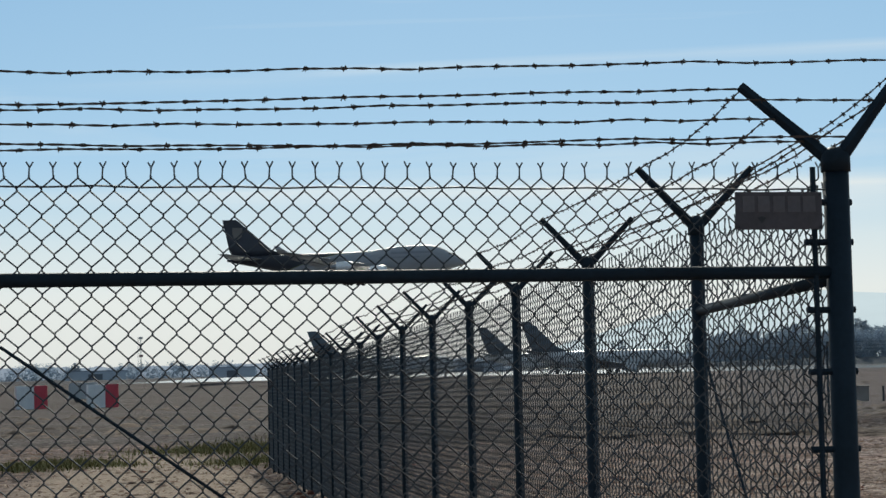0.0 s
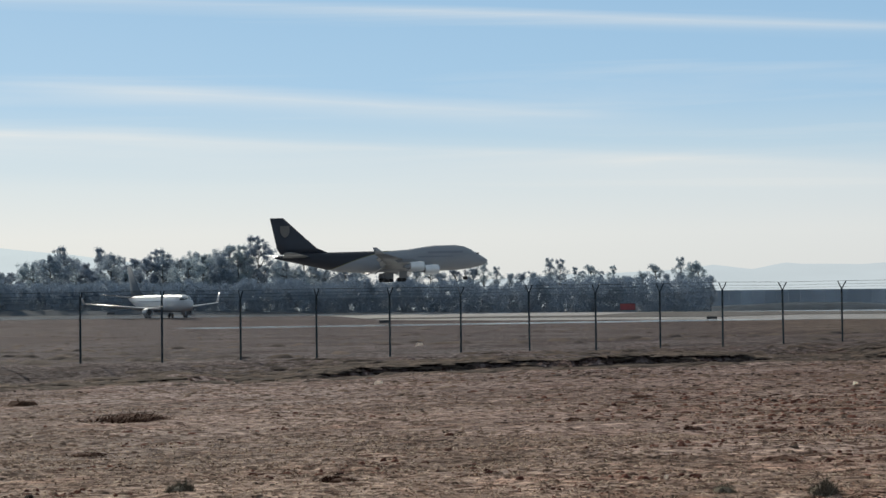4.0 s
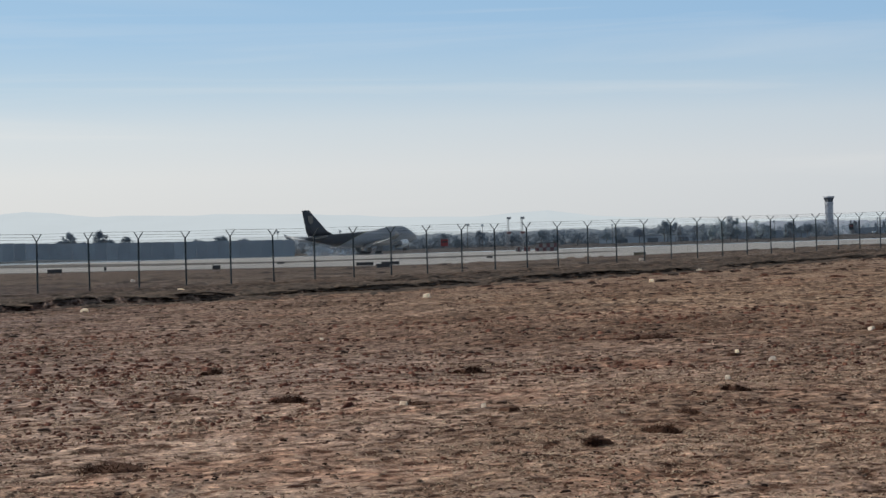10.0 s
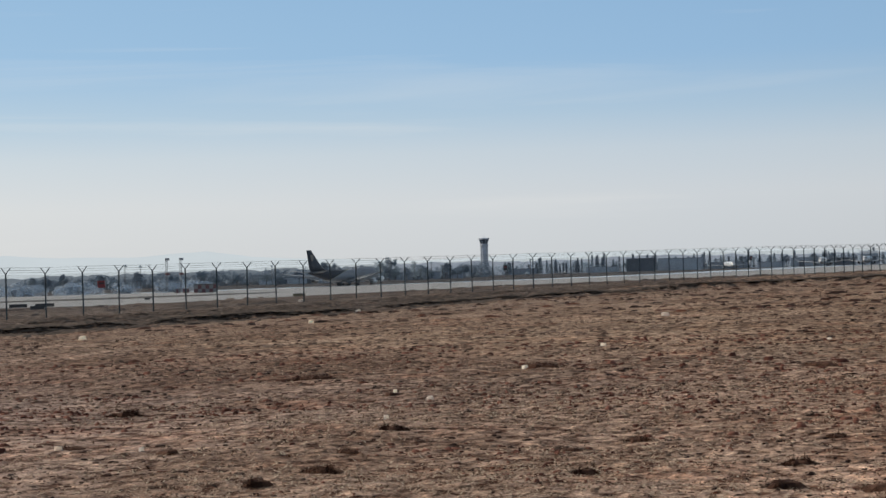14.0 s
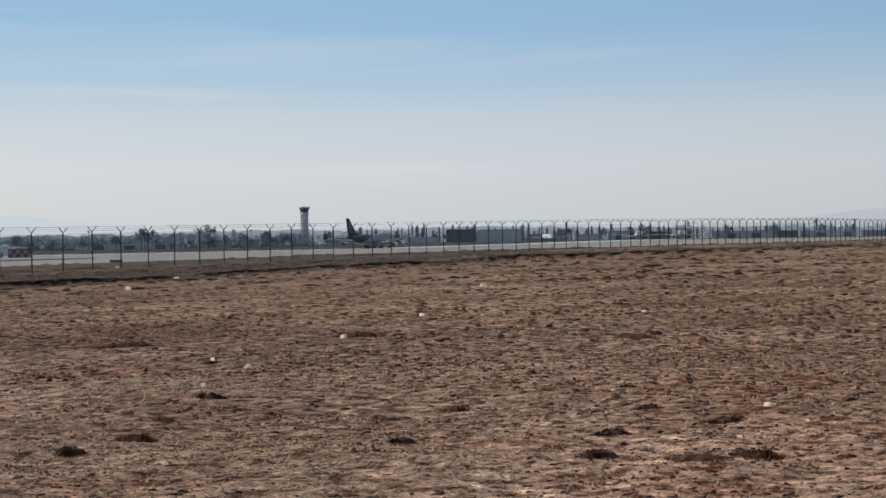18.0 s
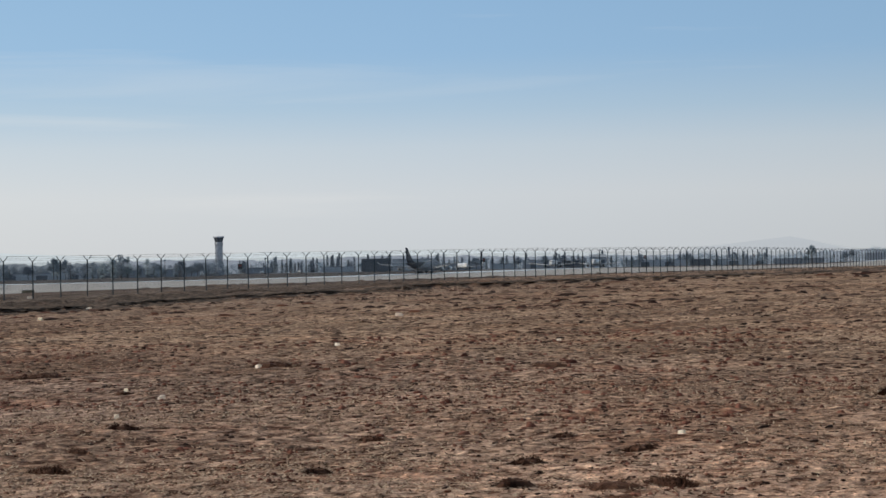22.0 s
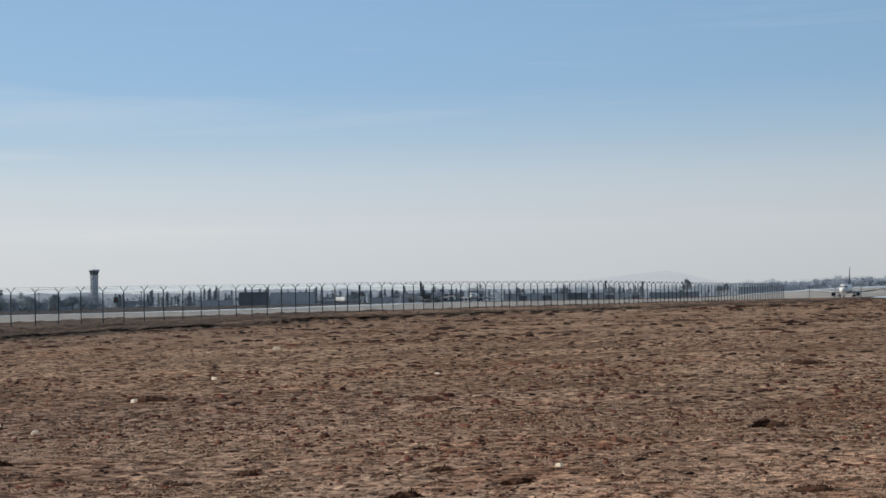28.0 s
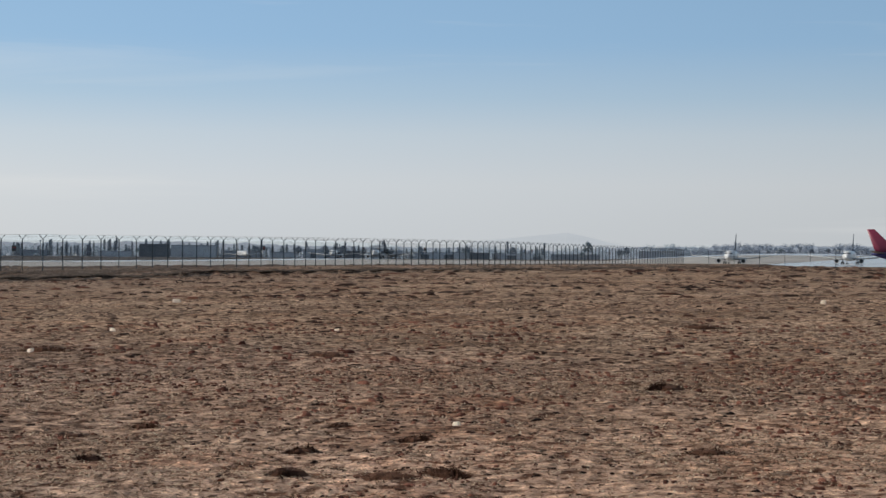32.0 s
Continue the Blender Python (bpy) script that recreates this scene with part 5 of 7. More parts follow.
# ---- hills on the skyline ----
def hills(name, label, dist, crest, mat, seed, ragged=0.0):
    """A range whose skyline follows (bearing, degrees over the horizon), with small folds."""
    b0, b1 = crest[0][0], crest[-1][0]
    bs = np.arange(b0, b1, 0.05 if ragged else 0.2)
    verts, faces = [], []
    for i, b in enumerate(bs):
        up = float(np.interp(b, [c[0] for c in crest], [c[1] for c in crest]))
        up += 0.10 * min(1.0, up) * float(lattice_noise(np.array(b / 2.2), np.array(0.5), seed + 1)) + 0.05 * min(1.0, up) * float(lattice_noise(np.array(b / 0.7), np.array(0.5), seed + 2))
        if ragged:
            up += ragged * (float(lattice_noise(np.array(b / 0.45), np.array(0.5), seed + 5)) + 0.7 * float(lattice_noise(np.array(b / 0.13), np.array(0.5), seed + 6)))
        h = dist * math.tan(radians(max(0.0, up))) + EYE
        for k, (d, q) in enumerate(((dist - 500, -0.02), (dist - 250, 0.45), (dist, 1.0), (dist + 300, 0.5))):
            r = d + (60 * float(lattice_noise(np.array(b / 1.5), np.array(float(k)), seed + 3)) if k != 2 else 0)
            verts.append((r * math.sin(radians(b)), r * math.cos(radians(b)), h * q))
        if i:
            a = 4 * (i - 1)
            faces += [(a + k, a + 4 + k, a + 5 + k, a + 1 + k) for k in range(3)]
    me = bpy.data.meshes.new(name)
    me.from_pydata(verts, [], faces)
    me.materials.append(mat)
    return tagged(new(name, me), label, "hills", kind="structure")


def haze_glow_material(name, colour):
    """The far ranges and woods are a plain backdrop that glows in a flat colour standing in for haze."""
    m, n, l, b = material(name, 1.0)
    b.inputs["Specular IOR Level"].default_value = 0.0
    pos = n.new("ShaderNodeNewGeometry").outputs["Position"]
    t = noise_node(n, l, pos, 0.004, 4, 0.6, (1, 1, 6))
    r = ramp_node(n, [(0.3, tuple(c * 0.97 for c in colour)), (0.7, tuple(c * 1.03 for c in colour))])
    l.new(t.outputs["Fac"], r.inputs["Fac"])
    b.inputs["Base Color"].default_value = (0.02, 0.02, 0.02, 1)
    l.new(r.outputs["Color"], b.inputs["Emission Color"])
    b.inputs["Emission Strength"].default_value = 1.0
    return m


M_RANGE = haze_glow_material("pale_far_range", (0.56, 0.62, 0.65))
M_RANGE2 = haze_glow_material("pale_nearer_range", (0.47, 0.505, 0.54))
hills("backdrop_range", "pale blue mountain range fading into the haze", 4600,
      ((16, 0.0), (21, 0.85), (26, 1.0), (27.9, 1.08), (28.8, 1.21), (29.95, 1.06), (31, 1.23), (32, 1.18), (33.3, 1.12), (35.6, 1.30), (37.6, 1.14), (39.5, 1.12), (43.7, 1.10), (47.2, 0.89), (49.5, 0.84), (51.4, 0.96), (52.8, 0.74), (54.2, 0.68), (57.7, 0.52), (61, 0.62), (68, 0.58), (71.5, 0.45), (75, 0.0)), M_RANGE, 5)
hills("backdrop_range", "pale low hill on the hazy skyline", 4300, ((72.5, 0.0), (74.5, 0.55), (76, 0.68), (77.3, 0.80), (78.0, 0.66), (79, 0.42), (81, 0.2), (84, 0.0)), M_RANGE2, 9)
M_RANGE3 = haze_glow_material("palest_range", (0.62, 0.69, 0.71))
M_WOODS = haze_glow_material("hazy_far_woods", (0.27, 0.31, 0.37))
M_WOODS2 = haze_glow_material("hazy_nearer_woods", (0.155, 0.185, 0.215))
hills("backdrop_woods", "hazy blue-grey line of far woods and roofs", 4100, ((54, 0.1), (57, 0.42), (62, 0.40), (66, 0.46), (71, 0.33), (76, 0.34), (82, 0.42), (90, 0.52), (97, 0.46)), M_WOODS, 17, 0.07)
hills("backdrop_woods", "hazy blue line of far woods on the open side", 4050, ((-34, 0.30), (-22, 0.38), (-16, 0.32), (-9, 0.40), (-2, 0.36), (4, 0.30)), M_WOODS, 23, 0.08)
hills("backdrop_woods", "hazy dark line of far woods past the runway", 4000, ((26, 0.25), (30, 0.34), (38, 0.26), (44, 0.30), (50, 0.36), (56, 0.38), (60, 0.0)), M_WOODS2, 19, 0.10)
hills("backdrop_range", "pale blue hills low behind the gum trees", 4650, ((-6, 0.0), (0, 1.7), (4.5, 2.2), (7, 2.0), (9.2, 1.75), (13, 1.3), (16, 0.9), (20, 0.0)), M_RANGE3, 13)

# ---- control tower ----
# tower concrete lightened and tinted blue to stand in for haze
M_TOWER = worn("hazed_tower_concrete", (0.56, 0.58, 0.63), 0.9, 0.0, 0.2, 0.3, 3.0, 0.1)
M_TRIM = worn("dark_trim", (0.10, 0.11, 0.13), 0.6, 0.0, 0.15, 0.5, 5.0, 0.0)
tower = tagged(empty("control_tower"), "grey concrete airport control tower with a flared glass cab", "tower")
bm = bmesh.new()
tube(bm, [(0, 0, -1), (0, 0, 27.5)], 3.9, 8, True)
part("shaft", bm, M_TOWER, tower)
for k in range(8):
    a = math.pi / 4 * k
    bm = bmesh.new()
    box(bm, (3.9 * math.cos(a), 3.9 * math.sin(a), 13), (0.7, 0.7, 28), Euler((0, 0, a)).to_quaternion())
    part("rib", bm, M_TOWER, tower)
bm = bmesh.new()
tube(bm, [(0, 0, 27.0), (0, 0, 28.2), (0, 0, 30.2)], 4, 8, True, [4.1, 4.7, 4.8])
part("gallery", bm, M_TOWER, tower)
bm = bmesh.new()
tube(bm, [(0, 0, 30.2), (0, 0, 34.0)], 4, 8, True, [3.9, 5.4])
part("glass_cab", bm, M_TRIM, tower, "dark tinted cab windows")
for k in range(8):
    a = math.pi / 4 * (k + 0.0)
    bm = bmesh.new()
    tube(bm, [(3.95 * math.cos(a), 3.95 * math.sin(a), 30.2), (5.45 * math.cos(a), 5.45 * math.sin(a), 34.0)], 0.14, 4)
    part("mullion", bm, M_TOWER, tower)
bm = bmesh.new()
tube(bm, [(0, 0, 34.0), (0, 0, 35.0), (0, 0, 35.3)], 4, 8, True, [6.1, 6.1, 5.2])
part("roof", bm, M_TOWER, tower)
for px, py, h in ((1.5, 0, 4.0), (-1.6, 1, 3.0), (0.2, -1.4, 2.2)):
    bm = bmesh.new()
    tube(bm, [(px, py, 35.2), (px, py, 35.2 + h)], 0.07, 4)
    part("antenna", bm, M_TOWER, tower)
tower.matrix_world = pose(1800 * math.sin(radians(59.9)), 1800 * math.cos(radians(59.9)), -0.6, 0, 0, 10)
tower.scale = (0.92, 0.92, 1.08)

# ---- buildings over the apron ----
# wall colours carry a blue tint in place of distance haze
M_WALL_DARK = worn("hazed_metal_cladding", (0.13, 0.145, 0.17), 0.7, 0.0, 0.15, 0.1, 2.0, 0.0)
M_WALL_GREY = worn("hazed_grey_cladding", (0.29, 0.325, 0.375), 0.7, 0.0, 0.12, 0.1, 2.0, 0.0)
M_WALL_PALE = worn("hazed_pale_stucco", (0.48, 0.52, 0.575), 0.8, 0.0, 0.12, 0.1, 2.0, 0.0)


def building(name, label, b0, b1, dist, tall, mat, doors=4, gable=0.0, base_lift=0.0):
    c = (b0 + b1) / 2
    wide = 2 * dist * math.tan(radians((b1 - b0) / 2))
    x, y = dist * math.sin(radians(c)), dist * math.cos(radians(c))
    ob = tagged(empty(name, (x, y, float(airfield(x) + far_rise(x, y)) + base_lift), -c), label, "building")
    deep = max(14.0, wide * 0.4)
    bm = bmesh.new()
    box(bm, (0, 0, tall / 2 - 0.5), (wide, deep, tall + 1))
    part("wall", bm, mat, ob)
    bm = bmesh.new()
    if gable:
        v = [(-wide / 2 - 0.4, -deep / 2 - 0.4, tall), (wide / 2 + 0.4, -deep / 2 - 0.4, tall), (wide / 2 + 0.4, deep / 2 + 0.4, tall), (-wide / 2 - 0.4, deep / 2 + 0.4, tall), (-wide / 2 - 0.4, 0, tall + gable), (wide / 2 + 0.4, 0, tall + gable)]
        vs = [bm.verts.new(p) for p in v]
        for f in ((0, 1, 5, 4), (2, 3, 4, 5), (0, 4, 3), (1, 2, 5), (0, 3, 2, 1)):
            bm.faces.new([vs[k] for k in f])
    else:
        box(bm, (0, 0, tall + 0.25), (wide + 0.6, deep + 0.6, 0.5))
    part("roof", bm, M_WALL_GREY, ob)
    for k in range(doors):
        bm = bmesh.new()
        w = wide / doors
        box(bm, (-wide / 2 + w * (k + 0.5), -deep / 2 - 0.06, tall * 0.36), (w * 0.7, 0.12, tall * 0.72))
        part("door", bm, M_WALL_DARK if k % 2 else mat, ob)
    return ob


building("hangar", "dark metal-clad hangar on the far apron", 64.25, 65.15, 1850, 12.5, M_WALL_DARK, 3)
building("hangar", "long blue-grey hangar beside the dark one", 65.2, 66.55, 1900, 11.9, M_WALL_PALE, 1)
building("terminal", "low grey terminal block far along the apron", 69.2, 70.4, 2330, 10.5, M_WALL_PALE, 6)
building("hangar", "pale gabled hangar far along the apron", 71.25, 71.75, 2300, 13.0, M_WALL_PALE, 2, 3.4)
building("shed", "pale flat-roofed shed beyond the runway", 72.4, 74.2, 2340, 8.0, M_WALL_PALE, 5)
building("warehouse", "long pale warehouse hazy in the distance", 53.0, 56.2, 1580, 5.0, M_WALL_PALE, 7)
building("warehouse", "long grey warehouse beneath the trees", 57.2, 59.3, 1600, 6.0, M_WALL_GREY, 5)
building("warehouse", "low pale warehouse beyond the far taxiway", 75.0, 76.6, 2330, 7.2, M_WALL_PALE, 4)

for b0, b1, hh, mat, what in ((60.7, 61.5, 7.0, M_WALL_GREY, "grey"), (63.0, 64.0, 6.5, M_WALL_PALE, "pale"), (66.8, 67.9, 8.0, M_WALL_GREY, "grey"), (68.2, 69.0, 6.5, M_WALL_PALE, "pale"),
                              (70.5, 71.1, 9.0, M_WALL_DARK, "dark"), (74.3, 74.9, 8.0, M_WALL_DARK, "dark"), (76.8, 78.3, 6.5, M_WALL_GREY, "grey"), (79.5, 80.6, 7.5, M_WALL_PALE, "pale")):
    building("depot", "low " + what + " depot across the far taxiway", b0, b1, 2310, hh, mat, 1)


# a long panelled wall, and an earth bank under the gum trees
# panel tones kept close together to stand in for haze
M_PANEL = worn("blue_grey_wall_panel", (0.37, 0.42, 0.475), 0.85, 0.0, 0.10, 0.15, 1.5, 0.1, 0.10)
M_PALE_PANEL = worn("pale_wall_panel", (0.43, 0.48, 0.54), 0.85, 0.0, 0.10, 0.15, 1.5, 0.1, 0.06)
# bank coloured blue-grey, the tint standing in for distance haze
M_BANKSIDE = worn("hazed_grassy_bank", (0.075, 0.092, 0.11), 0.95, 0.0, 0.25, 0.12, 1.2, 0.3)
M_BANKSIDE.node_tree.nodes["Principled BSDF"].inputs["Specular IOR Level"].default_value = 0.05
far_wall = tagged(empty("panelled_wall"), "long blue-grey panelled wall with paler stretches", "wall")
ends = [Vector((900 * math.sin(radians(b)), 900 * math.cos(radians(b)) + 3.0 * (b - 28), 0)) for b in np.linspace(28.6, 46.0, 45)]
for k, (p, q) in enumerate(zip(ends, ends[1:])):
    bm = bmesh.new()
    mid, run = (p + q) / 2, q - p
    tall = float(np.interp(28.6 + 17.4 * k / 44, [28.6, 31, 35, 38.5, 46], [11.0, 11.0, 10.8, 9.6, 8.9]))
    box(bm, (mid.x, mid.y, -2.4 + tall / 2), (run.length - 0.12, 0.5, tall), Euler((0, 0, math.atan2(run.y, run.x))).to_quaternion())
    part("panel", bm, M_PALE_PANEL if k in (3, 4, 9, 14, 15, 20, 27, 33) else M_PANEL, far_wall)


def mound(name, label, crest, dist, deep, mat, seed):
    """A long low bank of earth with a rounded, uneven back."""
    bs = np.arange(crest[0][0], crest[-1][0], 0.12)
    verts, faces = [], []
    for i, b in enumerate(bs):
        tall = float(np.interp(b, [c[0] for c in crest], [c[1] for c in crest]))
        h = tall * (1 + 0.15 * float(lattice_noise(np.array(b / 1.3), np.array(0.5), seed)) + 0.08 * float(lattice_noise(np.array(b / 0.3), np.array(0.5), seed + 1)))
        for q, up in ((-1.0, -0.15), (-0.7, 0.35), (-0.35, 0.8), (0.0, 1.0), (0.4, 0.85), (1.0, -0.1)):
            r = dist + deep * q
            x = r * math.sin(radians(b))
            verts.append((x, r * math.cos(radians(b)), float(airfield(x) + far_rise(x, r * math.cos(radians(b)))) + h * up - 0.2))
        if i:
            a = 6 * (i - 1)
            faces += [(a + k, a + 6 + k, a + 7 + k, a + 1 + k) for k in range(5)]
    me = bpy.data.meshes.new(name)
    me.from_pydata(verts, [], faces)
    me.polygons.foreach_set("use_smooth", [True] * len(me.polygons))
    me.materials.append(mat)
    return tagged(new(name, me), label, "embankment", kind="structure")


mound("bank_gums", "long grassy earth bank under the gum trees", ((-6, 0), (-2, 2.2), (3, 2.6), (6.5, 2.6), (9, 2.2), (13.2, 1.4), (17, 0.8), (20, 0.5), (25, 0)), 655, 16, M_BANKSIDE, 3)
mound("bank_far", "low dark earth mound beyond the runway", ((26, 0), (28.5, 2.2), (31, 3.6), (33, 3.6), (35, 1.0), (36, 1.6), (39, 0)), 830, 14, M_BANKSIDE, 7)
for bb, ww, hh in ((-18.5, 1.8, 4.0), (-14.2, 1.4, 4.5), (-10.5, 1.2, 4.0), (-6.8, 1.6, 4.5)):
    building("shed", "low grey shed on the open side of the airfield", bb, bb + ww, 900, hh, M_WALL_PALE, 3)

# ---- equipment on the airfield ----
M_SIGN_RED = worn("red_sign_face", (0.26, 0.03, 0.035), 0.5, 0.0, 0.12, 1.5, 12.0, 0.0)
M_SIGN_BLACK = worn("black_sign_back", (0.025, 0.025, 0.028), 0.6, 0.0, 0.15, 1.5, 12.0, 0.0)
M_STRIPE_RED = worn("faded_red_panel", (0.15, 0.06, 0.065), 0.6, 0.0, 0.15, 1.0, 10.0, 0.0)
M_STRIPE_WHITE = worn("white_panel", (0.24, 0.235, 0.235), 0.6, 0.0, 0.1, 1.0, 10.0, 0.0)
M_YELLOW = worn("yellow_box", (0.16, 0.13, 0.07), 0.6, 0.0, 0.15, 1.0, 10.0, 0.0)

# warning boards wired to the perimeter fence
for k, sx in enumerate((80.6, 127.4, 178.2, 234.3, 293.4, 357.1)):
    bx, by = along_fence(sx)
    board = tagged(empty("warning_sign", (bx, FENCE_Y + by - 0.05, float(fence_foot(bx)) + 1.72)), "red warning board wired to the perimeter fence" if k == 0 else "dark warning board wired to the perimeter fence", "sign", "boards on the perimeter fence")
    bm = bmesh.new()
    box(bm, (0, 0, 0), (0.62, 0.02, 0.40))
    bmesh.ops.bevel(bm, geom=list(bm.edges), offset=0.006, segments=1, affect="EDGES")
    part("panel", bm, M_SIGN_RED if k == 0 else M_SIGN_BLACK, board)
    bm = bmesh.new()
    box(bm, (0, -0.013, 0.05), (0.46, 0.006, 0.08))
    part("lettering", bm, M_SIGN_BLACK if k == 0 else M_SIGN_RED, board, "plain bar of lettering")
    for px in (-0.25, 0.25):
        bm = bmesh.new()
        tube(bm, [(px, 0.0, 0.2), (px, 0.09, 0.24)], 0.006, 4)
        part("tie", bm, M_WIRE, board)


def field_sign(name, label, bearing, distance, wide, tall, face, legs=3, turn=0.0, stand=0.35):
    ob = tagged(empty(name, on_ground(bearing, distance, 0.0), -bearing + turn), label, "sign", "guidance signs along the runway")
    bm = bmesh.new()
    box(bm, (0, 0, stand + tall / 2), (wide, 0.25, tall))
    bmesh.ops.bevel(bm, geom=list(bm.edges), offset=0.03, segments=1, affect="EDGES")
    part("box", bm, M_SIGN_BLACK, ob)
    bm = bmesh.new()
    box(bm, (0, -0.14, stand + tall / 2), (wide * 0.94, 0.02, tall * 0.86))
    part("face", bm, face, ob)
    for k in range(legs):
        bm = bmesh.new()
        tube(bm, [(-wide * 0.4 + wide * 0.8 * k / max(1, legs - 1), 0, -0.3), (-wide * 0.4 + wide * 0.8 * k / max(1, legs - 1), 0, stand + 0.05)], 0.05, 6)
        part("leg", bm, M_STRUT, ob)
    return ob


field_sign("runway_sign", "large red holding sign beside the runway", 26.2, 630, 5.2, 2.4, M_SIGN_RED, 4, 0.0, 0.7)
for bb, dd, ww, hh in ((45.77, 330, 3.0, 0.55), (46.55, 330, 3.2, 0.55), (46.33, 262, 1.9, 0.8), (36.4, 345, 2.6, 0.75), (41.24, 330, 1.4, 0.75), (10.45, 640, 2.6, 0.7), (18.73, 430, 2.2, 0.6), (28.74, 430, 2.4, 0.6), (37.9, 380, 0.5, 0.6), (43.2, 420, 1.6, 0.4), (49.6, 420, 1.3, 0.4)):
    field_sign("guidance_sign", "low dark guidance sign beside the taxiway", bb, dd, ww, hh, M_SIGN_BLACK, 3)
field_sign("guidance_sign", "low dull yellow box beside the taxiway", 54.2, 215, 1.4, 0.5, M_YELLOW, 3)

# glide-slope station: two lattice masts and a chequered hut
def lattice_mast(bearing, distance, tall, base, label):
    ob = tagged(empty("lattice_mast", on_ground(bearing, distance, 0.0), -bearing + 20), label, "mast", "masts beside the runway")
    legs = [Vector((base * math.cos(a), base * math.sin(a), 0)) for a in (0.5, 2.6, 4.7)]
    for v in legs:
        bm = bmesh.new()
        tube(bm, [v - Vector((0, 0, 0.5)), v * 0.75 + Vector((0, 0, tall))], 0.07, 4)
        part("leg", bm, M_STRUT, ob)
    bm = bmesh.new()
    steps = int(tall / 0.9)
    for k in range(steps):
        for a in range(3):
            p, q = legs[a] * (1 - 0.25 * k / steps), legs[(a + 1) % 3] * (1 - 0.25 * (k + 1) / steps)
            tube(bm, [p + Vector((0, 0, tall * k / steps)), q + Vector((0, 0, tall * (k + 1) / steps))], 0.035, 3, False)
    tagged(part("bracing", bm, M_STRUT, ob), kind="stuff")
    for z in (0.55, 0.97):
        bm = bmesh.new()
        box(bm, (0, -base - 0.2, tall * z), (1.6, 0.5, 0.9))
        part("aerial", bm, M_STRIPE_RED if z < 0.9 else M_STRUT, ob)
    return ob


lattice_mast(50.2, 720, 13.4, 0.55, "red and white lattice mast with aerial boxes")
lattice_mast(50.62, 735, 13.6, 0.55, "second red and white lattice mast beside the hut")
hut = tagged(empty("equipment_hut", on_ground(51.35, 700, 0.0), -51), "red and white chequered equipment hut beside the masts", "hut")
bm = bmesh.new()
box(bm, (0, 0, 1.5), (8.4, 4, 3.2))
part("wall", bm, M_STRIPE_WHITE, hut)
for i in range(6):
    for j in range(2):
        if (i + j) % 2 == 0:
            bm = bmesh.new()
            box(bm, (-3.5 + 1.4 * i, -2.03, 0.75 + 1.5 * j), (1.38, 0.05, 1.48))
            part("red_panel", bm, M_STRIPE_RED, hut)
bm = bmesh.new()
box(bm, (0, 0, 3.2), (8.8, 4.4, 0.25))
part("roof", bm, M_SIGN_BLACK, hut)
for k, bb in enumerate((50.5, 50.76)):
    ob = tagged(empty("barrier", on_ground(bb, 715, 0.0), -50), "red and white striped barrier under the masts", "barrier", "barriers under the masts")
    for j in range(3):
        bm = bmesh.new()
        box(bm, (-0.8 + 0.8 * j, 0, 0.8), (0.79, 0.25, 1.7))
        part("panel", bm, M_STRIPE_RED if (j + k) % 2 else M_STRIPE_WHITE, ob)

# striped blocks and a lattice tower on the open side
M_BLOCK_RED = worn("red_block_paint", (0.52, 0.05, 0.075), 0.5, 0.0, 0.12, 1.0, 10.0, 0.0)
M_BLOCK_WHITE = worn("white_block_paint", (0.72, 0.72, 0.72), 0.5, 0.0, 0.1, 1.0, 10.0, 0.0)
for bb, ww in ((-20.85, 3.0), (-19.5, 3.7), (-17.4, 3.7)):
    x, y = 232 * math.sin(radians(bb)), 232 * math.cos(radians(bb))
    ob = tagged(empty("road_block", (x, y, ground_height(x, y)), -bb + 8), "big white block with a red end standing in the grass", "barrier", "blocks in the grass")
    bm = bmesh.new()
    box(bm, (-0.8, 0, 1.35), (ww - 1.6, 1.6, 2.9))
    bmesh.ops.bevel(bm, geom=list(bm.edges), offset=0.05, segments=2, affect="EDGES")
    part("body", bm, M_BLOCK_WHITE, ob)
    bm = bmesh.new()
    box(bm, (ww / 2 - 0.8, 0, 1.35), (1.6, 1.62, 2.92))
    bmesh.ops.bevel(bm, geom=list(bm.edges), offset=0.05, segments=2, affect="EDGES")
    part("red_end", bm, M_BLOCK_RED, ob)
# a grey van parked behind the blocks
vx, vy = 285 * math.sin(radians(-17.75)), 285 * math.cos(radians(-17.75))
van = tagged(empty("van", (vx, vy, ground_height(vx, vy)), 17), "grey van parked behind the red and white blocks", "van")
bm = bmesh.new()
side = [(-3.2, 0.5), (-3.2, 2.7), (-2.9, 2.95), (0.9, 2.95), (1.9, 1.9), (3.1, 1.6), (3.2, 0.5)]
left = [bm.verts.new((x, -1.0, z)) for x, z in side]
right = [bm.verts.new((x, 1.0, z)) for x, z in side]
bm.faces.new(left[::-1])
bm.faces.new(right)
for k in range(7):
    bm.faces.new((left[k], left[(k + 1) % 7], right[(k + 1) % 7], right[k]))
bmesh.ops.bevel(bm, geom=list(bm.edges), offset=0.08, segments=2, affect="EDGES")
part("body", bm, M_SILVER, van)
bm = bmesh.new()
vs = [bm.verts.new(p) for p in ((0.98, -0.88, 2.9), (0.98, 0.88, 2.9), (1.9, 0.88, 1.97), (1.9, -0.88, 1.97))]
bm.faces.new(vs)
bmesh.ops.translate(bm, verts=list(bm.verts), vec=(0.04, 0, 0.04))
part("windscreen", bm, M_DARK, van, "glinting windscreen")
bm = bmesh.new()
box(bm, (0.55, -1.02, 2.2), (0.9, 0.03, 0.7))
part("side_window", bm, M_DARK, van)
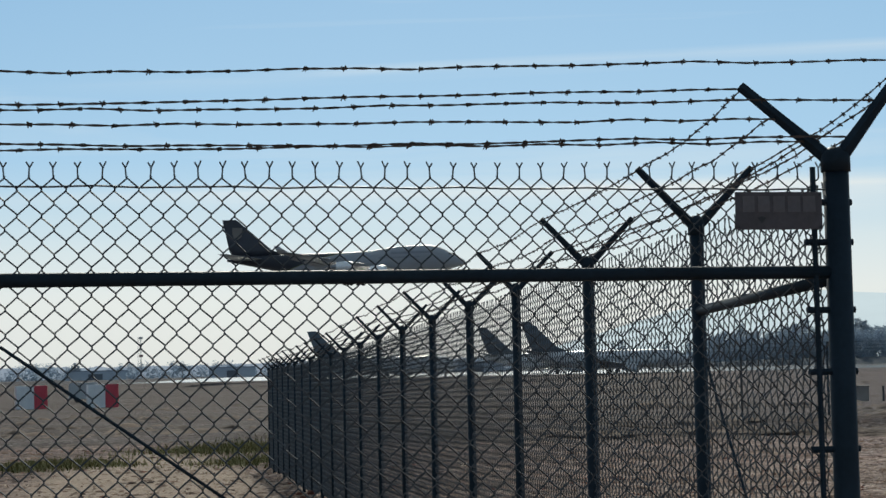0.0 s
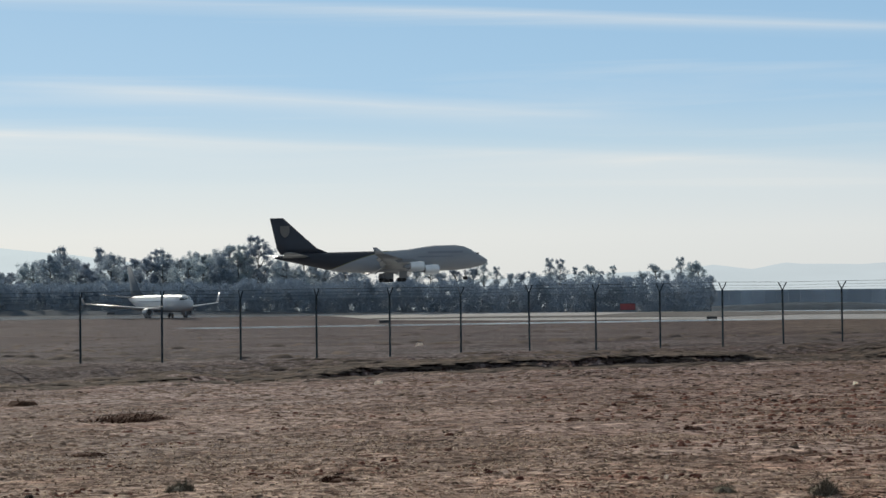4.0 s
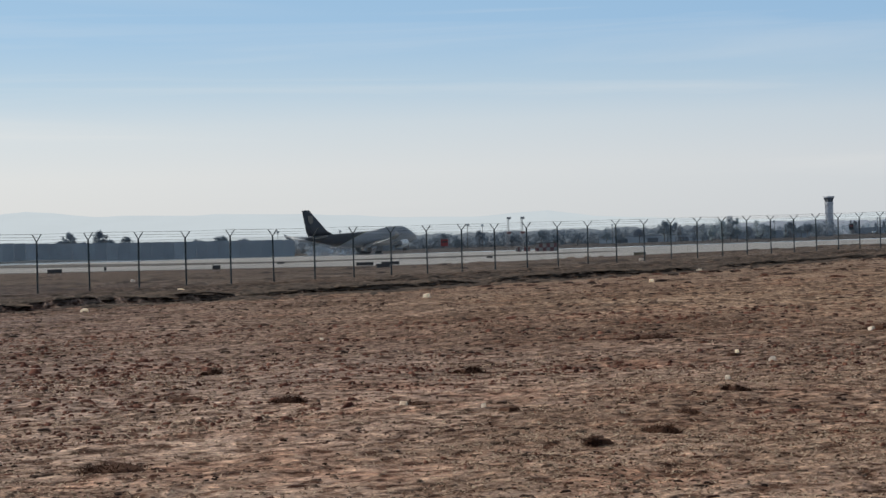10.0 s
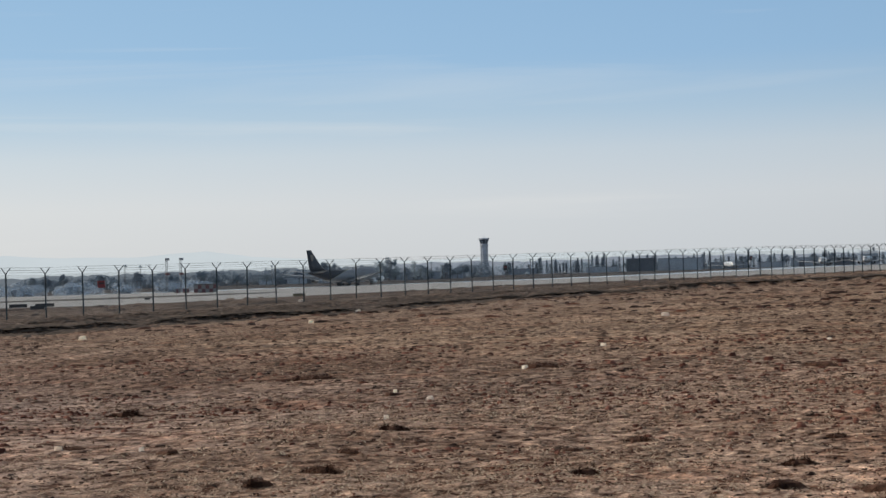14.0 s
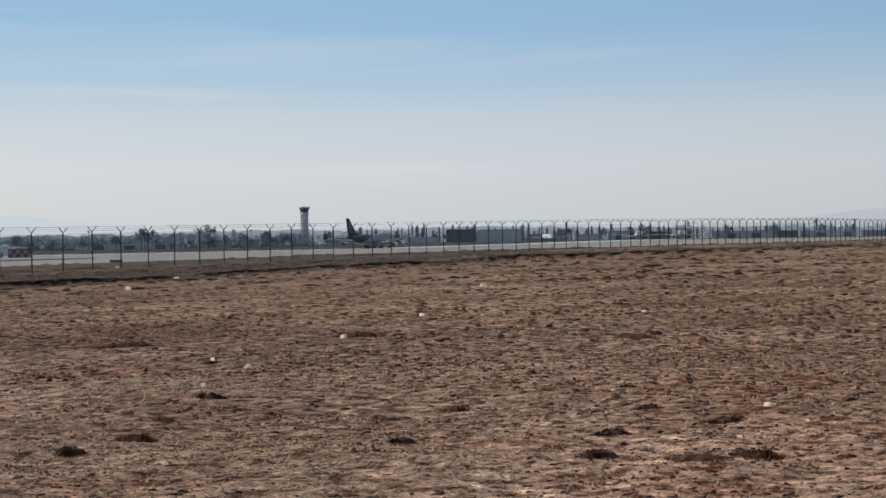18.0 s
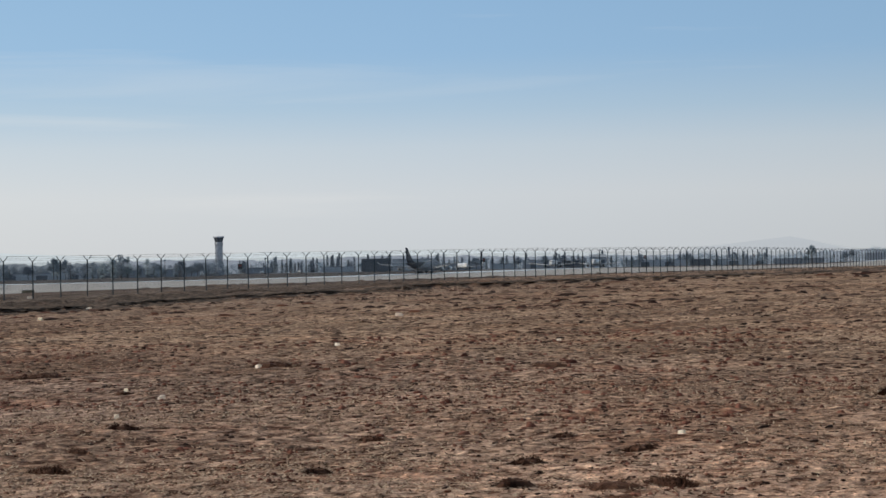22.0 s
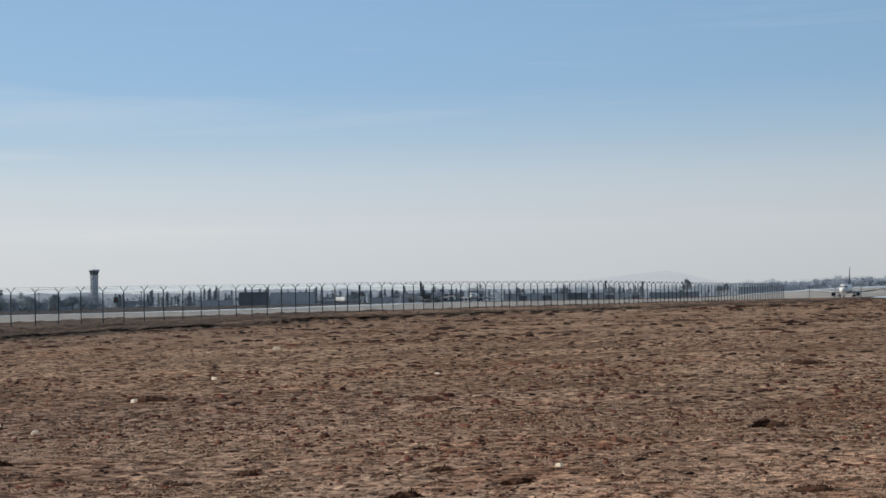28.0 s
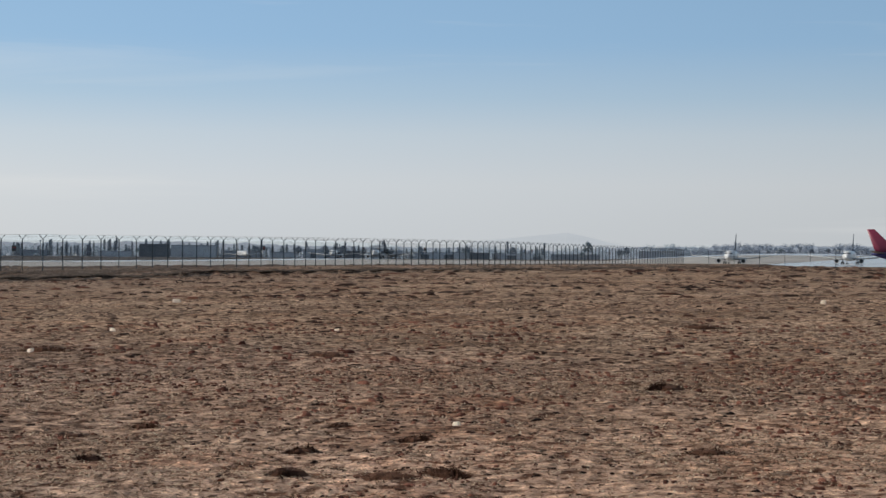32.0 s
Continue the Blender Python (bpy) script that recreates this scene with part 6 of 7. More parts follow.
for px in (-2.0, 2.0):
    for py in (-0.95, 0.95):
        bm = bmesh.new()
        tube(bm, [(px, py - 0.12, 0.38), (px, py + 0.12, 0.38)], 0.38, 14)
        part("wheel", bm, M_RUBBER, van, "black tyre")
lattice_mast(-16.27, 800, 18.0, 1.0, "grey lattice radio tower on the open side")

# a fence across the end of the perimeter fence
end_fence = tagged(empty("cross_fence", (FENCE_END, FENCE_Y + tops[-1][1], 0)), "low wire fence that turns off at the perimeter's corner", "fence")
bm = bmesh.new()
tube(bm, [(0, 0, -0.5), (0, 0, 2.5)], 0.04, 6)
first = part("post", bm, M_GALV, end_fence)
z0 = float(fence_foot(FENCE_END))
for k in range(1, 26):
    m = pose(k * 1.2, -k * 4.4, z0 - 0.02 * k)
    if k == 1:
        first.matrix_basis = m
    else:
        copy_thing(first, m)
for z in (0.5, 1.5, 2.4):
    ob = wire_mesh("strand", [[(k * 1.2, -k * 4.4, z0 - 0.02 * k + z) for k in range(1, 26)]], 0.01, M_WIRE)
    ob.parent = end_fence

# a pale concrete box and a stub post inside the fence
cx, cy, cz = on_ground(5.4, 119, 0.0)
cz = ground_height(cx, cy)
M_BOXY = worn("weathered_concrete", (0.27, 0.24, 0.21), 0.9, 0.0, 0.2, 1.5, 14.0, 0.2)
junction = tagged(empty("junction_box", (cx, cy, cz), -8), "pale concrete junction box in the dark soil", "box")
bm = bmesh.new()
box(bm, (0, 0, 0.42), (1.45, 0.9, 0.95))
bmesh.ops.bevel(bm, geom=list(bm.edges), offset=0.03, segments=2, affect="EDGES")
part("body", bm, M_BOXY, junction)
bm = bmesh.new()
box(bm, (0, 0, 0.93), (1.55, 1.0, 0.08))
part("lid", bm, M_BOXY, junction)
cx, cy, cz = on_ground(6.17, 114, 0.0)
stub = tagged(empty("marker_post", (cx, cy, ground_height(cx, cy)), 0), "short dark marker post in the soil", "post")
bm = bmesh.new()
tube(bm, [(0, 0, -0.2), (0, 0, 0.85)], 0.07, 8)
part("shaft", bm, M_SIGN_BLACK, stub)
bm = bmesh.new()
tube(bm, [(0, 0, 0.85), (0, 0, 0.9)], 0.09, 8)
part("cap", bm, M_SIGN_BLACK, stub)

# puffs of tyre smoke over the touchdown point, in soft torn lumps
def smoke_material():
    m, n, l, b = material("thin_tyre_smoke", 1.0)
    b.inputs["Base Color"].default_value = (0.66, 0.75, 0.86, 1)
    b.inputs["Specular IOR Level"].default_value = 0.0
    clear = n.new("ShaderNodeBsdfTransparent")
    both = n.new("ShaderNodeMixShader")
    t = noise_node(n, l, n.new("ShaderNodeTexCoord").outputs["Object"], 0.35, 6, 0.65)
    r = ramp_node(n, [(0.36, (0.0, 0.0, 0.0)), (0.68, (0.42, 0.42, 0.43))])
    l.new(t.outputs["Fac"], r.inputs["Fac"])
    l.new(r.outputs["Color"], both.inputs["Fac"])
    l.new(clear.outputs[0], both.inputs[1])
    l.new(b.outputs[0], both.inputs[2])
    l.new(both.outputs[0], n["Material Output"].inputs["Surface"])
    return m


M_SMOKE = smoke_material()
PUFFS = ((556, 9.7, 14.8), (580, 10.0, 15.2), (600, 10.3, 15.6), (622, 10.6, 16.4), (648, 11.1, 17.2), (682, 11.7, 18.6), (704, 12.1, 19.2))
puffs = []
rng = random.Random(77)
for k, (px, t0, t1) in enumerate(PUFFS):
    ob = tagged(empty("tyre_smoke", (px, 541 + 0.0349 * px, -9.0), 2), "thin white puff of tyre smoke over the runway", "smoke", "puffs of tyre smoke")
    for j in range(5):
        bm = bmesh.new()
        bmesh.ops.create_icosphere(bm, subdivisions=3, radius=1.0)
        sx, sy, sz = rng.uniform(4, 8), rng.uniform(2, 3.5), rng.uniform(1.6, 3.4)
        ox, oy = rng.uniform(-9, 9), rng.uniform(-4, 4)
        for v in bm.verts:
            q = 1 + 0.5 * float(lattice_noise(np.array(v.co.x * 1.7 + j + k * 3), np.array(v.co.z * 1.7 + v.co.y), 90 + j))
            v.co = Vector((ox + v.co.x * sx * q, oy + v.co.y * sy * q, sz * 0.8 + v.co.z * sz * q))
        soften(part("puff", bm, M_SMOKE, ob))
    puffs.append((ob, px, t0, t1))

# small white lights on stubby bases beside the taxiway
for bb, dd in ((24.32, 560), (26.56, 590)):
    ob = tagged(empty("edge_light", on_ground(bb, dd, 0.0), -bb), "small white light box on a dark base beside the taxiway", "light", "edge lights")
    bm = bmesh.new()
    tube(bm, [(0, 0, -0.2), (0, 0, 0.35)], 0.3, 8, True, [0.4, 0.3])
    part("base", bm, M_SIGN_BLACK, ob)
    bm = bmesh.new()
    tube(bm, [(0, 0, 0.35), (0, 0, 0.6), (0, 0, 0.85), (0, 0, 0.95)], 0.4, 10, True, [0.36, 0.5, 0.45, 0.2])
    soften(part("lamp_head", bm, M_WHITE, ob))

# ---- what lies on the field ----

def clod_material(name, stops, rough=0.95):
    m, n, l, b = material(name, rough)
    b.inputs["Specular IOR Level"].default_value = 0.1
    geo = n.new("ShaderNodeNewGeometry")
    r = ramp_node(n, stops)
    l.new(geo.outputs["Random Per Island"], r.inputs["Fac"])
    t = noise_node(n, l, geo.outputs["Position"], 30.0, 3, 0.6)
    g = ramp_node(n, [(0.3, (0.7, 0.7, 0.7)), (0.7, (1.25, 1.25, 1.25))])
    l.new(t.outputs["Fac"], g.inputs["Fac"])
    l.new(mix_node(n, l, "MULTIPLY", 1.0, r.outputs["Color"], g.outputs["Color"]), b.inputs["Base Color"])
    return m


M_CLOD = clod_material("dry_clods", [(0.0, (0.085, 0.052, 0.037)), (0.35, (0.125, 0.082, 0.060)), (0.6, (0.165, 0.114, 0.085)), (0.85, (0.13, 0.076, 0.052)), (1.0, (0.20, 0.146, 0.110))])
M_STRAW = clod_material("straw", [(0.0, (0.07, 0.04, 0.028)), (0.3, (0.30, 0.205, 0.145)), (0.6, (0.45, 0.355, 0.26)), (0.75, (0.22, 0.11, 0.07)), (1.0, (0.52, 0.43, 0.32))])


def spread_points(rng, r0, r1, count, b0=-26.0, b1=94.0):
    r = np.sqrt(rng.uniform(r0 ** 2, r1 ** 2, count))
    b = np.radians(rng.uniform(b0, b1, count))
    return r * np.sin(b), r * np.cos(b)


def lumps(rng, x, y, size, flat, long=(1.0, 2.4), along=None):
    """Low uneven lumps, six-cornered at the foot and three-cornered on top, at the points given."""
    n = len(x)
    z = height(x, y)
    a0 = rng.uniform(0, 6.28, n) if along is None else along + rng.normal(0, 0.3, n)
    a = np.arange(6) * math.pi / 3
    rad = size[:, None] * 0.5 * rng.uniform(0.6, 1.25, (n, 6))
    px, py = rad * np.cos(a) * rng.uniform(*long, n)[:, None], rad * np.sin(a)
    c, s = np.cos(a0)[:, None], np.sin(a0)[:, None]
    px, py = px * c - py * s, px * s + py * c
    tall = (size * rng.uniform(*flat, n))[:, None]
    foot = np.stack([x[:, None] + px, y[:, None] + py, np.broadcast_to(z[:, None] - 0.02, (n, 6))], 2)
    cap = np.stack([x[:, None] + px[:, ::2] * 0.5, y[:, None] + py[:, ::2] * 0.5, z[:, None] + tall * rng.uniform(0.6, 1.0, (n, 3))], 2)
    verts = np.concatenate([foot, cap], 1).reshape(-1, 3)
    one = []
    for j in range(3):
        i0, i1, i2, t0, t1 = 2 * j, 2 * j + 1, (2 * j + 2) % 6, 6 + j, 6 + (j + 1) % 3
        one += [(i0, i1, t0), (i1, t1, t0), (i1, i2, t1)]
    one.append((6, 7, 8))
    tris = (np.array(one)[None] + 9 * np.arange(n)[:, None, None]).reshape(-1, 3)
    return verts, tris


def bare_west(x, y):
    """How bare the trampled western end of the field is, by bearing."""
    return smooth(36.0, 18.0, np.degrees(np.arctan2(x, y)))


def clods(name, label, seed, bands, mat, lift=0.0, flat=(0.04, 0.12), grain=2.7):
    """Lumps of soil and matted dead grass, lying in loose patches."""
    rng = np.random.default_rng(seed)
    vs, ts, base = [], [], 0
    for r0, r1, count, w0, w1 in bands:
        x, y = spread_points(rng, r0, r1, count)
        keep = (lattice_noise(x / grain, y / grain, 31 + seed) + 0.6 * lattice_noise(x / 9.0, y / 9.0, 32 + seed) + rng.uniform(-0.45, 0.45, count)) > lift + (0.30 if lift > 0 else 0.12) * bare_west(x, y)
        keep &= y < fence_line(x) - 9
        x, y = x[keep], y[keep]
        size = rng.uniform(w0, w1, len(x)) * rng.uniform(0.5, 1.3, len(x))
        v, t = lumps(rng, x, y, size, flat)
        vs.append(v)
        ts.append(t + base)
        base += len(v)
    return tagged(new(name, quick_mesh(name, np.concatenate(vs), np.concatenate(ts), mat)), label, "soil", kind="stuff")


# stubble coloured near-black so that it also paints the shade between clods
M_STUBBLE = clod_material("shade_dark_stubble", [(0.0, (0.010, 0.005, 0.004)), (0.5, (0.022, 0.010, 0.007)), (0.8, (0.05, 0.020, 0.013)), (1.0, (0.10, 0.038, 0.023))])
clods("soil_clods", "loose brown clods and matted dead grass", 61,
      [(10.5, 18, 16000, 0.02, 0.085), (18, 30, 24000, 0.03, 0.12), (30, 48, 24000, 0.05, 0.18), (48, 85, 24000, 0.08, 0.28), (85, 160, 10000, 0.2, 0.6), (160, 420, 14000, 0.4, 1.3)], M_CLOD, -0.05, (0.08, 0.22))
clods("dead_stubble", "low stubble of dead weeds over the soil, coloured near-black for shade", 64,
      [(10.5, 18, 17000, 0.02, 0.08), (18, 30, 16000, 0.03, 0.11), (30, 48, 15000, 0.05, 0.16), (48, 85, 16000, 0.09, 0.26), (85, 160, 14000, 0.2, 0.6), (160, 420, 16000, 0.4, 1.3)], M_STUBBLE, 0.12, (0.08, 0.22), 1.3)


def tufts(name, label, seed, bands, mat, blades=14):
    """Flat tufts of dead weed: thin bent blades that spring from one spot, wider than tall."""
    rng = np.random.default_rng(seed)
    vs = []
    for r0, r1, count, w0, w1 in bands:
        x, y = spread_points(rng, r0, r1, count)
        keep = (lattice_noise(x / 2.2, y / 2.2, seed) + 0.6 * lattice_noise(x / 9.0, y / 9.0, seed + 1) + rng.uniform(-0.45, 0.45, count) > 0.02 + 0.22 * bare_west(x, y)) & (y < fence_line(x) - 9)
        x, y = x[keep], y[keep]
        size = rng.uniform(w0, w1, len(x)) * rng.uniform(0.5, 1.3, len(x))
        x, y, size = (np.repeat(v, blades) for v in (x, y, size))
        n = len(x)
        x, y = x + rng.normal(0, 0.26, n) * size, y + rng.normal(0, 0.20, n) * size
        z = height(x, y) - 0.01
        a, e, ln = rng.uniform(0, 6.28, n), rng.uniform(0.05, 0.42, n), size * rng.uniform(0.15, 0.38, n)
        w = size * rng.uniform(0.02, 0.06, n)
        vs.append(np.stack([np.stack([x - w * np.sin(a), y + w * np.cos(a), z], 1), np.stack([x + w * np.sin(a), y - w * np.cos(a), z], 1),
                            np.stack([x + ln * np.cos(a) * np.cos(e), y + ln * np.sin(a) * np.cos(e), z + ln * np.sin(e)], 1)], 1).reshape(-1, 3))
    v = np.concatenate(vs)
    return tagged(new(name, quick_mesh(name, v, np.arange(len(v)).reshape(-1, 3), mat)), label, "weeds", kind="stuff")


tufts("weed_tufts", "flat tufts of dead weed dotted over the field, coloured near-black for shade", 69,
      [(11, 20, 6500, 0.05, 0.18), (20, 35, 6500, 0.09, 0.28), (35, 60, 6500, 0.16, 0.40), (60, 120, 6500, 0.28, 0.7), (120, 420, 26000, 0.5, 1.6)], M_STUBBLE)

M_REDWEED = clod_material("russet_weed", [(0.0, (0.05, 0.018, 0.013)), (0.5, (0.11, 0.043, 0.03)), (1.0, (0.19, 0.085, 0.06))])
clods("russet_weeds", "low mats of russet dead weed over the soil", 67,
      [(10.5, 18, 26000, 0.02, 0.06), (18, 30, 24000, 0.03, 0.10), (30, 50, 16000, 0.05, 0.15)], M_REDWEED, 0.20, (0.15, 0.45), 1.4)


def straw(name, label, seed, bands):
    """Short dry blades, lying nearly flat at all angles."""
    rng = np.random.default_rng(seed)
    vs = []
    for r0, r1, count, l0, l1 in bands:
        x, y = spread_points(rng, r0, r1, count)
        keep = (lattice_noise(x / 1.9, y / 1.9, 41) + rng.uniform(-0.5, 0.5, count)) > -0.05
        keep &= y < fence_line(x) - 9
        x, y = x[keep], y[keep]
        z = height(x, y)
        n = len(x)
        a, e, ln = rng.uniform(0, 6.28, n), rng.uniform(0.02, 0.4, n), rng.uniform(l0, l1, n)
        w = ln * 0.09 + 0.003
        vs.append(np.stack([np.stack([x - w * np.sin(a), y + w * np.cos(a), z], 1), np.stack([x + w * np.sin(a), y - w * np.cos(a), z], 1),
                            np.stack([x + ln * np.cos(a) * np.cos(e), y + ln * np.sin(a) * np.cos(e), z + ln * np.sin(e)], 1)], 1).reshape(-1, 3))
    v = np.concatenate(vs)
    return tagged(new(name, quick_mesh(name, v, np.arange(len(v)).reshape(-1, 3), M_STRAW)), label, "grass", kind="stuff")


straw("dry_straw", "short bleached straw scattered over the soil", 62, [(10.5, 17, 170000, 0.02, 0.07), (17, 28, 150000, 0.03, 0.10), (28, 45, 45000, 0.05, 0.12), (45, 80, 12000, 0.07, 0.16)])


# slumped soil and dead weeds along the cut bank, coloured dark to stand in for its shade, thickest where the bank is
# tall
M_BANK = clod_material("dark_weeds_and_shade", [(0.0, (0.05, 0.038, 0.032)), (0.6, (0.09, 0.067, 0.054)), (1.0, (0.14, 0.10, 0.075))])
rngb = np.random.default_rng(81)
bx = np.concatenate([rngb.uniform(-8, 130, 15000), rngb.uniform(60, 460, 20000)])
by = fence_line(bx) - 7.4 + 2.6 * lattice_noise(bx / 13, bx * 0 + 2.5, 8) + rngb.normal(0.3, 0.75, len(bx)) * np.where(bx < 100, 1.5, 1.0) + rngb.uniform(0, 4.5, len(bx)) * (rngb.random(len(bx)) < 0.22)
keep = (lattice_noise(bx / 5.0, by / 1.5, 15) + rngb.uniform(-0.3, 0.3, len(bx))) > np.where(bx > 60, -0.25, -0.12)
bx, by = bx[keep], by[keep]
v, t = lumps(rngb, bx, by, rngb.uniform(0.15, 0.5, len(bx)), (0.04, 0.16), (1.4, 3.5), np.zeros(len(bx)))
tagged(new("bank_shade_lumps", quick_mesh("bank_shade_lumps", v, t, M_BANK)), "dead weeds coloured dark for the shade of the cut bank before the fence", "weeds", kind="stuff")


# dark tussocks over the graded ground inside the fence
rngt = np.random.default_rng(83)
tx = rngt.uniform(-60, 420, 16000)
ty = 74 + 290 * rngt.random(16000) ** 1.8
keep = (lattice_noise(tx / 14, ty / 9, 51) + 0.6 * lattice_noise(tx / 3, ty / 3, 52) + rngt.uniform(-0.3, 0.3, len(tx)) > 0.16) & ((tx < 215) | (ty < 98))
tx, ty = tx[keep], ty[keep]
v, t = lumps(rngt, tx, ty, rngt.uniform(0.3, 1.1, len(tx)), (0.06, 0.2), (1.0, 2.6))
tagged(new("tussocks", quick_mesh("tussocks", v, t, M_BANK)), "dark flattened tussocks on the graded soil inside the fence", "grass", kind="stuff")


# yellowing grass round the bare turning place
M_GRASS = clod_material("yellow_green_grass", [(0.0, (0.07, 0.075, 0.03)), (0.5, (0.16, 0.15, 0.06)), (1.0, (0.27, 0.23, 0.11))])
rngg = np.random.default_rng(84)
gx, gy = [], []
for cx, cy, rx, ry, count in ((-16.3, 47.0, 0.9, 1.8, 5000), (-14.6, 61.0, 1.3, 2.6, 5000), (-11.0, 50.0, 0.8, 2.0, 2500)):
    gx.append(cx + rngg.normal(0, rx, count))
    gy.append(cy + rngg.normal(0, ry, count))
gx, gy = np.concatenate(gx), np.concatenate(gy)
gz = height(gx, gy)
a, ln = rngg.uniform(0, 6.28, len(gx)), rngg.uniform(0.08, 0.28, len(gx))
e = rngg.uniform(0.3, 1.3, len(gx))
w = 0.02
v = np.stack([np.stack([gx - w * np.sin(a), gy + w * np.cos(a), gz - 0.01], 1), np.stack([gx + w * np.sin(a), gy - w * np.cos(a), gz - 0.01], 1),
              np.stack([gx + ln * np.cos(a) * np.cos(e), gy + ln * np.sin(a) * np.cos(e), gz + ln * np.sin(e)], 1)], 1).reshape(-1, 3)
tagged(new("grass", quick_mesh("grass", v, np.arange(len(v)).reshape(-1, 3), M_GRASS)), "patches of yellowing grass on the bare ground", "grass", kind="stuff")


# dead shrubs, each a low heap of twigs over a dark mat
M_TWIG = clod_material("dead_twigs", [(0.0, (0.022, 0.011, 0.008)), (0.5, (0.055, 0.027, 0.018)), (1.0, (0.12, 0.06, 0.038))])
M_GREEN = clod_material("grey_green_weed", [(0.0, (0.075, 0.062, 0.046)), (0.6, (0.15, 0.128, 0.096)), (1.0, (0.24, 0.205, 0.155))])


def shrub_proto(seed, wide, tall, mat, label):
    rng = random.Random(seed)
    ob = tagged(empty("dead_shrub"), label, "shrub", "dead shrubs on the field")
    bm = bmesh.new()
    heaps = [(rng.uniform(-0.30, 0.30) * wide, rng.uniform(-0.22, 0.22) * wide, rng.uniform(0.16, 0.34) * wide, rng.uniform(0.45, 1.0)) for _ in range(6)]
    for k in range(1100):
        hx, hy, hr, hh = heaps[k % 6]
        a, q = rng.uniform(0, 6.28), math.sqrt(rng.random())
        x, y = hx + q * hr * math.cos(a), hy + q * hr * math.sin(a)
        top = tall * hh * (1.0 - q * 0.8) * rng.uniform(0.35, 1.0)
        w = rng.uniform(0.003, 0.008)
        b = rng.uniform(0, 6.28)
        ln = rng.uniform(0.04, 0.16) * wide
        low = top * rng.uniform(0.0, 0.6) - 0.02
        vs = [bm.verts.new(p) for p in ((x - w, y, low), (x + w, y + w, low), (x + ln * math.cos(b), y + ln * math.sin(b), top))]
        bm.faces.new(vs)
    part("brush", bm, mat, ob)
    bm = bmesh.new()
    n = 12
    rim = [bm.verts.new((wide * 0.46 * rng.uniform(0.75, 1.1) * math.cos(6.283 * k / n), wide * 0.46 * rng.uniform(0.75, 1.1) * math.sin(6.283 * k / n), -0.04)) for k in range(n)]
    mid = [bm.verts.new((v.co.x * 0.55, v.co.y * 0.55, tall * rng.uniform(0.08, 0.3))) for v in rim]
    cap = bm.verts.new((0, 0, tall * 0.3))
    for k in range(n):
        bm.faces.new((rim[k], rim[(k + 1) % n], mid[(k + 1) % n], mid[k]))
        bm.faces.new((mid[k], mid[(k + 1) % n], cap))
    part("mat", bm, mat, ob)
    return ob


shrubs = [shrub_proto(71, 0.62, 0.17, M_TWIG, "low dead brown shrub lying on the dry field"), shrub_proto(72, 0.9, 0.15, M_TWIG, "wide flattened clump of dead brown weeds"),
          shrub_proto(73, 0.42, 0.13, M_TWIG, "small tuft of dead brown weeds"), shrub_proto(74, 0.55, 0.22, M_GREEN, "small grey-green weed in the dry soil")]
placed = set()


def put_shrub(kind, x, y, size, turn):
    m = pose(x, y, ground_height(x, y), 0, 0, turn)
    if kind in placed:
        ob = copy_thing(shrubs[kind], m)
    else:
        placed.add(kind)
        ob = shrubs[kind]
        ob.matrix_world = m
    ob.scale = (size * 0.9, size * 0.9, size * 1.25)
    return ob


SHRUBS_WEST = ((7.16, 36.01, 1, 2.81), (6.89, 49.70, 0, 2.68), (4.38, 25.24, 1, 1.00), (14.58, 24.62, 1, 0.90), (13.52, 29.44, 0, 0.86), (13.53, 25.20, 0, 0.80), (10.98, 18.34, 1, 1.00), (9.28, 14.80, 3, 1.00), (3.94, 17.63, 3, 0.80), (8.43, 15.12, 3, 0.70), (5.61, 17.85, 0, 0.90), (20.18, 40.11, 1, 1.20), (14.57, 15.41, 0, 1.00), (17.69, 20.34, 0, 1.00), (14.40, 17.04, 1, 1.00), (9.19, 11.70, 1, 1.10), (12.60, 9.53, 0, 0.90), (13.55, 9.57, 0, 0.90), (19.78, 17.29, 0, 1.20), (14.42, 12.01, 0, 0.80), (14.56, 13.44, 1, 0.60), (27.23, 19.34, 1, 1.45), (14.94, 10.20, 2, 1.00))
SHRUBS_MID = ((16.96, 11.00, 2, 1.10), (15.79, 8.28, 1, 0.60), (16.89, 8.06, 2, 1.00), (15.17, 5.74, 2, 1.20), (22.93, 14.88, 0, 0.80), (29.90, 16.22, 1, 1.59), (13.88, 7.12, 2, 1.00), (28.99, 10.56, 1, 1.23))
SHRUBS_EAST = ((23.86, 4.03, 0, 1.30), (13.43, 5.18, 0, 1.00), (13.93, 4.11, 0, 1.00), (45.21, 6.90, 1, 1.83), (23.95, 1.63, 0, 0.90), (16.24, 5.05, 2, 1.00), (17.45, 6.21, 2, 1.00), (13.46, 4.38, 1, 0.80), (15.97, 2.33, 1, 0.70))
for k, (x, y, kind, size) in enumerate(SHRUBS_WEST + SHRUBS_MID + SHRUBS_EAST):
    put_shrub(kind, x, y, size * 0.8, k * 67.0)

# scraps of white litter and pale stones
M_SCRAP = foliage("white_scrap", (0.86, 0.78, 0.68), 0.5)
bm = bmesh.new()
rng = random.Random(5)
top = [bm.verts.new((0.055 * rng.uniform(0.7, 1.2) * math.cos(0.9 * k), 0.04 * rng.uniform(0.7, 1.2) * math.sin(0.9 * k), 0.028 + 0.03 * rng.random())) for k in range(7)]
low = [bm.verts.new((v.co.x * 1.15, v.co.y * 1.15, -0.01)) for v in top]
peak = bm.verts.new((0.012, -0.008, 0.055))
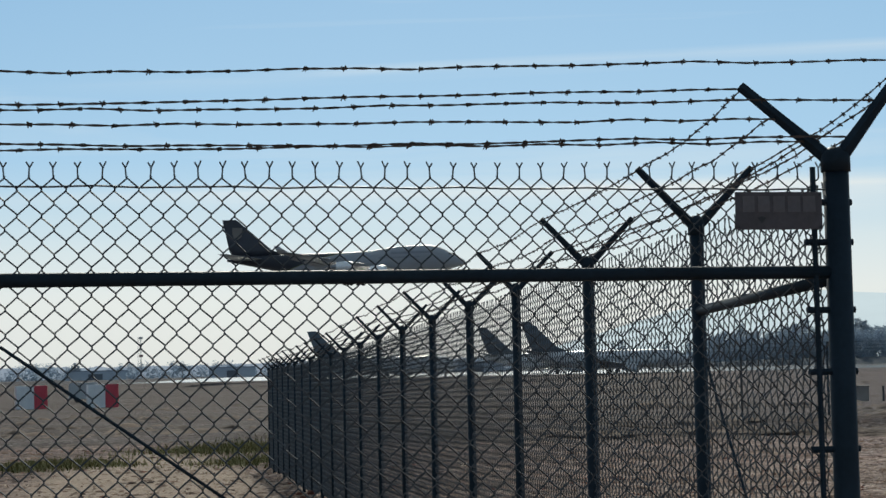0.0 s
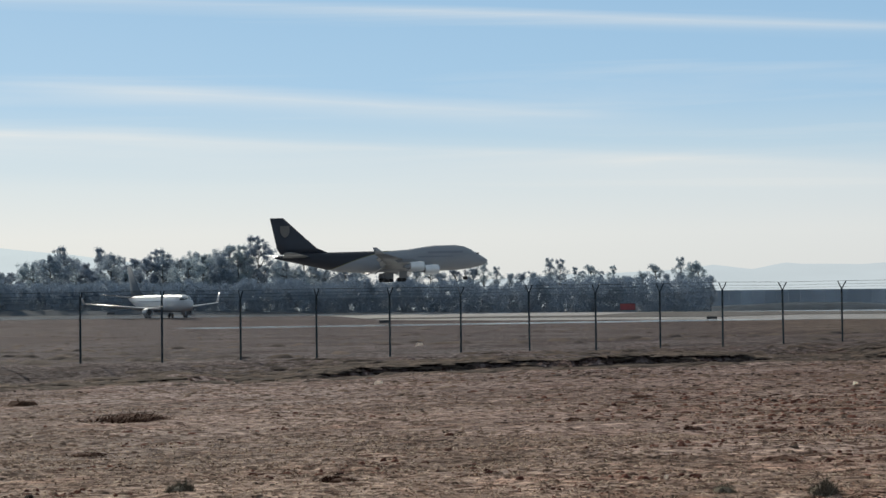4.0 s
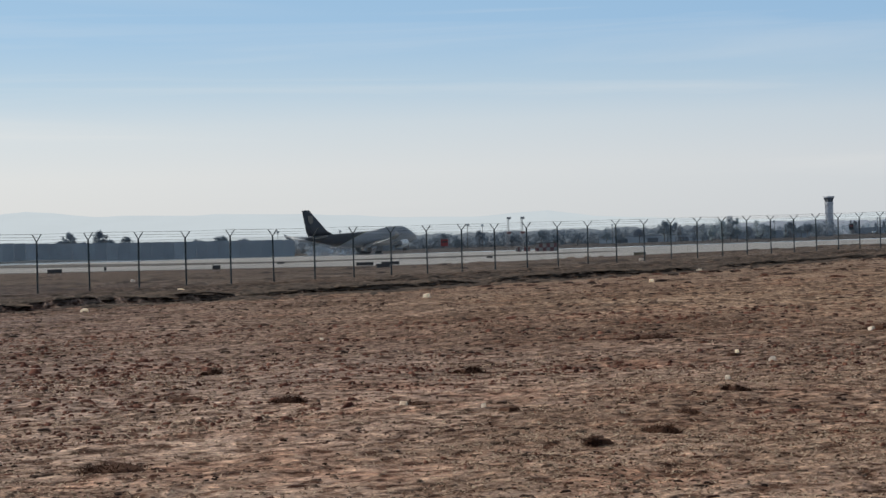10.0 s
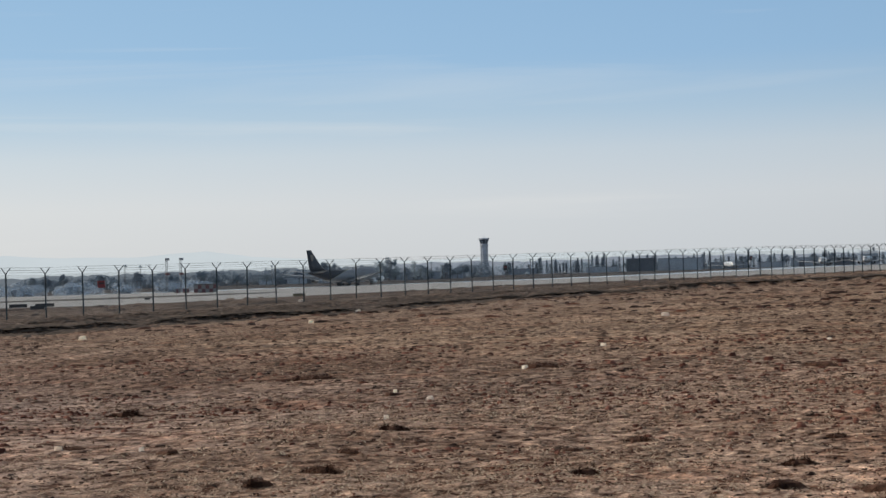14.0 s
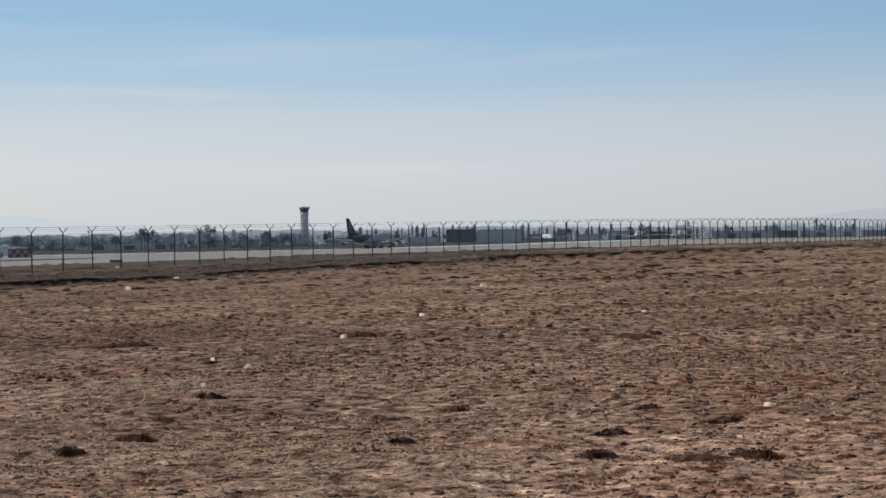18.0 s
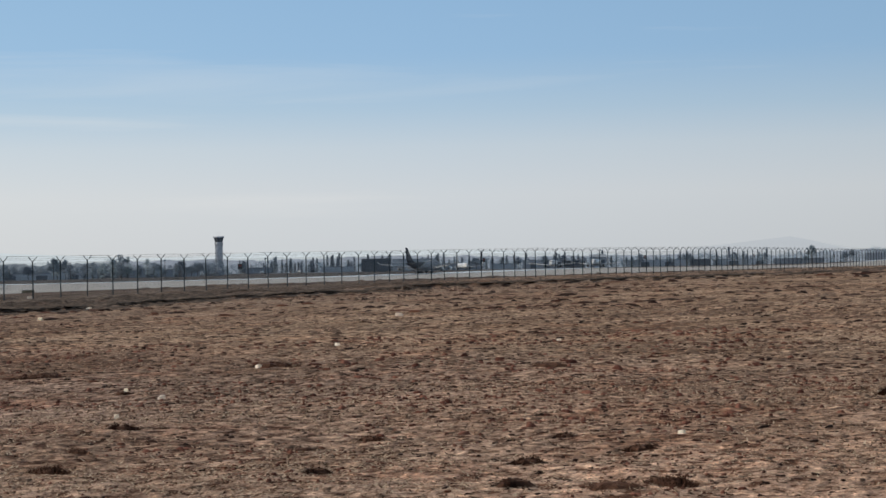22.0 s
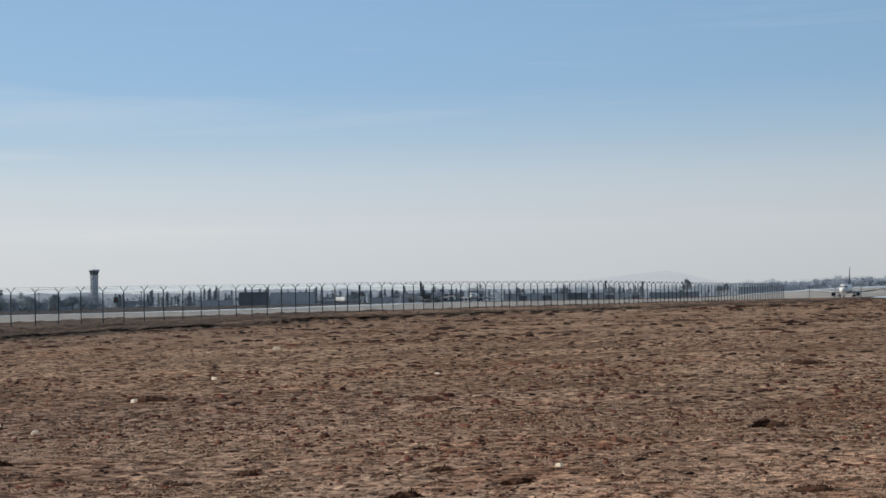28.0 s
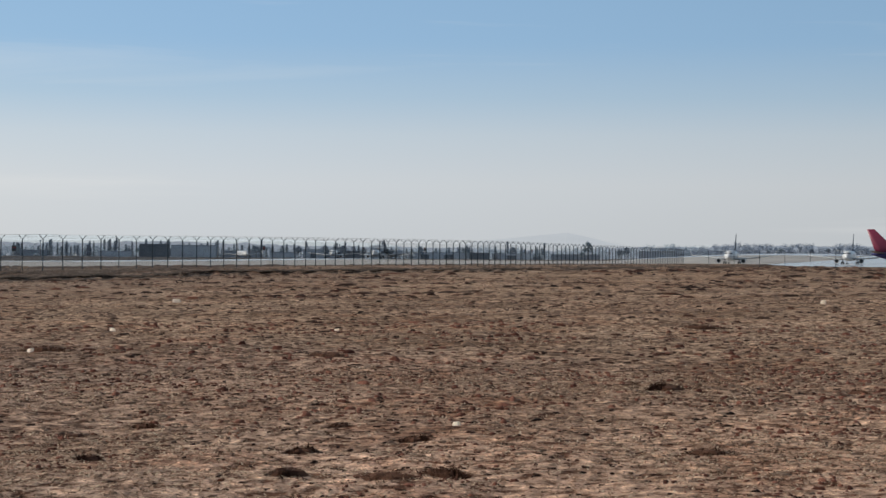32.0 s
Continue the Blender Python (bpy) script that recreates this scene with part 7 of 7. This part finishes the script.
for k in range(7):
    bm.faces.new((top[k], top[(k + 1) % 7], peak))
    bm.faces.new((low[k], low[(k + 1) % 7], top[(k + 1) % 7], top[k]))
scrap = tagged(part("litter", bm, M_SCRAP), "crumpled scrap of white litter on the dry field", "litter", "litter on the field")
LITTER = ((18.76, 55.79, 2.10), (28.88, 44.42, 1.89), (34.20, 94.77, 3.00), (8.55, 16.47, 0.70), (45.64, 59.98, 2.69), (27.45, 27.99, 1.40), (14.41, 13.46, 0.70), (14.52, 12.44, 0.70), (57.97, 52.84, 2.80), (74.40, 52.97, 3.00), (70.94, 88.43, 3.00), (57.19, 67.76, 3.00), (29.36, 16.22, 1.20), (22.34, 13.87, 0.94), (39.72, 19.80, 1.59), (69.56, 31.86, 2.73), (23.30, 15.07, 0.99), (93.85, 63.33, 3.00), (18.68, 12.21, 0.80), (102.06, 73.46, 3.00), (40.42, 14.48, 1.53), (17.67, 5.07, 0.70), (74.26, 6.46, 2.66), (-9.58, 46.50, 1.70), (-5.14, 45.31, 1.63))
for k, (x, y, size) in enumerate(LITTER):
    m = pose(x, y, ground_height(x, y) + 0.005, 8 * math.sin(k * 2.0), 6 * math.cos(k * 1.3), k * 81.0)
    if k == 0:
        scrap.matrix_world = m
        ob = scrap
    else:
        ob = copy_thing(scrap, m)
    ob.scale = (size * 1.05, size * 0.8, size * 0.95)


# ---- what moves ----
def motions():
    # the landing: seconds, metres along the runway, height of the wheels over the runway, nose up in degrees
    landing = ((0, -92.5, 30.0, 0.4), (1, -18.2, 25.2, 0.4), (2, 55.0, 20.4, 0.4), (3, 122.4, 16.6, 0.6), (4, 188.0, 12.8, 1.3), (5, 254.6, 9.0, 2.1),
               (6, 320.0, 6.2, 2.6), (7, 384.8, 4.7, 2.9), (8, 449.2, 3.9, 2.8), (9, 513.4, 2.8, 2.5), (10, 577.6, 1.5, 2.3), (11, 641.8, 0.6, 1.9), (12, 706.2, 0.1, 1.3),
               (13, 770.4, 0.0, 0.8), (14, 834.5, 0.0, 0.3), (15, 898.4, 0.0, 0.0), (16, 962.0, 0.0, 0.1), (18, 1087.9, 0.0, 0.0), (20, 1210.9, 0.0, 0.0), (22, 1330.3, 0.0, 0.0),
               (24, 1445.0, 0.0, 0.0), (26, 1555.0, 0.0, 0.0), (28, 1660.2, 0.0, 0.0), (30, 1761.9, 0.0, 0.0), (32, 1862.1, 0.0, 0.0))
    walk(jumbo, [(t, pose(x, 541 + 0.0349 * x, float(airfield(x)) + 0.1 + up, 0, -nose, 2.0)) for t, x, up, nose in landing])
    # the struts hang long in the air and settle as the weight comes on them
    for leg in [c for c in jumbo.children if "gear" in c.name]:
        rest = leg.matrix_basis.copy()
        nose_late = 1.2 if leg.name.startswith("nose") else 0.0
        walk(leg, [(t, pose(0, 0, -hang) @ rest) for t, hang in ((0, 1.0), (10.4 + nose_late, 1.0), (12.0 + nose_late, 0.0), (32, 0.0))])
    # each puff rises from under the runway where the tyres touched, drifts, then sinks back out of view
    for ob, px, t0, t1 in puffs:
        rows = ((0, -9.0, 0.0), (t0 - 0.4, -9.0, 0.0), (t0 + 0.3, -2.2, 1.0), (t0 + 1.2, -1.8, 3.0), (t1 - 0.4, -1.9, 6.0), (t1 + 0.6, -9.0, 8.0), (32, -9.0, 8.0))
        walk(ob, [(t, pose(px - d, 541 + 0.0349 * px + 0.4 * d, z, 0, 0, 2.0)) for t, z, d in rows])
    # the first of the queue creeps along the taxiway
    xa, ya, za = on_ground(82.3, 870)
    walk(jet_a, [(t, pose(xa + (32 - t) * 2.0, ya - (32 - t) * 1.25, za, 0, 0, 183)) for t in (0, 8, 16, 24, 32)])


motions()
